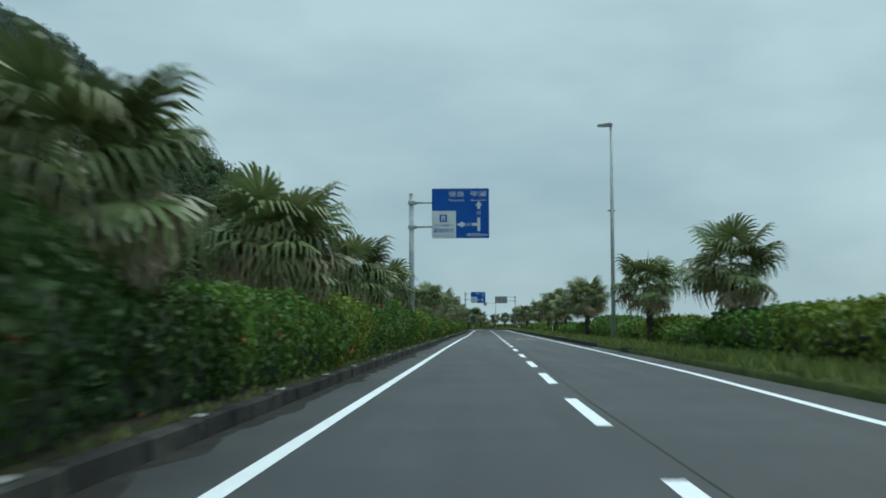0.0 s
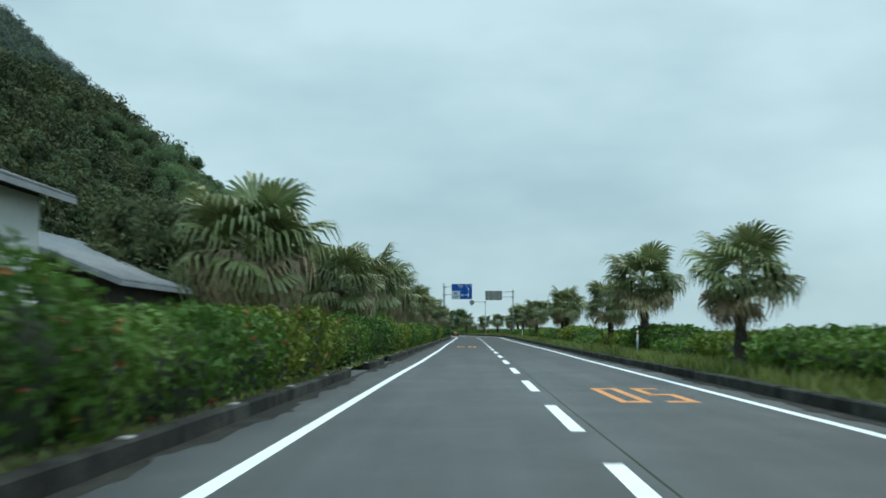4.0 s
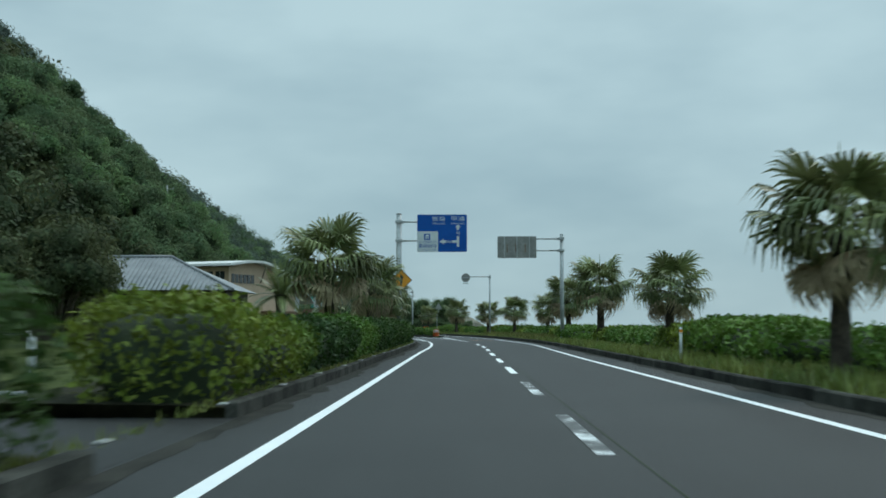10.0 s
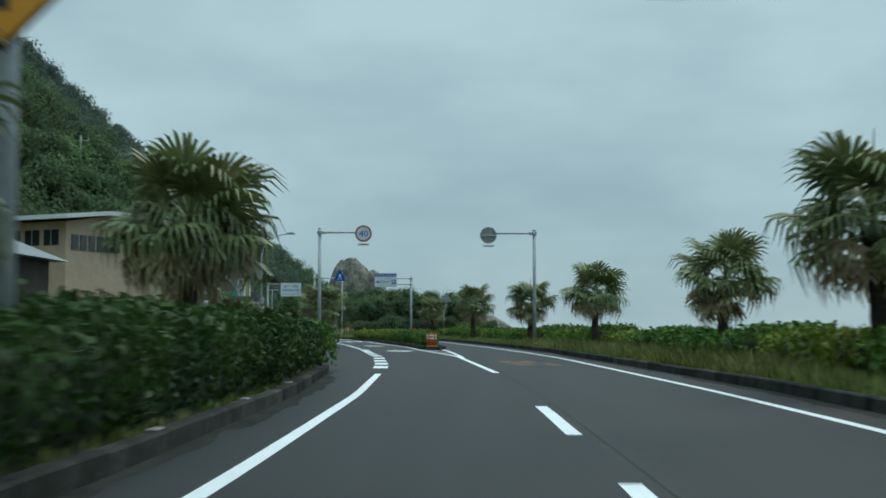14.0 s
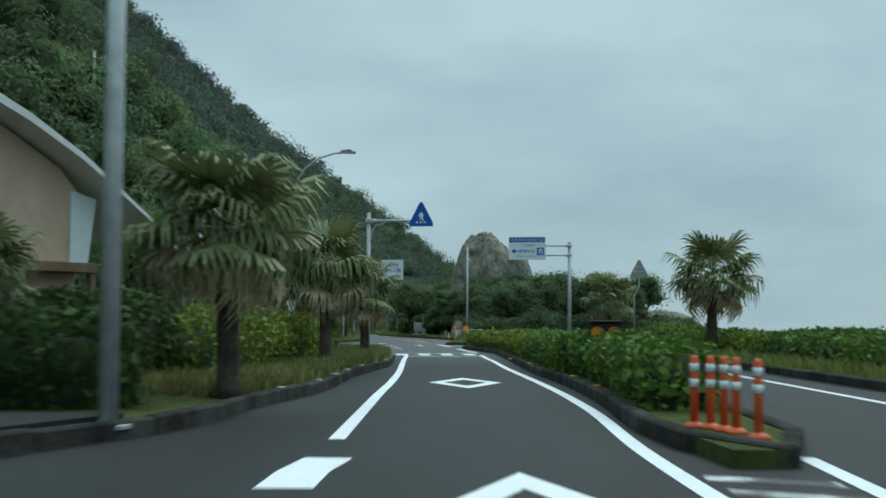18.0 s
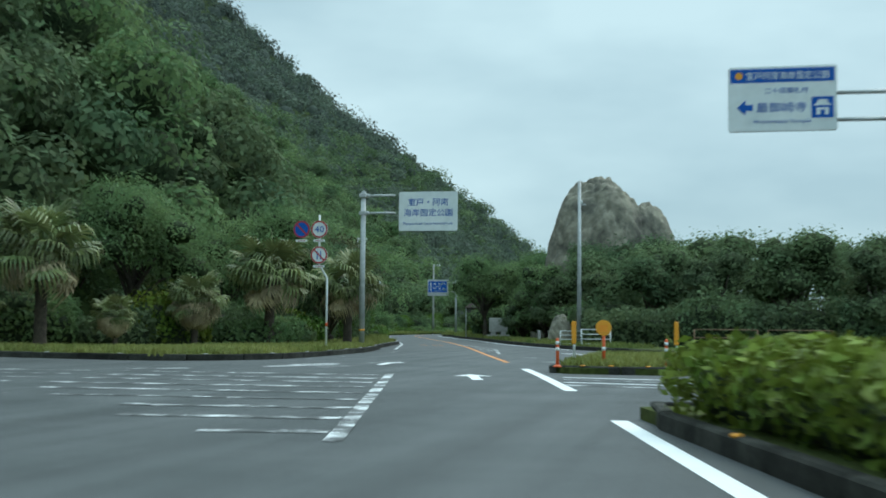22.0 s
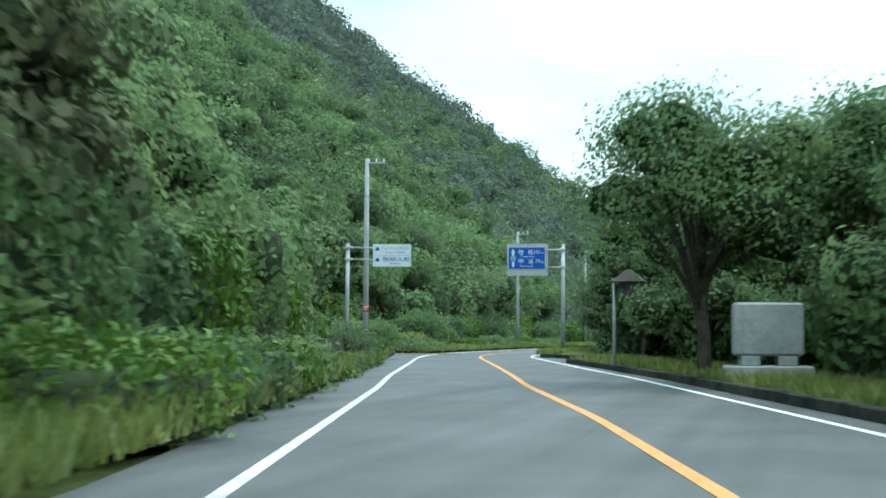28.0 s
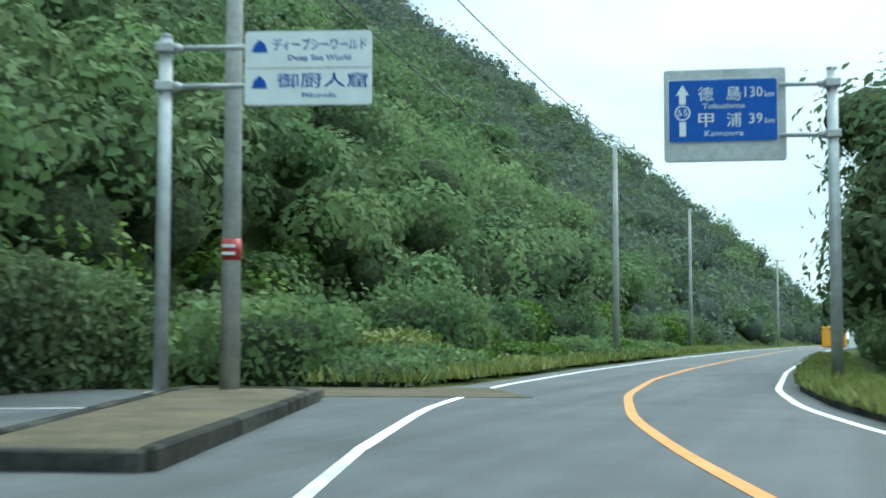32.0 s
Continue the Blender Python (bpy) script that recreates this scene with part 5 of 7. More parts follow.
for i in range(18):
    yy = 404 + i * 3.6
    xx = interp(LEFT_LINE_C)(yy) - 3.9 - 0.6 * rng.random()
    if yy < 427:
        xx = interp(BED3[5:])(yy) - 4.6
    hedge([(xx, yy - 2), (xx - 0.2, yy), (xx, yy + 2)], 2.6, 1.1 + 0.6 * rng.random(), (FOREST_LEAF_L, FOREST_LEAF, HEDGE_LEAF)[i % 3], "rank green scrub beside the road", density=80, leaf=0.12, ragged=0.5, z0=0.0, category="scrub", group="scrub below the slope")

# woods of the slope: rounded crowns of several leafy lobes over solid inner lumps, the near ones in a shade tone
def wood(y0, y1, d0, d1, step, size, leaves, leaf, height, mats, label, cut=None, inner=INNER):
    cs, rs, ks = [], [], []
    for a in np.arange(y0, y1, step):
        for b in np.arange(d0, d1, step * 0.8):
            yy, dd = a + nrng.uniform(-0.45, 0.45) * step, b + nrng.uniform(-0.4, 0.4) * step
            if cut is not None and cut(yy, dd):
                continue
            xx = hill_foot(yy) - dd
            tall = 1 + 0.35 * noise.noise((xx * 0.05, yy * 0.05, 2.0)) + 0.25 * nrng.normal()
            r = size * np.clip(0.55 + 0.28 * abs(nrng.normal()) + 0.25 * noise.noise((xx * 0.07, yy * 0.07, 8.0)), 0.45, 1.25)
            cs.append((xx, yy, hill(xx, yy) + height * np.clip(tall, 0.45, 1.6) - 0.3 * r))
            rs.append(r)
            ks.append(nrng.random() + 0.55 * noise.noise((xx * 0.045, yy * 0.045, 5.0)))
    cs, rs, ks = np.array(cs), np.array(rs), np.array(ks)
    n, m = len(cs), 6
    lob = nrng.normal(0, 1, (n, m, 3))
    lob[:, :, 2] = np.abs(lob[:, :, 2]) * 0.8
    lob /= np.linalg.norm(lob, axis=2)[:, :, None]
    u = nrng.normal(0, 1, (n, leaves, 3))
    u /= np.linalg.norm(u, axis=2)[:, :, None]
    pick = nrng.integers(0, m, (n, leaves))
    mid = np.take_along_axis(lob, pick[:, :, None].repeat(3, 2), 1) * 0.55
    p = mid + u * nrng.uniform(0.46, 0.60, (n, leaves))[:, :, None]
    ok = (np.einsum("ijk,ijk->ij", p / np.linalg.norm(p, axis=2)[:, :, None], u) > 0.12) & (p[:, :, 2] > -0.72)
    c = cs[:, None] + p * rs[:, None, None] * np.array([1, 1, 0.9])
    own = np.broadcast_to(np.arange(n)[:, None], (n, leaves))[ok]
    q = leaf_quads(c[ok], u[ok] + np.array([0, 0, 0.35]), leaf, 0.6, 0.35)
    me = quads_mesh("forest_canopy", q, mats[0])
    for mat in mats[1:]:
        me.materials.append(mat)
    kind = np.where(ks < 0.42, 1, np.where(ks > 0.86, 2, 0))
    me.polygons.foreach_set("material_index", kind[own].astype(np.int32))
    tagged(new("forest_canopy", me), label, "forest", kind="stuff")
    # solid lumps behind the leaves, added to block light and fill the gaps
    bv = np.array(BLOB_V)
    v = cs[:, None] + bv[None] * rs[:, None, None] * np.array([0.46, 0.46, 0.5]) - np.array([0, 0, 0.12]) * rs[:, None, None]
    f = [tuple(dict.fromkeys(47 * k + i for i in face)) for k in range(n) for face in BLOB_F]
    tagged(new("forest_twigs", mesh_of("forest_twigs", v.reshape(-1, 3), f, inner, True)), "solid inner lumps under the crowns of the wooded slope", "forest", kind="stuff")


NEAR_MATS = (FOREST_LEAF, FOREST_LEAF_L, FOREST_LEAF_L)
BLUFF_MATS = (FOREST_LEAF, FOREST_LEAF_D, FOREST_LEAF_L)
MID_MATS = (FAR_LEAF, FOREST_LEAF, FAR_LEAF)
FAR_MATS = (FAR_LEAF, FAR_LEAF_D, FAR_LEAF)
wood(374, 472, 1.0, 46, 3.2, 3.7, 600, 0.25, 6.0, BLUFF_MATS, "dense evergreen forest crowns on the steep bluff")
wood(472, 600, 1.5, 56, 3.4, 3.5, 620, 0.23, 4.6, NEAR_MATS, "dense broadleaf forest crowns on the slope above the bend")
wood(150, 374, 3.0, 60, 4.2, 4.6, 200, 0.46, 4.6, (BLUFF_LEAF, THICKET_LEAF, FOREST_LEAF_D), "dark evergreen forest above the houses")
wood(150, 472, 46, 135, 5.0, 5.2, 150, 0.56, 4.0, (BLUFF_LEAF, THICKET_LEAF, BLUFF_LEAF), "wooded top of the bluff", lambda y, d: y < 374 and d < 60)
wood(503, 600, -2.5, 4.0, 2.4, 2.0, 300, 0.17, 1.0, (FOREST_LEAF_L, FOREST_LEAF, HEDGE_LEAF), "leafy bushes at the foot of the slope")
# far inner lumps take the hazed leaf tone too, so the gaps stay pale
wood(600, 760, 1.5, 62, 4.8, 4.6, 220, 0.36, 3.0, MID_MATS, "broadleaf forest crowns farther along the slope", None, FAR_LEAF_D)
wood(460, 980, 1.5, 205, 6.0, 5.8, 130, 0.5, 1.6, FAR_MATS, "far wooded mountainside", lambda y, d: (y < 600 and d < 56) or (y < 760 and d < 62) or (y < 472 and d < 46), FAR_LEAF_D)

# ---- signs, lamps and poles ----


def rot_z(x, y, z, deg=0.0):
    return pose(x, y, z, 0, 0, deg)


def gantry(x, y, top, arms, reach, label, group="overhead sign posts", radius=0.13, yellow=False, deg=0.0, mat=None):
    """A cantilever sign post: base plate, tapered pole, cap, clamps and arms. reach: how far the arms go (+ to the right)."""
    mat = mat or STEEL
    g = thing("sign_post", rot_z(x, y, 0.12, deg), label, "sign post", group)
    part("pole", tubed([(0, 0, 0), (0, 0, top * 0.5), (0, 0, top)], [radius, radius * 0.95, radius * 0.88], 16), mat, g)
    part("cap", tubed([(0, 0, top), (0, 0, top + 0.04), (0, 0, top + 0.07)], [radius * 0.95, radius * 0.9, radius * 0.3], 16), mat, g)
    part("base_plate", boxed(-0.24, 0.24, -0.24, 0.24, -0.02, 0.03, 0.008), mat, g)
    for z in arms:
        part("clamp", boxed(-radius - 0.03, radius + 0.03, -radius - 0.05, radius + 0.05, z - 0.09, z + 0.09, 0.02), mat, g)
        fl = 0.32 if reach > 0 else -0.32
        part("flange", tubed([(fl * 0.5, 0, z), (fl * 0.8, 0, z), (fl, 0, z)], [0.10, 0.085, 0.05], 10), mat, g)
        part("arm", tubed([(fl * 0.6, 0, z), (reach * 0.5, 0, z), (reach, 0, z)], [0.055, 0.052, 0.05], 10), mat, g)
    if yellow:
        part("yellow_band", tubed([(0, 0, 0.78), (0, 0, 0.86)], [radius + 0.006, radius + 0.006], 16), SIGN_YELLOW, g, "yellow reflective band")
    return g


def board(name, x0, x1, y, z0, z1, face, label, category="road sign", back=STEEL_OLD, rim=SIGN_WHITE, deg=0.0, facing=1):
    """A sign board whose face looks towards -y (facing 1) or +y (-1); returns the thing, with its origin at the middle of the face."""
    w, h = x1 - x0, z1 - z0
    b = thing(name, rot_z((x0 + x1) / 2, y, (z0 + z1) / 2, deg + (0 if facing > 0 else 180)), label, category)
    part("panel", prism(rounded(w, h, 0.07), -0.004, 0.035, "y"), back, b)
    part("rim", prism(rounded(w - 0.01, h - 0.01, 0.065), -0.010, -0.005, "y"), rim, b)
    part("face", prism(rounded(w - 0.05, h - 0.05, 0.05), -0.016, -0.011, "y"), face, b)
    for k in range(3):
        xx = -w / 2 + w * (0.18 + 0.32 * k)
        part("stiffener", boxed(xx - 0.03, xx + 0.03, 0.036, 0.09, -h / 2 + 0.02, h / 2 - 0.02, 0.006), STEEL, b)
    return b


def strip_on(b, x0, x1, z0, z1, mat, name="stripe", y=-0.021):
    return part(name, boxed(x0, x1, y, y + 0.004, z0, z1), mat, b)


def arrow(b, pts, mat=SIGN_WHITE, name="arrow"):
    return part(name, prism(pts, -0.024, -0.017, "y"), mat, b)


def temple_mark(b, cx, cz, s):
    part("mark_ground", boxed(cx - s / 2, cx + s / 2, -0.027, -0.022, cz - s / 2, cz + s / 2), SIGN_BLUE, b)
    part("mark_roof", prism([(cx - 0.42 * s, cz + 0.08 * s), (cx - 0.25 * s, cz + 0.22 * s), (cx - 0.2 * s, cz + 0.36 * s), (cx + 0.2 * s, cz + 0.36 * s), (cx + 0.25 * s, cz + 0.22 * s), (cx + 0.42 * s, cz + 0.08 * s)], -0.031, -0.0275, "y"), SIGN_WHITE, b)
    part("mark_hall", boxed(cx - 0.28 * s, cx + 0.28 * s, -0.031, -0.0275, cz - 0.36 * s, cz - 0.02 * s), SIGN_WHITE, b)
    part("mark_door", boxed(cx - 0.1 * s, cx + 0.1 * s, -0.034, -0.0315, cz - 0.36 * s, cz - 0.12 * s), SIGN_BLUE, b)


def guide_sign(x0, x1, y, z0, z1, metres, label):
    """The blue direction sign with the temple panel."""
    b = board("direction_sign", x0, x1, y, z0, z1, SIGN_BLUE, label, rim=SIGN_BLUE)
    w, h = x1 - x0, z1 - z0
    px = lambda u: -w / 2 + u * w
    pz = lambda v: h / 2 - v * h
    part("temple_panel", boxed(px(0.005), px(0.42), -0.022, -0.017, pz(0.995), pz(0.45)), SIGN_WHITE, b, "white inset panel for the temple")
    temple_mark(b, px(0.2), pz(0.60), 0.36)
    write("二十四番札所", 0.13, px(0.21), -0.026, pz(0.74), SIGN_BLUE, b, 0.34 * w)
    write("最御崎寺", 0.24, px(0.21), -0.026, pz(0.845), SIGN_BLUE, b, 0.36 * w)
    write("Hotsumisaki Temple", 0.09, px(0.21), -0.026, pz(0.95), SIGN_BLUE, b, 0.36 * w)
    write("徳島", 0.29, px(0.43), -0.02, pz(0.11), SIGN_WHITE, b, 0.27 * w)
    write("甲浦", 0.29, px(0.82), -0.02, pz(0.11), SIGN_WHITE, b, 0.27 * w)
    write("Tokushima", 0.15, px(0.43), -0.02, pz(0.235), SIGN_WHITE, b, 0.27 * w)
    write("Kannoura", 0.15, px(0.82), -0.02, pz(0.235), SIGN_WHITE, b, 0.26 * w)
    ax, t = px(0.82), 0.07
    arrow(b, [(ax - t, pz(0.86)), (ax + t, pz(0.86)), (ax + t, pz(0.34)), (ax + 0.17, pz(0.35)), (ax, pz(0.26)), (ax - 0.17, pz(0.35)), (ax - t, pz(0.34))])
    az = pz(0.725)
    arrow(b, [(ax - t - 0.003, az - t), (ax - t - 0.003, az + t), (px(0.54), az + t), (px(0.54), az + 0.15), (px(0.43), az), (px(0.54), az - 0.15), (px(0.54), az - t)])
    part("route_shield", prism([(ax - 0.17, pz(0.43)), (ax - 0.1, pz(0.415)), (ax + 0.1, pz(0.415)), (ax + 0.17, pz(0.43)), (ax + 0.15, pz(0.53)), (ax, pz(0.60)), (ax - 0.15, pz(0.53))][::-1], -0.031, -0.0245, "y"), SIGN_BLUE, b, "blue route shield 55")
    write("55", 0.2, ax, -0.035, pz(0.495), SIGN_WHITE, b, 0.22)
    part("route_shield", prism([(px(0.64) + 0.19 * math.cos(k * math.pi / 3), az + 0.17 * math.sin(k * math.pi / 3)) for k in range(6)], -0.031, -0.0245, "y"), SIGN_BLUE, b, "blue route shield 203")
    write("203", 0.18, px(0.64), -0.035, az, SIGN_WHITE, b, 0.28)
    if metres:
        write(metres, 0.22, px(0.78), -0.02, pz(0.93), SIGN_WHITE, b, 0.36 * w)
    return b


gantry(-2.98, 61.25, 7.3, (6.9, 5.72), 1.35, "grey steel cantilever post of a direction sign")
guide_sign(-1.98, 0.79, 61.05, 5.26, 7.68, "400m", "blue direction sign with white temple panel and 400 m")
gantry(-1.57, 250.2, 7.55, (7.1, 6.0), 1.45, "grey steel cantilever post of a direction sign", radius=0.17)
guide_sign(-0.50, 2.38, 249.95, 5.45, 7.62, "", "blue direction sign with white temple panel and route arrows")
# yellow warning diamond on that post
yd = thing("warning_sign", pose(-1.42, 249.9, 3.82), "yellow diamond warning sign on the sign post", "road sign")
part("panel", prism([(0.62, 0), (0, 0.62), (-0.62, 0), (0, -0.62)], -0.004, 0.02, "y"), BLACK, yd)
part("face", prism([(0.57, 0), (0, 0.57), (-0.57, 0), (0, -0.57)], -0.012, -0.006, "y"), SIGN_YELLOW, yd)
part("symbol", prism([(-0.07, -0.3), (0.05, -0.3), (0.05, 0.0), (0.12, 0.12), (0.05, 0.3), (-0.07, 0.3)], -0.018, -0.013, "y"), BLACK, yd, "black merging-lane symbol")
# sign seen from behind
gantry(8.5, 257.4, 6.85, (6.6, 5.85), -3.9, "grey steel cantilever post on the seaside verge")
bk = board("direction_sign", 4.4, 6.87, 257.15, 5.48, 6.86, SIGN_BLUE, "back of a grey steel direction sign with stiffeners and rust", facing=-1)
for k in (-0.55, 0.05, 0.6):
    part("rust_streak", boxed(k, k + 0.05, 0.0365, 0.039, -0.35, 0.2), RUST, bk, "rust streak on the sign back")
for k in (-0.4, 0.0, 0.4):
    part("seam", boxed(-1.2, 1.2, 0.0365, 0.042, k - 0.01, k + 0.01), STEEL_OLD, bk)


def round_sign(x, y, z, r, label, kind="speed", facing=1, plate=True, deg=0.0):
    s = thing("round_sign", rot_z(x, y, z, deg + (0 if facing > 0 else 180)), label, "road sign")
    part("panel", disc(r, -0.002, 0.02), STEEL_OLD, s)
    if facing > 0:
        part("face", disc(r * 0.99, -0.008, -0.003), SIGN_WHITE if kind != "parking" else SIGN_BLUE, s)
        part("rim", ring(r * 0.80, r * 0.97, -0.014, -0.0085), SIGN_RED, s, "red rim")
        if kind == "speed":
            write("40", r * 1.05, 0, -0.014, 0, SIGN_BLUE, s, r * 1.1)
        if kind in ("parking", "overtake"):
            part("slash", prism([(-0.62 * r, 0.5 * r), (-0.5 * r, 0.62 * r), (0.62 * r, -0.5 * r), (0.5 * r, -0.62 * r)][::-1], -0.016, -0.0145, "y"), SIGN_RED, s)
        if kind == "overtake":
            for q in (-0.2, 0.2):
                part("arrow", prism([(q * r - 0.06 * r, -0.5 * r), (q * r + 0.06 * r, -0.5 * r), (q * r + 0.06 * r, 0.3 * r), (q * r, 0.5 * r), (q * r - 0.06 * r, 0.3 * r)], -0.0135, -0.009, "y"), SIGN_BLUE, s)
    else:
        part("brace", boxed(-r * 0.9, r * 0.9, 0.021, 0.05, -0.04, 0.04), STEEL, s)
    if plate:
        pl = part("plate", boxed(-r * 0.68, r * 0.68, -0.01, 0.012, -r * 1.42, -r * 1.16, 0.004), SIGN_WHITE, s, "small white plate below")
        if facing > 0:
            part("arrow_bar", boxed(-r * 0.45, r * 0.45, -0.014, -0.0105, -r * 1.32, -r * 1.26), SIGN_RED, pl)
    return s


gantry(-6.3, 309.2, 6.45, (6.25,), 2.05, "slim grey cantilever post of a speed sign", radius=0.10)
round_sign(-3.9, 309.1, 6.3, 0.46, "white round speed limit sign 40 with red rim")
gantry(5.47, 310.9, 6.45, (6.3,), -2.2, "slim grey cantilever post on the seaside verge", radius=0.10)
round_sign(2.92, 310.9, 6.32, 0.46, "grey back of a round speed sign", facing=-1)


def triangle_sign(x, y, z, w, label, facing=1):
    h = w * 1.05
    s = thing("crossing_sign", rot_z(x, y, z, 0 if facing > 0 else 180), label, "road sign")
    out = [(-w / 2, -h * 0.45), (w / 2, -h * 0.45), (w / 2, -h * 0.30), (w * 0.06, h * 0.52), (-w * 0.06, h * 0.52), (-w / 2, -h * 0.30)]
    part("panel", prism(out, -0.002, 0.02, "y"), STEEL_OLD, s)
    if facing > 0:
        part("face", prism([(a * 0.99, b * 0.99) for a, b in out], -0.008, -0.003, "y"), SIGN_BLUE, s)
        part("symbol", prism([(-0.06, -0.22), (0.0, -0.1), (0.07, -0.24), (0.1, -0.22), (0.05, -0.02), (0.12, -0.06), (0.04, 0.12), (-0.05, 0.1), (-0.12, -0.06), (-0.05, -0.02)], -0.013, -0.0085, "y"), SIGN_WHITE, s, "white crossing symbol")
        for k in range(3):
            part("symbol_bar", boxed(-0.2 + 0.15 * k, -0.12 + 0.15 * k, -0.013, -0.0085, -0.31, -0.25), SIGN_WHITE, s)
    else:
        part("brace", boxed(-w * 0.3, w * 0.3, 0.021, 0.05, -0.1, -0.04), STEEL, s)
        part("brace", boxed(-w * 0.2, w * 0.2, 0.021, 0.05, 0.12, 0.18), STEEL, s)
    return s


cross_post = gantry(-11.23, 345.9, 5.52, (5.25,), 1.75, "slim grey cantilever post of a crossing sign", radius=0.085)
part("brace", tubed([(0.1, -0.02, 4.5), (0.14, -0.02, 4.85), (0.28, -0.02, 5.05), (0.6, -0.02, 5.14)], [0.03, 0.03, 0.03, 0.03], 8), STEEL, cross_post)
part("brace", tubed([(0.6, -0.02, 5.14), (0.72, -0.02, 5.22)], [0.03, 0.03], 8), STEEL, cross_post)
triangle_sign(-9.08, 345.6, 5.55, 0.93, "blue pedestrian crossing sign on a cantilever arm")
mt = thing("sign_post", pose(-0.78, 360.9, 0.15), "thin bent post of a crossing sign", "sign post")
part("pole", tubed([(0, 0, 0), (0, 0, 2.7), (0.25, 0, 3.1), (0.25, 0, 4.3)], [0.04, 0.04, 0.04, 0.035], 8), STEEL, mt)
triangle_sign(-0.53, 360.8, 4.1, 0.9, "grey back of a crossing sign", facing=-1)

# street lamps
lp = thing("street_lamp", pose(6.35, 57.6, 0.15), "tall slim steel street lamp with a flat head", "street lamp")
part("pole", tubed([(0, 0, 0), (0, 0, 5), (0, 0, 9.95)], [0.105, 0.085, 0.06], 12), STEEL, lp)
part("lamp_head", prism([(-0.62, 9.95), (-0.62, 10.03), (-0.1, 10.1), (0.06, 10.08), (0.06, 9.95)], -0.12, 0.12, "y"), STEEL_OLD, lp, "flat grey lamp head")
part("lens", boxed(-0.58, -0.1, -0.1, 0.1, 9.935, 9.949), SIGN_WHITE, lp)
part("bracket", boxed(-0.2, 0.16, -0.03, 0.03, 6.05, 6.11, 0.008), STEEL_OLD, lp)
part("bracket", boxed(-0.07, 0.2, -0.03, 0.03, 2.55, 2.75, 0.008), STEEL_OLD, lp)
lp2 = thing("street_lamp", pose(-18.1, 360.2, 0.1), "grey steel street lamp with a curved arm", "street lamp")
arc = [(0, 0, 0), (0, 0, 8.0)] + [(2.5 * (1 - math.cos(a)), 0, 8.0 + 2.05 * math.sin(a)) for a in (0.35, 0.7, 1.05, 1.4, 1.57)] + [(2.75, 0, 10.05)]
part("pole", tubed(arc, [0.10, 0.07] + [0.05] * 6, 10), STEEL, lp2)
part("lamp_head", prism([(2.4, 10.02), (2.45, 10.16), (2.9, 10.2), (3.2, 10.06), (3.15, 9.98)], -0.13, 0.13, "y"), STEEL_OLD, lp2, "cobra-head luminaire")


def utility_pole(x, y, h, arms, label, deg=0.0, r=0.16, band=False, steps=True, mat=None):
    u = thing("utility_pole", rot_z(x, y, 0.0, deg), label, "utility pole", "utility poles")
    part("pole", tubed([(0, 0, -0.1), (0, 0, h * 0.5), (0, 0, h)], [r, r * 0.85, r * 0.66], 14), mat or CONCRETE, u)
    for z, w, n in arms:
        part("crossarm", boxed(-0.1, w, -0.05, 0.05, z - 0.04, z + 0.04, 0.008), STEEL, u)
        for k in range(n):
            xx = 0.12 + (w - 0.2) * k / max(1, n - 1)
            part("insulator", tubed([(xx, 0, z + 0.04), (xx, 0, z + 0.12), (xx, 0, z + 0.2), (xx, 0, z + 0.24)], [0.03, 0.055, 0.05, 0.02], 8), SIGN_WHITE, u, "white insulator")
    if steps:
        for k in range(9):
            z = 2.2 + k * 0.5
            part("step_bolt", boxed(-0.2 if k % 2 else 0.1, -0.1 if k % 2 else 0.2, -0.01, 0.01, z - 0.01, z + 0.01), STEEL_OLD, u)
    if band:
        part("notice", tubed([(0, 0, 2.55), (0, 0, 2.95)], [r * 0.98, r * 0.98], 14), SIGN_RED, u, "red notice wrapped round the pole")
        part("notice_bar", boxed(-0.12, 0.12, -r - 0.012, -r + 0.02, 2.78, 2.84), SIGN_WHITE, u)
        part("notice_bar", boxed(-0.12, 0.12, -r - 0.012, -r + 0.02, 2.64, 2.7), SIGN_WHITE, u)
    return u


utility_pole(-16.8, 421.0, 9.2, ((7.9, 0.35, 1),), "tall grey steel pole with camera brackets at the junction", r=0.13, mat=STEEL)
utility_pole(-51.9, 498.6, 11.8, ((11.55, 1.1, 3),), "concrete utility pole with white insulators and a red notice", 10, 0.19, True)
utility_pole(-51.4, 538.0, 10.5, ((10.3, 1.0, 3),), "concrete utility pole at the foot of the slope", 0, 0.17)
utility_pole(-53.0, 584.0, 11.9, ((11.7, 1.0, 3),), "concrete utility pole at the foot of the slope", -5, 0.17)
utility_pole(-49.0, 650.0, 11.5, ((11.3, 1.0, 3),), "far concrete utility pole at the foot of the slope", -8, 0.17)
utility_pole(-51.5, 410.4, 27.5, ((26.8, 1.2, 2),), "utility pole standing on the wooded slope", 0, 0.2, False, False)
cb = bmesh.new()
for (x0, y0, z0), (x1, y1, z1), sag in (((-51.6, 498.6, 11.7), (-51.2, 538, 10.5), 0.5), ((-51.2, 538, 10.5), (-52.8, 584, 11.9), 0.6), ((-52.8, 584, 11.9), (-49, 650, 11.5), 0.8), ((-51.6, 498.6, 9.4), (-54, 455, 12.5), 0.5), ((-51.6, 498.6, 9.0), (-51.4, 538, 7.0), 0.6)):
    tube(cb, [(x0 + (x1 - x0) * t, y0 + (y1 - y0) * t, z0 + (z1 - z0) * t - 4 * sag * t * (1 - t)) for t in np.linspace(0, 1, 9)], [0.02] * 9, 5)
me = bpy.data.meshes.new("power_cable")
cb.to_mesh(me)
cb.free()
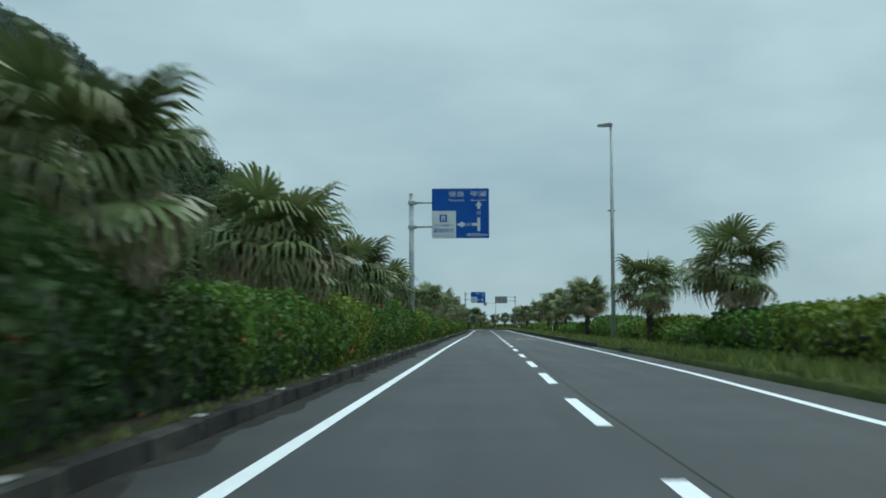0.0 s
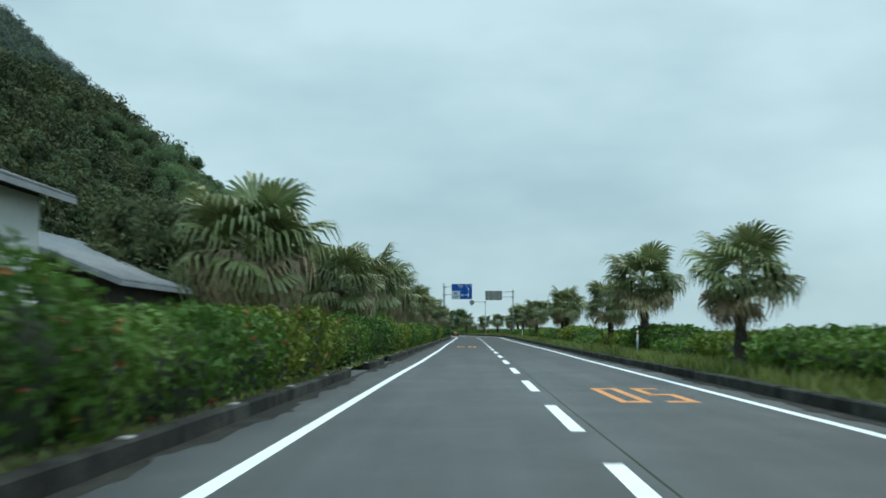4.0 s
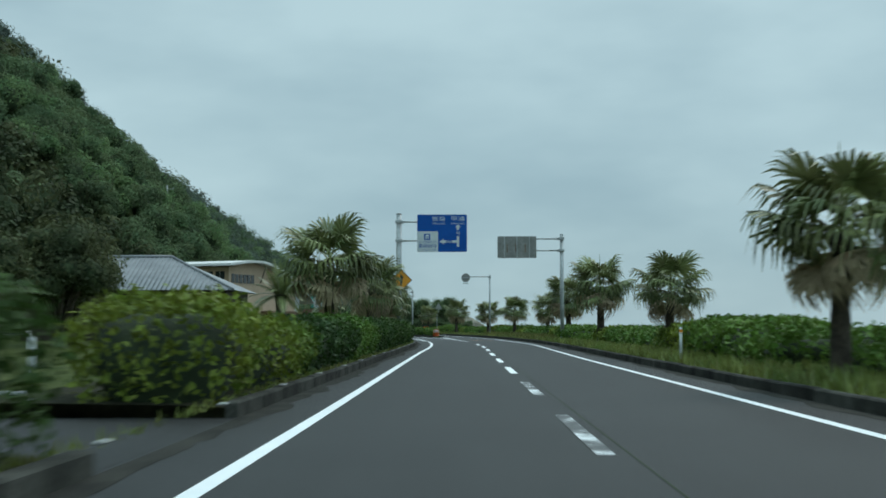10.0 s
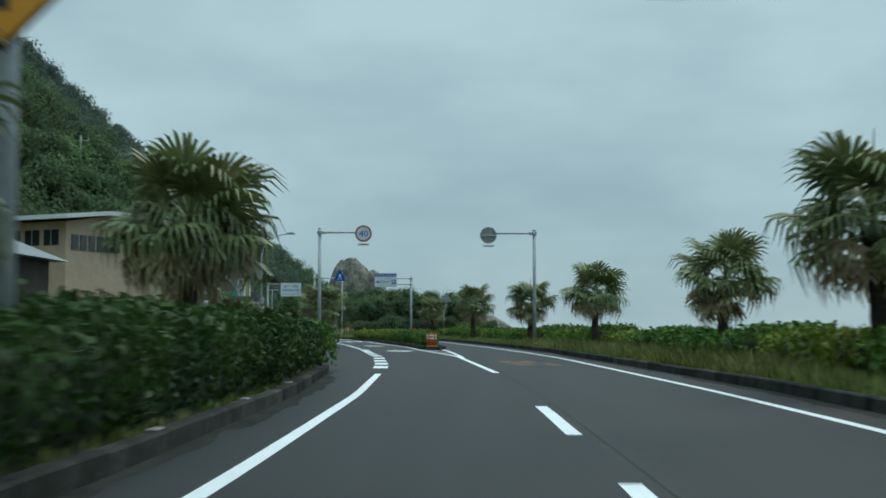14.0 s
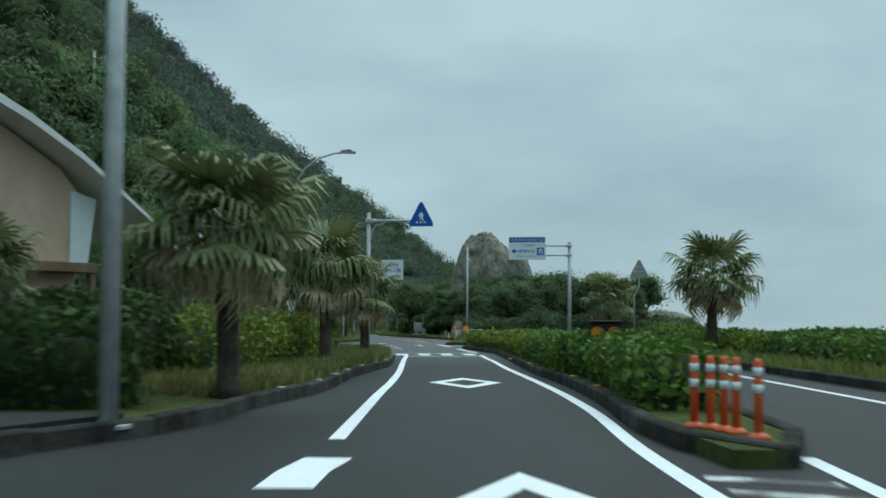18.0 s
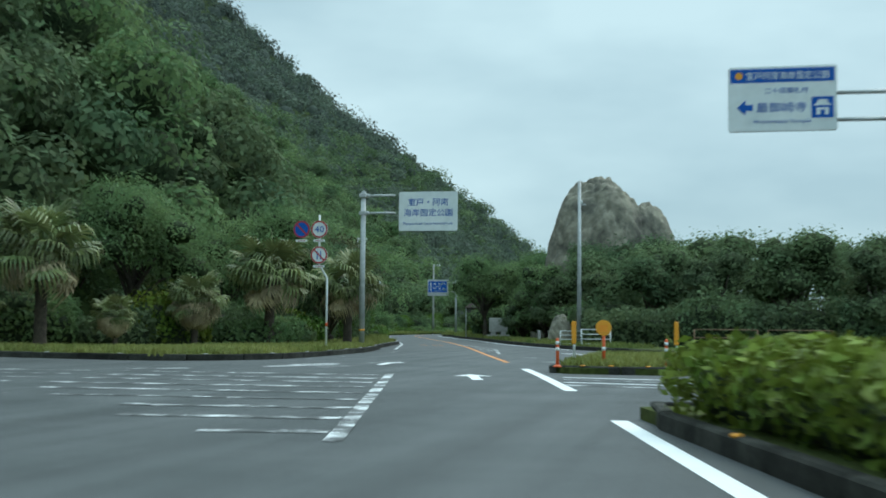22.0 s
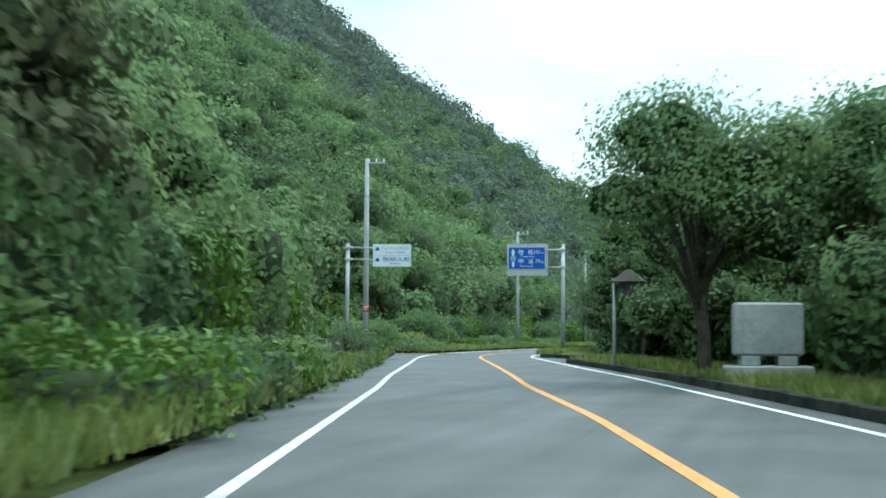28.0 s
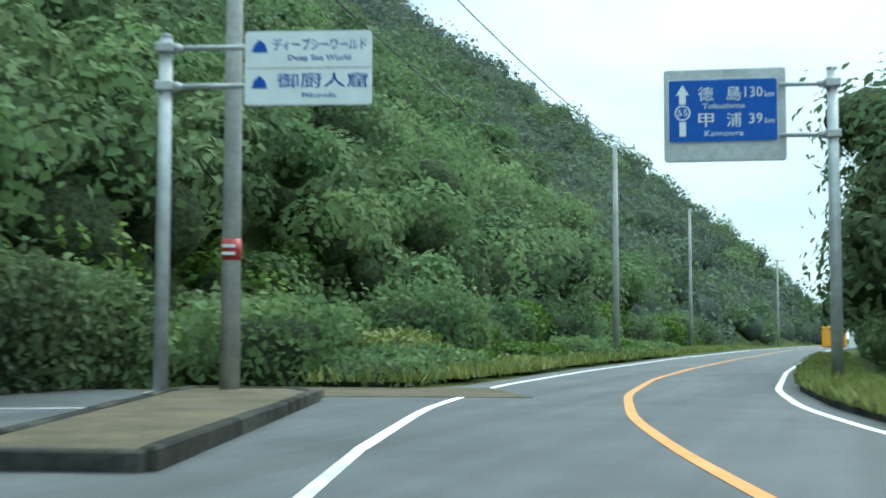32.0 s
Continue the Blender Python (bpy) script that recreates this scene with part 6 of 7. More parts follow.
me.materials.append(BLACK)
tagged(new("power_cable", me), "thin black overhead cables slung between poles", "cable")

# junction signs
gantry(-5.0, 382.8, 6.85, (6.65, 6.0), -1.75, "grey steel cantilever post at the junction")
sg = board("direction_sign", -9.1, -6.6, 382.5, 5.82, 7.38, SIGN_WHITE, "white and blue direction sign to the temple")
strip_on(sg, -1.2, 1.2, 0.40, 0.73, SIGN_BLUE, "blue_band")
part("mark", disc(0.09, -0.026, -0.0215, -1.0, 0.57, 16), SIGN_YELLOW, sg)
write("室戸阿南海岸国定公園", 0.2, 0.12, -0.026, 0.56, SIGN_WHITE, sg, 1.9)
write("二十四番札所", 0.15, 0.1, -0.021, 0.2, SIGN_BLUE, sg, 1.0)
write("最御崎寺", 0.26, -0.02, -0.021, -0.2, SIGN_BLUE, sg, 1.15)
write("Hotsumisaki Temple", 0.12, 0.0, -0.021, -0.55, SIGN_BLUE, sg, 1.3)
arrow(sg, [(-1.05, -0.2), (-0.85, -0.02), (-0.85, -0.13), (-0.68, -0.13), (-0.68, -0.27), (-0.85, -0.27), (-0.85, -0.38)][::-1], SIGN_BLUE)
temple_mark(sg, 0.92, -0.22, 0.5)
gantry(-25.2, 407.2, 7.1, (6.95, 6.15), 1.5, "grey steel cantilever post with a yellow band on the grass", yellow=True)
pk = board("park_sign", -23.47, -20.75, 407.0, 5.42, 7.2, SIGN_WHITE, "white national park sign with blue lettering")
write("室戸・阿南", 0.36, 0, -0.021, 0.42, SIGN_BLUE, pk, 1.85)
write("海岸国定公園", 0.36, 0, -0.021, -0.06, SIGN_BLUE, pk, 2.25)
write("Muroto-Anan Coast National Park", 0.16, 0, -0.021, -0.55, SIGN_BLUE, pk, 2.3)
rp = thing("sign_post", pose(-24.2, 398.7, 0.15), "white bent steel post with a red band on the grass", "sign post")
part("pole", tubed([(0, 0, 0), (0, 0, 2.83), (-0.33, 0, 3.35), (-0.33, 0, 5.27)], [0.045, 0.045, 0.045, 0.04], 10), WHITE_POLE, rp)
part("red_band", tubed([(0, 0, 0.95), (0, 0, 1.08)], [0.05, 0.05], 10), ORANGE_POST, rp, "red reflective band")
round_sign(-24.5, 398.58, 4.86, 0.343, "white round speed limit sign 40 with red rim")
round_sign(-25.23, 398.6, 4.86, 0.343, "blue round no-parking sign with red slash", "parking")
round_sign(-24.5, 398.58, 3.86, 0.343, "white round no-overtaking sign with red slash", "overtake")
part("sign_bracket", boxed(-1.08, -0.3, -0.07, -0.04, 4.66, 4.71), STEEL, rp)

# tall sign of the rest house
gs = thing("shop_sign", pose(-15.75, 337.4, 0.1), "teal and white upright signboard on a steel post", "signboard")
part("pole", tubed([(0, 0.1, 0), (0, 0.1, 4.9)], [0.09, 0.09], 12), STEEL, gs)
part("panel", boxed(-0.72, 0.72, -0.06, 0.06, 3.5, 4.85, 0.02), SIGN_TEAL, gs)
part("white_field", boxed(-0.32, 0.3, -0.072, -0.062, 3.53, 4.82), SIGN_WHITE, gs)
part("yellow_stripe", boxed(0.34, 0.46, -0.072, -0.062, 3.53, 4.82), SIGN_YELLOW, gs)
part("side_stripe", boxed(0.56, 0.68, -0.072, -0.062, 3.53, 4.82), SIGN_WHITE, gs)
write("ま", 0.62, -0.01, -0.078, 4.5, BLACK, gs, 0.46)
write("ぜ", 0.62, -0.01, -0.078, 3.85, BLACK, gs, 0.46)
part("warning_lamp", tubed([(0.78, 0, 3.7), (0.78, 0, 3.95)], [0.07, 0.07], 10), SIGN_RED, gs, "red lamp on the side")

# blue sign on a ladder frame behind the left hedge
bs = thing("ladder_sign_frame", pose(-6.2, 193.6, 0.1), "white steel two-post sign frame with rungs", "sign frame")
for xx in (-1.55, -1.05):
    part("post", tubed([(xx, 0, 0), (xx, 0, 3.85)], [0.05, 0.05], 8), WHITE_POLE, bs)
for z in (0.9, 1.5, 2.1):
    part("rung", tubed([(-1.55, 0, z), (-1.05, 0, z)], [0.03, 0.03], 6), WHITE_POLE, bs)
part("arm", tubed([(-1.55, 0, 3.62), (0.85, 0, 3.62)], [0.04, 0.04], 8), WHITE_POLE, bs)
bb = board("guide_board", -7.15, -5.4, 193.5, 2.75, 3.6, SIGN_BLUE, "blue guide board with white lettering", rim=SIGN_WHITE)
write("びわの里", 0.26, 0.25, -0.021, -0.15, SIGN_WHITE, bb, 0.9)
strip_on(bb, -0.75, 0.6, 0.13, 0.22, SIGN_WHITE, "lettering_bar")
strip_on(bb, -0.75, -0.3, -0.2, -0.12, SIGN_WHITE, "lettering_bar")
cab = thing("control_cabinet", pose(kerb_l(160) - 1.9, 162.0, 0.1), "pale grey roadside control cabinet on a post", "cabinet")
part("body", boxed(-0.19, 0.19, -0.15, 0.15, 1.35, 2.2, 0.015), WHITE_POLE, cab)
part("door", boxed(-0.17, 0.17, -0.165, -0.152, 1.38, 2.16, 0.004), WHITE_POLE, cab)
part("hood", boxed(-0.21, 0.21, -0.18, 0.17, 2.2, 2.23, 0.005), WHITE_POLE, cab)
part("post", tubed([(0, 0, 0), (0, 0, 1.36)], [0.05, 0.05], 8), STEEL, cab)

# bollards and reflectors on the islands
def bollard(x, y, z=0.15, h=0.72):
    b = thing("bollard", pose(x, y, z), "orange flexible traffic post with white bands", "bollard", "traffic posts on the islands")
    part("post", tubed([(0, 0, 0), (0, 0, h * 0.95), (0, 0, h)], [0.042, 0.04, 0.025], 12), ORANGE_POST, b)
    part("foot", tubed([(0, 0, 0), (0, 0, 0.03), (0, 0, 0.06)], [0.11, 0.1, 0.05], 12), ORANGE_POST, b)
    for z0 in (0.45, 0.62):
        part("band", tubed([(0, 0, z0 * h / 0.8), (0, 0, (z0 + 0.09) * h / 0.8)], [0.045, 0.044], 12), SIGN_WHITE, b, "white reflective band")
    return b


b0 = bollard(-0.44, 309.84)
for x, y in ((-0.29, 309.7), (-0.18, 309.43), (-0.09, 309.16), (0.06, 308.6)):
    copy_thing(b0, pose(x, y, 0.15))
copy_thing(b0, pose(-13.25, 383.0, 0.15))
copy_thing(b0, pose(-10.6, 383.2, 0.15))
rf = thing("median_reflector", pose(-1.5, 321.2, 0.275), "low black board with two amber reflectors on the median", "reflector board")
part("board", boxed(-0.33, 0.33, -0.03, 0.03, 0.55, 0.98, 0.02), BLACK, rf)
part("hood", boxed(-0.33, 0.33, -0.2, 0.03, 0.98, 1.02, 0.01), BLACK, rf)
for k in range(2):
    part("reflector", disc(0.14, -0.06, -0.032, -0.16 + 0.32 * k, 0.76, 20), AMBER, rf, "amber reflector")
for xx in (-0.3, 0.3):
    part("leg", tubed([(xx, 0, -0.13), (xx, 0, 0.56)], [0.025, 0.025], 8), STEEL, rf)
for i, (x, y) in enumerate(((-13.0, 384.4), (-10.4, 384.6))):
    gp = thing("guide_post", pose(x, y, 0.15), "yellow flat guide post with a white post beside it", "guide post", "guide posts on the island")
    part("plate", boxed(-0.06, 0.06, -0.02, 0.02, 0.55, 1.15, 0.02), SIGN_YELLOW, gp)
    part("post", tubed([(0, 0.03, 0), (0, 0.03, 1.15)], [0.03, 0.03], 8), WHITE_POLE, gp)
ry = thing("keep_sign", pose(-12.2, 384.0, 0.15), "round yellow traffic sign on an orange post", "road sign")
part("disc", disc(0.2, -0.03, 0.0, 0, 0.98), SIGN_YELLOW, ry)
part("mark", boxed(-0.1, 0.1, -0.036, -0.031, 0.88, 1.05), AMBER, ry)
part("post", tubed([(0, 0.03, 0), (0, 0.03, 0.95)], [0.045, 0.04], 10), ORANGE_POST, ry)
part("band", tubed([(0, 0.03, 0.4), (0, 0.03, 0.5)], [0.048, 0.048], 10), SIGN_WHITE, ry)
# small kerb reflectors
eye_me = bpy.data.meshes.new("kerb_reflector")
_b = boxed(-0.09, 0.09, -0.05, 0.05, 0, 0.03, 0.012)
_b.to_mesh(eye_me)
_b.free()
eye_me.materials.append(CONCRETE)
for line, zz in ((smooth_line(BED3[2:]), 0.2), (smooth_line(BED2[6:12]), 0.2), (smooth_line([(kerb_l(y), y) for y in range(0, 270, 6)]), 0.2)):
    for i in range(2, len(line), 3 if len(line) < 80 else 5):
        ob = new("kerb_reflector", eye_me)
        ob.matrix_world = pose(line[i][0], line[i][1], zz - 0.01, 0, 0, 80)
        tagged(ob, "small pale reflector on the kerb top", "kerb reflector", "reflectors on the kerb")
eye_y = eye_me.copy()
eye_y.materials.clear()
eye_y.materials.append(SIGN_YELLOW)
for x, y in ((-1.6, 317.8), (-2.15, 322), (-2.8, 326.3), (-3.7, 331), (-4.7, 336), (-9.2, 363), (-12.6, 382.75), (-11.9, 382.68), (-11.0, 382.6), (-10.4, 382.55)):
    ob = new("kerb_reflector", eye_y)
    ob.matrix_world = pose(x, y, 0.19, 0, 0, 80)
    tagged(ob, "small yellow reflector on the kerb top", "kerb reflector", "reflectors on the kerb")
for x, y in ((8.0, 119), (8.1, 210)):
    dl = thing("delineator", pose(x - 0.6, y, 0.15), "thin white delineator post in the verge", "delineator")
    part("post", tubed([(0, 0, 0), (0, 0, 0.95)], [0.035, 0.035], 8), WHITE_POLE, dl)
    part("reflector", disc(0.045, -0.045, -0.03, 0, 0.85, 12), AMBER, dl)

# signs of the last bend
gantry(-41.15, 505.3, 6.75, (6.45, 5.35), -1.1, "grey steel cantilever post on the grassy nose", deg=8)
db = board("direction_sign", -44.7, -42.1, 505.15, 4.95, 6.98, STEEL, "grey backing board of a distance sign", back=STEEL_OLD, rim=STEEL, deg=8)
part("blue_panel", prism(rounded(2.3, 1.36, 0.05), -0.05, -0.03, "y"), SIGN_BLUE, db, "blue distance panel").location = (-0.04, 0, 0.1)
part("blue_rim", prism(rounded(2.34, 1.4, 0.05), -0.036, -0.028, "y"), SIGN_WHITE, db).location = (-0.04, 0.004, 0.1)
for words, size, x, z, w in (("徳", 0.34, -0.4, 0.47, 0.33), ("島", 0.34, 0.2, 0.47, 0.31), ("130", 0.32, 0.62, 0.49, 0.38), ("km", 0.18, 0.95, 0.44, 0.2), ("Tokushima", 0.17, -0.02, 0.2, 0.9), ("甲", 0.34, -0.4, -0.11, 0.33), ("浦", 0.34, 0.2, -0.11, 0.31), ("39", 0.32, 0.66, -0.09, 0.28), ("km", 0.18, 0.95, -0.14, 0.2), ("Kannoura", 0.17, -0.02, -0.40, 0.82), ("55", 0.2, -0.9, 0.06, 0.22)):
    write(words, size, x, -0.055, z, SIGN_WHITE, db, w)
part("route_ring", ring(0.14, 0.17, -0.056, -0.051, -0.9, 0.06, 20), SIGN_WHITE, db)
part("arrow", prism([(-0.97, 0.25), (-0.83, 0.25), (-0.83, 0.45), (-0.76, 0.45), (-0.9, 0.68), (-1.04, 0.45), (-0.97, 0.45)], -0.056, -0.051, "y"), SIGN_WHITE, db)
part("arrow_tail", boxed(-0.97, -0.83, -0.056, -0.051, -0.46, -0.14), SIGN_WHITE, db)
gantry(-52.6, 497.3, 6.4, (6.2, 5.5), 2.2, "grey steel cantilever post beside the car park", deg=14)
wb = board("guide_board", -51.03, -48.77, 497.5, 5.17, 6.5, SIGN_WHITE, "white tourist guide board with blue lettering", deg=14)
strip_on(wb, -1.1, 1.1, -0.012, 0.012, STEEL, "divider")
for z in (0.38, -0.26):
    part("mark", prism([(-1.0, z - 0.1), (-0.72, z - 0.1), (-0.76, z + 0.04), (-0.86, z + 0.13), (-0.96, z + 0.04)], -0.022, -0.017, "y"), SIGN_BLUE, wb, "blue cave symbol")
write("ディープシーワールド", 0.24, 0.2, -0.021, 0.42, SIGN_BLUE, wb, 1.65)
write("Deep Sea World", 0.14, 0.2, -0.021, 0.17, SIGN_BLUE, wb, 1.1)
write("御厨人窟", 0.28, 0.25, -0.021, -0.22, SIGN_BLUE, wb, 1.6)
write("Mikurodo", 0.13, 0.2, -0.021, -0.48, SIGN_BLUE, wb, 0.6)
mp = thing("lantern_post", pose(-32.6, 468.8, 0.1), "grey post carrying a boxed lantern with a dark pyramidal roof", "sign post")
part("pole", tubed([(0, 0, 0), (0, 0, 2.95)], [0.055, 0.05], 10), STEEL, mp)
lb = bmesh.new()
bmesh.ops.create_cone(lb, cap_ends=True, segments=4, radius1=0.78, radius2=0.05, depth=0.42, matrix=Matrix.Translation((0.5, 0, 3.05)) @ Matrix.Rotation(radians(45), 4, "Z"))
part("roof", lb, DARK_WOOD, mp, "dark pyramidal lantern roof")
part("lantern", boxed(0.18, 0.82, -0.32, 0.32, 2.32, 2.84, 0.02), OLD_CONCRETE, mp, "grey boxed lantern")
part("bracket", boxed(0.0, 0.5, -0.03, 0.03, 2.86, 2.92), DARK_WOOD, mp)
st = thing("stone_monument", pose(-27.3, 455.9, 0.0, 0, 0, 14), "squared grey stone monument on a plinth", "monument")
part("plinth", boxed(-0.95, 0.95, -0.35, 0.35, 0.0, 0.5, 0.04), CONCRETE, st)
part("foot", boxed(-0.62, -0.2, -0.2, 0.2, 0.5, 0.72, 0.02), CONCRETE, st)
part("foot", boxed(0.2, 0.62, -0.2, 0.2, 0.5, 0.72, 0.02), CONCRETE, st)
part("block", boxed(-0.76, 0.76, -0.22, 0.22, 0.72, 1.9, 0.05), CONCRETE, st, "roughly dressed stone slab")
# pipe fences by the grove
def pipe_fence(x, y, w, h, deg, mat, label, rails=4):
    fn = thing("pipe_fence", rot_z(x, y, 0.05, deg), label, "fence")
    for xx in (-w / 2, w / 2):
        part("post", tubed([(xx, 0, 0), (xx, 0, h)], [0.035, 0.035], 8), mat, fn)
    for k in range(rails):
        z = h * (0.25 + 0.75 * k / (rails - 1))
        part("rail", tubed([(-w / 2, 0, z), (w / 2, 0, z)], [0.025, 0.025], 8), mat, fn)


pipe_fence(-15.6, 418.0, 1.5, 1.0, 10, WHITE_POLE, "white pipe barrier beside the pole")
pipe_fence(-17.2, 420.4, 1.2, 0.9, 30, WHITE_POLE, "white pipe barrier beside the pole")
pipe_fence(-9.0, 414.5, 3.0, 1.05, 4, WOOD, "brown rail fence at the edge of the grove", 3)
pipe_fence(-5.5, 415.2, 3.0, 1.05, 4, WOOD, "brown rail fence at the edge of the grove", 3)
for x, y in ((-20.6, 432.5), (-20.1, 434.0)):
    sp = thing("stone_post", pose(x, y, 0.0), "short pale stone post in the grass", "post")
    part("post", boxed(-0.09, 0.09, -0.09, 0.09, 0, 0.95, 0.02), CONCRETE, sp)
pipe_fence(kerb_l(110) - 5.2, 108.6, 3.2, 0.95, 20, WHITE_POLE, "white pipe rail at the gap in the hedge", 2)
pipe_fence(kerb_l(191) - 4.5, 192.5, 4.0, 1.0, 5, WHITE_POLE, "white pipe rail behind the hedge", 2)

# ---- buildings, rock and walls ----


def house(x0, x1, y0, y1, eave, ridge, label, wall=WHITE_WALL, roof=TILE, timber=True, axis="y"):
    """A two-pitch house with timber framing, windows and a tiled roof; its ridge runs along y or x."""
    cx, cy = (x0 + x1) / 2, (y0 + y1) / 2
    h = thing("house", pose(cx, cy, 0.0), label, "house")
    w, d = (x1 - x0) / 2, (y1 - y0) / 2
    part("wall", boxed(-w, w, -d, d, -0.1, eave), wall, h)
    o = 0.6
    if axis == "y":
        sec = [(-w - o, eave - 0.1), (0, ridge), (w + o, eave - 0.1), (w + o, eave - 0.22), (0, ridge - 0.14), (-w - o, eave - 0.22)]
        rf_ = prism(sec, -d - o, d + o, "y")
        part("gable", prism([(-w, eave), (w, eave), (0, ridge - 0.16)], -d, d, "y"), wall, h)
    else:
        rf_ = prism([(-d - o, eave - 0.1), (0, ridge), (d + o, eave - 0.1), (d + o, eave - 0.22), (0, ridge - 0.14), (-d - o, eave - 0.22)], -w - o, w + o, "y")
        bmesh.ops.rotate(rf_, verts=rf_.verts[:], cent=(0, 0, 0), matrix=Matrix.Rotation(radians(90), 3, "Z"))
        gb = prism([(-d, eave), (d, eave), (0, ridge - 0.16)], -w, w, "y")
        bmesh.ops.rotate(gb, verts=gb.verts[:], cent=(0, 0, 0), matrix=Matrix.Rotation(radians(90), 3, "Z"))
        part("gable", gb, wall, h)
    roof_ob = part("roof", rf_, roof, h)
    n = int((2 * (d if axis == "y" else w) + 1.2) / 0.3)
    for k in range(n):
        t = -(d if axis == "y" else w) - o + 0.15 + k * 0.3
        for sg_ in (-1, 1):
            if axis == "y":
                p0, p1 = (sg_ * (w + o), t, eave - 0.08), (sg_ * 0.05, t, ridge + 0.01)
            else:
                p0, p1 = (t, sg_ * (d + o), eave - 0.08), (t, sg_ * 0.05, ridge + 0.01)
            part("roof_rib", tubed([p0, p1], [0.05, 0.05], 6), roof, roof_ob)
    if timber:
        for z in (eave - 0.12, eave * 0.52, 0.3):
            part("beam", boxed(-w - 0.03, w + 0.03, -d - 0.03, -d - 0.003, z, z + 0.16), DARK_WOOD, h)
            part("beam", boxed(w + 0.003, w + 0.03, -d - 0.03, d + 0.03, z, z + 0.16), DARK_WOOD, h)
        for k in range(5):
            xx = -w + 2 * w * k / 4
            part("timber_post", boxed(xx - 0.07, xx + 0.07, -d - 0.028, -d - 0.002, 0, eave), DARK_WOOD, h)
    for k in range(2):
        xx = -w * 0.5 + w * k
        win = part("window", boxed(xx - 0.7, xx + 0.7, -d - 0.05, -d - 0.031, eave * 0.58, eave * 0.58 + 1.15), GLASS, h, "dark sliding window")
        part("mullion", boxed(xx - 0.03, xx + 0.03, -d - 0.06, -d - 0.051, eave * 0.58, eave * 0.58 + 1.15), STEEL, win)
        part("sill", boxed(xx - 0.76, xx + 0.76, -d - 0.1, -d - 0.03, eave * 0.58 - 0.06, eave * 0.58), STEEL, win)
    return h


house(-13.8, -8.0, 80.5, 97, 4.0, 5.15, "white timber-framed house with a grey tiled roof", axis="y")
house(-16.5, -8.6, 104, 114, 2.5, 4.2, "low dark house with a grey tiled roof and balcony", wall=DARK_WOOD)
hh_ = thing("house", pose(-28.0, 296.2, 0.0), "house with a broad grey hipped tile roof behind the hedge", "house")
part("wall", boxed(-9.2, 9.2, -6.0, 6.0, -0.1, 4.5), DARK_WOOD, hh_)
hb = bmesh.new()
hv = [hb.verts.new(q) for q in ((-10, -6.8, 4.45), (10, -6.8, 4.45), (10, 6.8, 4.45), (-10, 6.8, 4.45), (-4, 0, 7.75), (3, 0, 7.75))]
for q in ((0, 1, 5, 4), (1, 2, 5), (2, 3, 4, 5), (3, 0, 4), (3, 2, 1, 0)):
    hb.faces.new([hv[i] for i in q])
hroof = part("roof", hb, TILE, hh_, "grey tiled hipped roof")
for k in range(46):
    xx = -9.8 + k * 0.43
    t = min(1.0, (xx + 10) / 6.0, (10 - xx) / 7.0)
    part("roof_rib", tubed([(xx, -6.8, 4.48), (xx, -6.8 + 6.8 * t, 4.48 + 3.3 * t)], [0.06, 0.06], 6), TILE, hroof)
part("ridge", tubed([(-4, 0, 7.8), (3, 0, 7.8)], [0.16, 0.16], 8), TILE, hh_)
part("ridge", tubed([(3, 0, 7.8), (10, -6.8, 4.5)], [0.13, 0.13], 8), TILE, hh_)
for k in range(3):
    wn_ = part("window", boxed(1.5 + 2.4 * k, 3.1 + 2.4 * k, -6.05, -6.003, 2.6, 3.9), GLASS, hh_, "dark sliding window")
    part("mullion", boxed(2.27 + 2.4 * k, 2.33 + 2.4 * k, -6.07, -6.052, 2.6, 3.9), STEEL, wn_)
# arched-roof rest house: its end wall runs beside the road
ah = thing("rest_house", pose(-16.2, 336.6, 0, 0, 0, 66), "peach rest house under a white arched roof", "building")
L = 18.0
prof = [(-L - 1.2, 8.35), (-15, 8.85), (-12.5, 8.9), (-10, 8.55), (-8, 8.0), (-6, 7.25), (-4, 6.3), (-2.5, 5.4), (-1.3, 4.65), (-0.5, 4.1)]
wall_p = [(-L, -0.1), (-L, 8.0)] + [(a, b - 0.35) for a, b in prof[1:-3]] + [(-3.3, 5.3), (-3.3, -0.1)]
part("wall", prism(wall_p, 0.4, 11.0, "y"), PEACH, ah)
roof_bm = prism(prof + [(a - 0.02, b - 0.08 - 0.2 * min(1.0, -a / 8)) for a, b in prof[::-1]], -0.7, 12.0, "y")
part("roof", roof_bm, WHITE_WALL, ah, "thin white arched roof")
part("white_panel", prism([(-3.6, 3.0), (-2.9, 3.0), (-2.6, 5.1), (-3.6, 5.3)], 0.3, 0.39, "y"), SIGN_WHITE, ah)
rw = part("window", disc(0.40, 0.34, 0.395, -7.7, 5.35, 28), GLASS, ah, "round porthole window")
part("frame", ring(0.36, 0.5, 0.3, 0.392, -7.7, 5.35, 28), WHITE_WALL, rw)
for k in range(6):
    part("window", boxed(-17.5 + 0.8 * k, -16.9 + 0.8 * k, 0.33, 0.397, 6.2, 7.2), GLASS, ah, "dark upper window")
for k in range(6):
    wn_ = part("window", boxed(-L - 0.05, -L - 0.003, 1.0 + 1.6 * k, 2.2 + 1.6 * k, 6.5, 7.5), GLASS, ah, "dark upper window")
    part("mullion", boxed(-L - 0.07, -L - 0.052, 1.57 + 1.6 * k, 1.63 + 1.6 * k, 6.5, 7.5), STEEL, wn_)
part("beam", boxed(-11.4, -3.2, -0.5, 0.39, 2.75, 3.05, 0.02), WOOD, ah, "brown timber canopy edge")
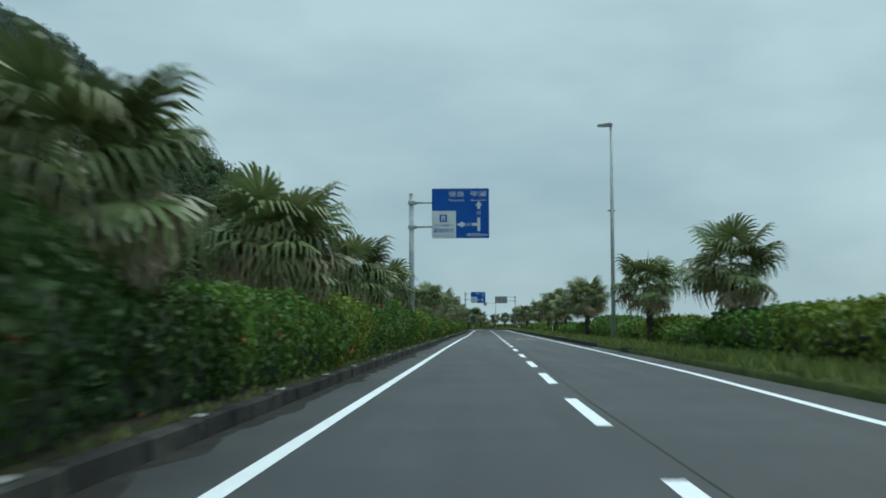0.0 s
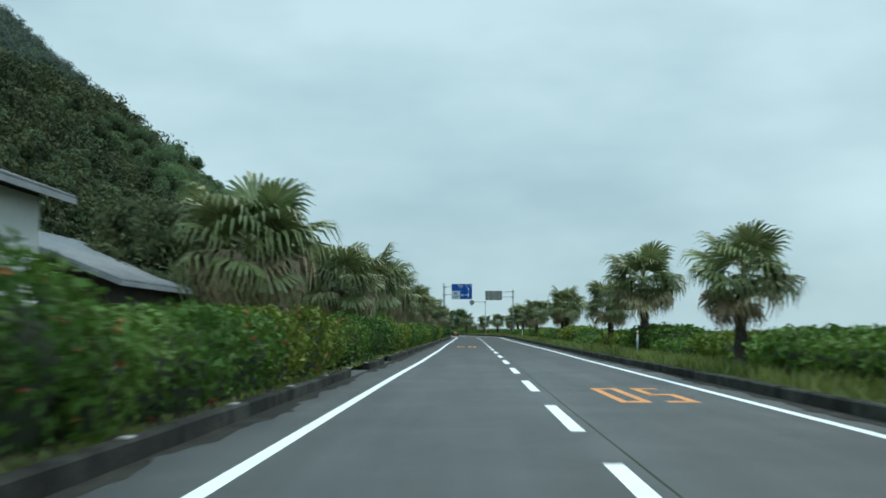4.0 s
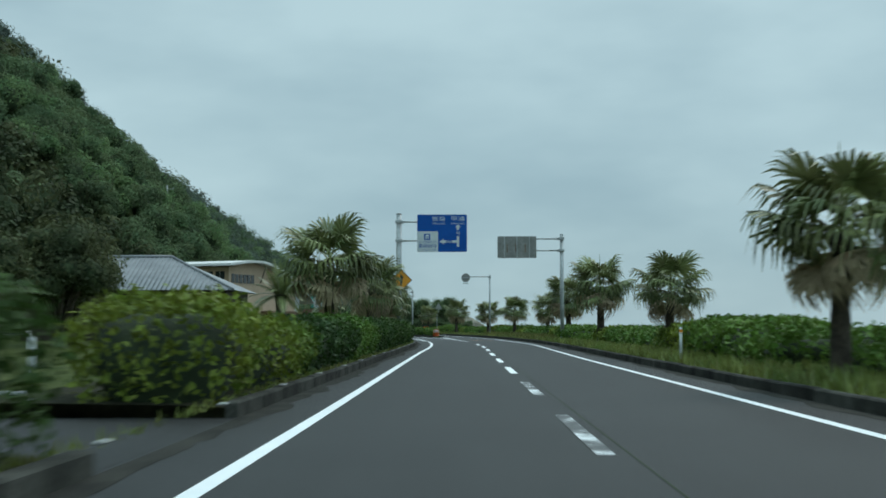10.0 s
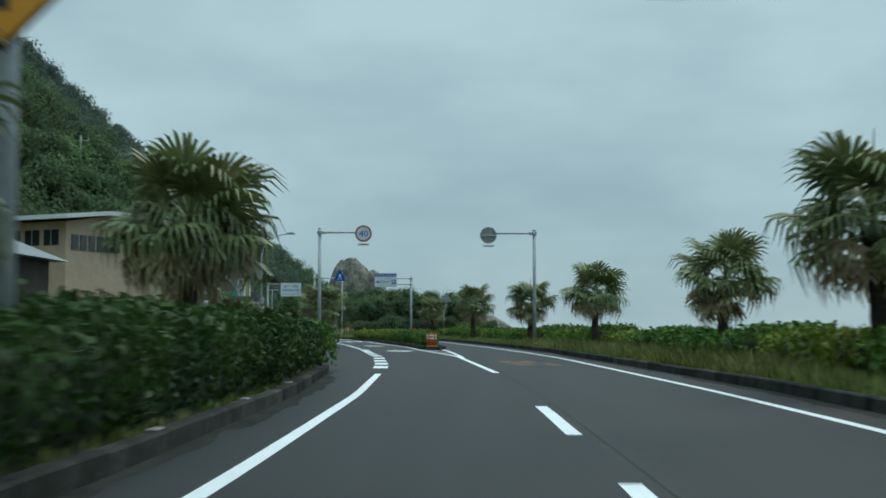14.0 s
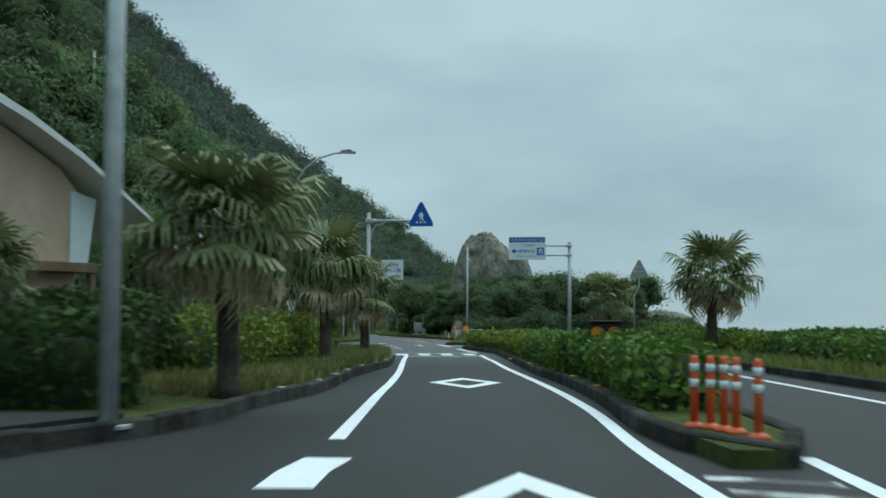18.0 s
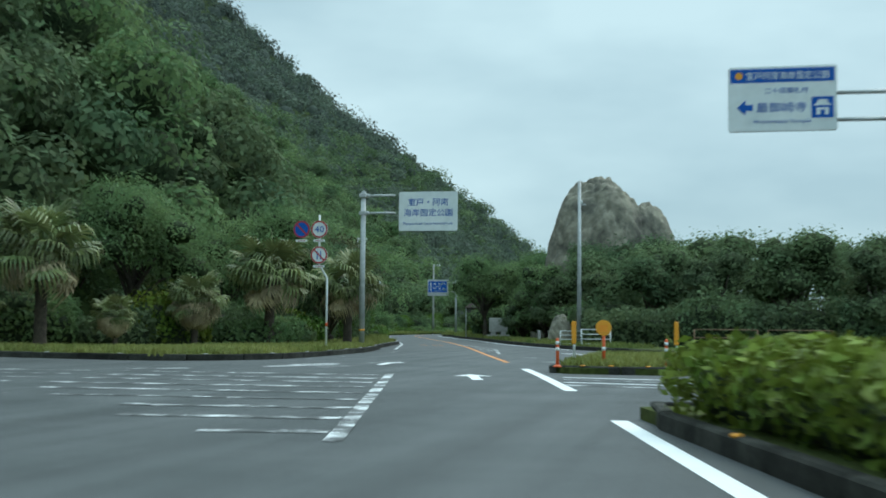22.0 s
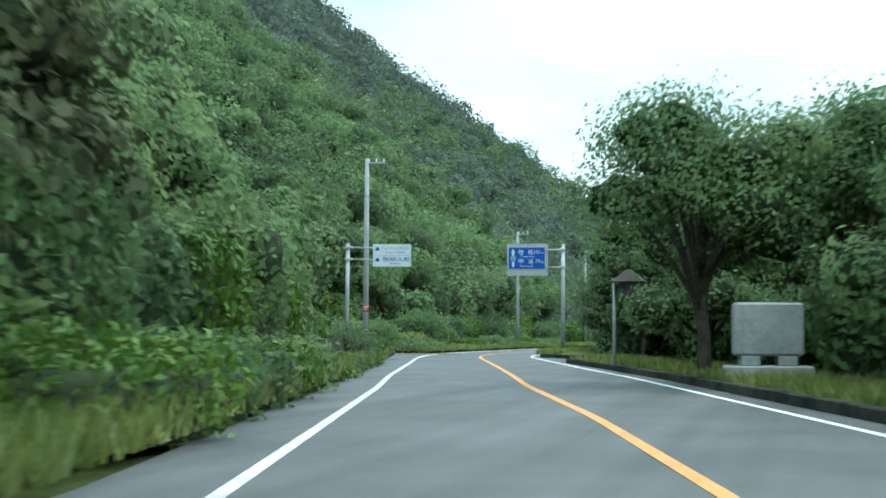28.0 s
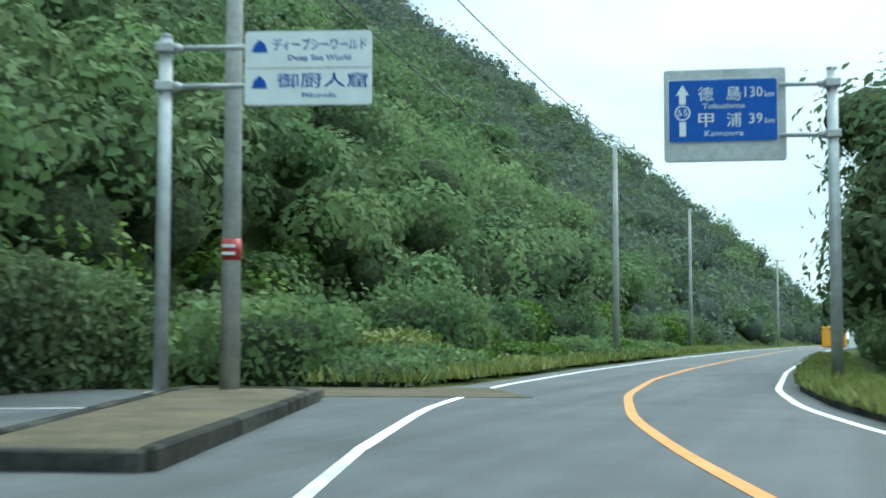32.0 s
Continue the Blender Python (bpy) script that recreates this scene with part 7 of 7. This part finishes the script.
for k in range(4):
    part("column", boxed(-11.2 + 2.6 * k, -11.0 + 2.6 * k, -0.42, -0.2, 0, 2.75), WOOD, ah)
part("strut", tubed([(-12.2, -0.1, 6.3), (-11.6, -0.5, 8.3)], [0.07, 0.07], 6), DARK_WOOD, ah)
# map board with a small roof
ib = thing("map_board", pose(-12.4, 306.2, 0, 0, 0, 8), "roofed wooden board with a pale area map", "notice board")
for xx in (-0.95, 0.95):
    part("post", boxed(xx - 0.09, xx + 0.09, -0.09, 0.09, 0, 2.75, 0.01), WOOD, ib)
part("panel", boxed(-0.86, 0.86, -0.05, 0.05, 1.35, 2.45), SIGN_WHITE, ib, "pale map panel")
for k, (a, b, c, d_) in enumerate(((-0.7, -0.1, 1.7, 1.76), (-0.2, 0.5, 2.0, 2.05), (0.1, 0.7, 1.55, 1.62), (-0.6, 0.2, 2.2, 2.24))):
    part("map_bar", boxed(a, b, -0.058, -0.052, c, d_), SIGN_TEAL, ib)
part("roof", prism([(-1.4, 2.62), (-1.25, 2.95), (1.25, 2.95), (1.4, 2.62)], -0.4, 0.4, "y"), WOOD, ib, "brown timber roof")
wbx = thing("white_cabinet", pose(-17.6, 356.9, 0), "white metal cabinet beside the footpath", "cabinet")
part("body", boxed(-0.4, 0.4, -0.25, 0.25, 0, 1.5, 0.02), WHITE_POLE, wbx)
part("door", boxed(-0.36, 0.36, -0.262, -0.252, 0.08, 1.42, 0.004), WHITE_POLE, wbx)
for x, y, h in ((-16.4, 353.5, 2.6), (-15.6, 352.8, 1.5)):
    wp = thing("notice_post", pose(x, y, 0.1), "narrow pale notice post by the footpath", "post")
    part("post", boxed(-0.12, 0.12, -0.06, 0.06, 0, h, 0.015), WHITE_POLE, wp)
    part("notice", boxed(-0.2, 0.2, -0.08, -0.062, h - 0.5, h - 0.1), SIGN_BLUE if h < 2 else SIGN_WHITE, wp)

# the sea rock
def rock(name, x, y, w, d, h, z, label, seed):
    bm = bmesh.new()
    bmesh.ops.create_icosphere(bm, subdivisions=6, radius=1.0)
    for v in bm.verts:
        c = v.co.copy()
        n_ = c.normalized()
        k = 1 + 0.10 * noise.noise(n_ * 1.5 + Vector((seed, 0, 0))) + 0.05 * abs(noise.noise(n_ * 4.5 + Vector((0, seed, 0)))) + 0.03 * noise.noise(n_ * 13 + Vector((0, 0, seed)))
        strata = 0.018 * math.sin((c.z * 7 + c.x * 4) * 3.1)
        t = max(0.0, c.z)
        v.co = Vector((c.x * w * (k + strata) * (1 - 0.12 * t * t), c.y * d * (k + strata) * (1 - 0.12 * t * t), (c.z * h if c.z > 0 else c.z * h * 0.4) * k))
    for f in bm.faces:
        f.smooth = True
    me = bpy.data.meshes.new(name)
    bm.to_mesh(me)
    bm.free()
    me.materials.append(ROCK)
    ob = new(name, me)
    ob.location = (x, y, z)
    return tagged(ob, label, "rock")


rock("sea_rock", -18.3, 451, 5.2, 4.6, 13.0, 0.3, "tall weathered coastal sea rock with a bare rounded top", 2.0)
rock("sea_rock", -15.6, 451.5, 4.4, 4.0, 10.6, 0.3, "lower shoulder of the weathered sea rock", 5.0)
rock("boulder", -19.0, 431.0, 0.9, 0.8, 1.9, 0.0, "upright grey boulder at the edge of the grove", 8.0)
rock("sea_rock", 3.0, 458.0, 6, 5, 3.4, 0.0, "dark coastal rock beyond the trees", 3.5)
# bushes clothing the foot of the rock
for i, (x, y, z, s) in enumerate(((-20.5, 446, 1.5, 0.8), (-18, 443.8, 2.0, 0.95), (-15.5, 444.0, 2.2, 0.95), (-12.5, 445, 2.0, 1.0), (-22, 448, 0.5, 0.9), (-10.5, 448, 1.5, 1.05), (-23.5, 444.5, 0, 0.75))):
    place_tree((2, 0, 2)[i % 3], x, y, s, z)
# old retaining wall at the left of the road
rwall = new("retaining_wall", mesh_of("retaining_wall", [(x + o, y, z) for (x, y) in ((-36.4, 452), (-38.0, 457), (-41.6, 469.6), (-42.6, 473.5)) for o, z in ((-0.5, -0.1), (-0.62, 1.02), (-1.0, 1.02), (-1.0, -0.1))], [(4 * k + i, 4 * k + 1 + i, 4 * k + 5 + i, 4 * k + 4 + i) for k in range(3) for i in range(3)] + [(12, 13, 14, 15), (3, 2, 1, 0)], LICHEN_STONE))
tagged(rwall, "low stained concrete retaining wall under the trees", "retaining wall", kind="structure")
# car park island and bay lines
pi_ = island("parking_island", [(-46.6, 486.7), (-48.4, 486.2), (-53.1, 499.0), (-50.3, 499.3)], 0.16, "kerbed bare-earth island of the car park")
pi_.data.materials[0] = DIRT
pj = island("parking_island", [(-44.5, 479.8), (-46.6, 479.2), (-48.0, 482.5), (-45.6, 483.4)], 0.14, "kerbed bare-earth island of the car park")
pj.data.materials[0] = DIRT
for a, b in (((-51.6, 495.1), (-60.5, 491.0)), ((-49.7, 489.6), (-58.2, 485.7)), ((-53.75, 494.0), (-51.2, 488.6))):
    marking("m", ribbon([a, ((a[0] + b[0]) / 2, (a[1] + b[1]) / 2), b], 0.12, 0.005, "bay_line", PAINT_WHITE), "white painted parking bay line")
patch = part("earth_patch", prism([(-46.6, 500.5), (-50.4, 499.6), (-53.5, 500.5), (-53, 503.5), (-48.5, 504.5)], 0.0, 0.012), DIRT, None)
tagged(patch, "bare earth strewn with leaves beside the road", "earth", kind="structure")
nose = verge("verge", [(-33.6, 489.5), (-37.5, 489.9), (-40.0, 492.8), (-41.2, 498.7), (-41.95, 505.5), (-42.3, 520), (-42.3, 548)], -2.0, "grassy nose between the road and a side path")
kerb_run([(-37.5, 489.9), (-39.9, 492.6), (-41.1, 498.7), (-41.85, 505.5)], nose)
grass_tufts("grass", strip_points([(-40.6, 494), (-41.4, 499), (-42.1, 505.5), (-42.4, 520), (-42.4, 548)], -0.1, -1.6, 16000), 16000, 0.3, GRASS, "ragged grass on the nose of the bend")
grass_tufts("grass", strip_points([(-49.5, 503.5), (-50.1, 511), (-50.4, 520), (-50.6, 545)], 0.3, 3.0, 9000), 9000, 0.34, GRASS, "rank roadside grass below the wooded slope")
far_barrier = thing("construction_barrier", pose(-40.2, 640, 0), "pale hoarding and orange machine far along the road", "barrier")
part("hoarding", boxed(0, 3.2, -0.1, 0.1, 0, 3.4, 0.02), SIGN_WHITE, far_barrier)
part("machine", boxed(-3.2, -0.3, -0.6, 0.6, 0, 2.6, 0.15), SIGN_YELLOW, far_barrier)
# damp dirt along the gutters
def gutter_strip(line, near, side):
    """Dirt washed against a kerb: straight along the stone, ragged towards the lane."""
    p = resample(line, 0.4)
    out = []
    for k, (x, y) in enumerate(p):
        w = 0.26 + 0.24 * noise.noise((y * 0.13, near, 1.0)) + 0.22 * noise.noise((y * 0.6, near, 4.0)) + 0.1 * noise.noise((y * 1.9, near, 9.0))
        out.append((x + side * near, x + side * (near + max(0.05, w)), y))
    v = [(a, y, 0.003) for a, b, y in out] + [(b, y, 0.003) for a, b, y in out]
    n = len(out)
    f = [(k, k + n, k + n + 1, k + 1) if side > 0 else (k + 1, k + n + 1, k + n, k) for k in range(n - 1)]
    tagged(new("gutter_dirt", mesh_of("gutter_dirt", v, f, GUTTER)), "dark damp dirt in the gutter along the kerb", "gutter", kind="structure")


gutter_strip(smooth_line(KERB_L[:9]), 0.09, 1)
gutter_strip(smooth_line(KERB_R[3:19]), 0.09, -1)
# growth over the old wall: bushes in front, creepers on top, leafy bank behind
for i in range(13):
    yy = 438 + i * 2.75
    xx = interp(LEFT_LINE_C)(yy) - 1.75
    hedge([(xx, yy - 1.5), (xx - 0.2, yy), (xx, yy + 1.5)], 1.1, (0.75 if yy < 452 else 0.28 if yy < 468 else 0.9) + 0.3 * rng.random(), (HEDGE_LEAF, FOREST_LEAF_L, FOREST_LEAF)[i % 3], "weeds and creepers along the foot of the old wall", density=150, leaf=0.07, ragged=0.6, z0=0.0, category="scrub", group="growth over the old wall")
for i in range(7):
    yy = 438 + i * 3.2
    xx = interp(LEFT_LINE_C)(yy) - 3.9
    hedge([(xx, yy - 2), (xx - 0.2, yy), (xx, yy + 2)], 2.6, 2.6 + 0.9 * rng.random(), (FOREST_LEAF_L, FOREST_LEAF, HEDGE_LEAF)[i % 3], "leafy bank of shrubs behind the old wall", density=110, leaf=0.10, ragged=0.45, z0=0.0, category="scrub", group="growth over the old wall")
for k, x, y, s in ((0, -37.6, 440.5, 1.1), (1, -39.8, 449.5, 1.05), (1, -43.0, 458, 0.95), (1, -46.2, 467.0, 0.9), (1, -49.5, 472.5, 1.05)):
    place_tree(k, x, y, s)
for x, y, h in ((-43.6, 474.0, 0.65), (-44.6, 476.0, 0.7), (-46.3, 477.4, 0.75), (-47.8, 478.6, 0.8)):
    hedge([(x + 0.8, y - 1.6), (x, y), (x - 0.9, y + 1.4)], 1.7, h, (FOREST_LEAF_L, GRASS)[int(y) % 2], "light green weeds at the mouth of the car park", density=190, leaf=0.08, ragged=0.6, z0=0.0, category="scrub", group="growth over the old wall")
# hedge behind the car park
for i in range(7):
    yy = 481.5 + i * 3.3
    hedge([(-57.4, yy - 1.8), (-57.6, yy), (-57.4, yy + 1.8)], 2.8, 2.3 + 0.5 * rng.random(), FOREST_LEAF_D if i % 2 else FOREST_LEAF, "dark shaded shrubs behind the car park", density=90, leaf=0.12, ragged=0.4, z0=0.0, category="shrub", group="shrubs behind the car park")


def pothole(x, y, a, b, turn):
    """A damp hollow of broken asphalt."""
    r = random.Random(int(x * 10))
    v = [(0, 0, 0)] + [(a * math.cos(t / 14 * 2 * math.pi) * r.uniform(0.7, 1.15), b * math.sin(t / 14 * 2 * math.pi) * r.uniform(0.7, 1.15), 0) for t in range(14)]
    ob = new("damp_patch", mesh_of("damp_patch", v, [(0, 1 + t, 1 + (t + 1) % 14) for t in range(14)], GUTTER))
    ob.matrix_world = pose(x, y, 0.004, 0, 0, turn)
    tagged(ob, "dark damp patch on the asphalt", "damp patch", kind="structure")


for x, y, a, b, turn in ((-44.8, 480.7, 0.7, 0.25, 105), (-44.95, 482.7, 0.9, 0.2, 100), (-46.5, 483.6, 0.8, 0.25, 150), (-33.9, 470.5, 0.35, 0.1, 60)):
    pothole(x, y, a, b, turn)

# dense undergrowth along the seaward side of the road, closing the grove to the ground
for i in range(38):
    yy = 424 + i * 4.6
    if 484 < yy < 507:
        continue
    xx = interp(RIGHT_LINE_C)(yy) + (5.6 if yy < 480 else 4.0) + 0.8 * rng.random()
    if 450 < yy < 458:
        xx += 2.2
    hedge([(xx, yy - 2.6), (xx + 0.2, yy), (xx, yy + 2.6)], 2.6, 1.7 + 0.8 * rng.random(), (FOREST_LEAF_L if 455 < yy < 500 else FOREST_LEAF, FOREST_LEAF, FOREST_LEAF_L)[i % 3], "dark undergrowth below the seaside trees", density=55, leaf=0.14, ragged=0.5, z0=0.0, category="scrub", group="undergrowth of the grove")
for i in range(5):
    xx = -14 + i * 4.2
    hedge([(xx - 2.4, 420 + 0.3 * i), (xx, 420.4 + 0.3 * i), (xx + 2.4, 420 + 0.3 * i)], 2.4, 1.9 + 0.8 * rng.random(), (FOREST_LEAF_D, FOREST_LEAF)[i % 2], "dark undergrowth below the seaside trees", density=55, leaf=0.14, ragged=0.5, z0=0.0, category="scrub", group="undergrowth of the grove")
for i in range(9):
    yy = 484 + i * 3.4
    xx = -31.5 - 0.1 * i
    hedge([(xx, yy - 2), (xx + 0.2, yy), (xx, yy + 2)], 2.4, 2.0 + 0.8 * rng.random(), (FOREST_LEAF_D, FOREST_LEAF)[i % 2], "dark undergrowth below the seaside trees", density=55, leaf=0.14, ragged=0.5, z0=0.0, category="scrub", group="undergrowth of the grove")

# thicket behind the grass bed at the junction
bed_back = smooth_line([(-66, 402), (-52, 397.5), (-42, 395.8), (-34, 394.8), (-30.2, 398), (-30.4, 406), (-32, 416), (-34, 428)], 3.4)
for i, (a, b) in enumerate(zip(bed_back[:-1], bed_back[1:])):
    m_ = (a + b) / 2
    hedge([tuple(a), tuple(m_), tuple(b)], 2.6, (1.3 + 0.9 * rng.random()) * (1.0 if i % 4 else 1.35), (FOREST_LEAF, FOREST_LEAF_L, FOREST_LEAF_D, HEDGE_LEAF_Y)[i % 4], "wild green thicket behind the grass bed", density=70, leaf=0.12, ragged=0.55, z0=0.0, category="scrub", group="thicket behind the grass bed")
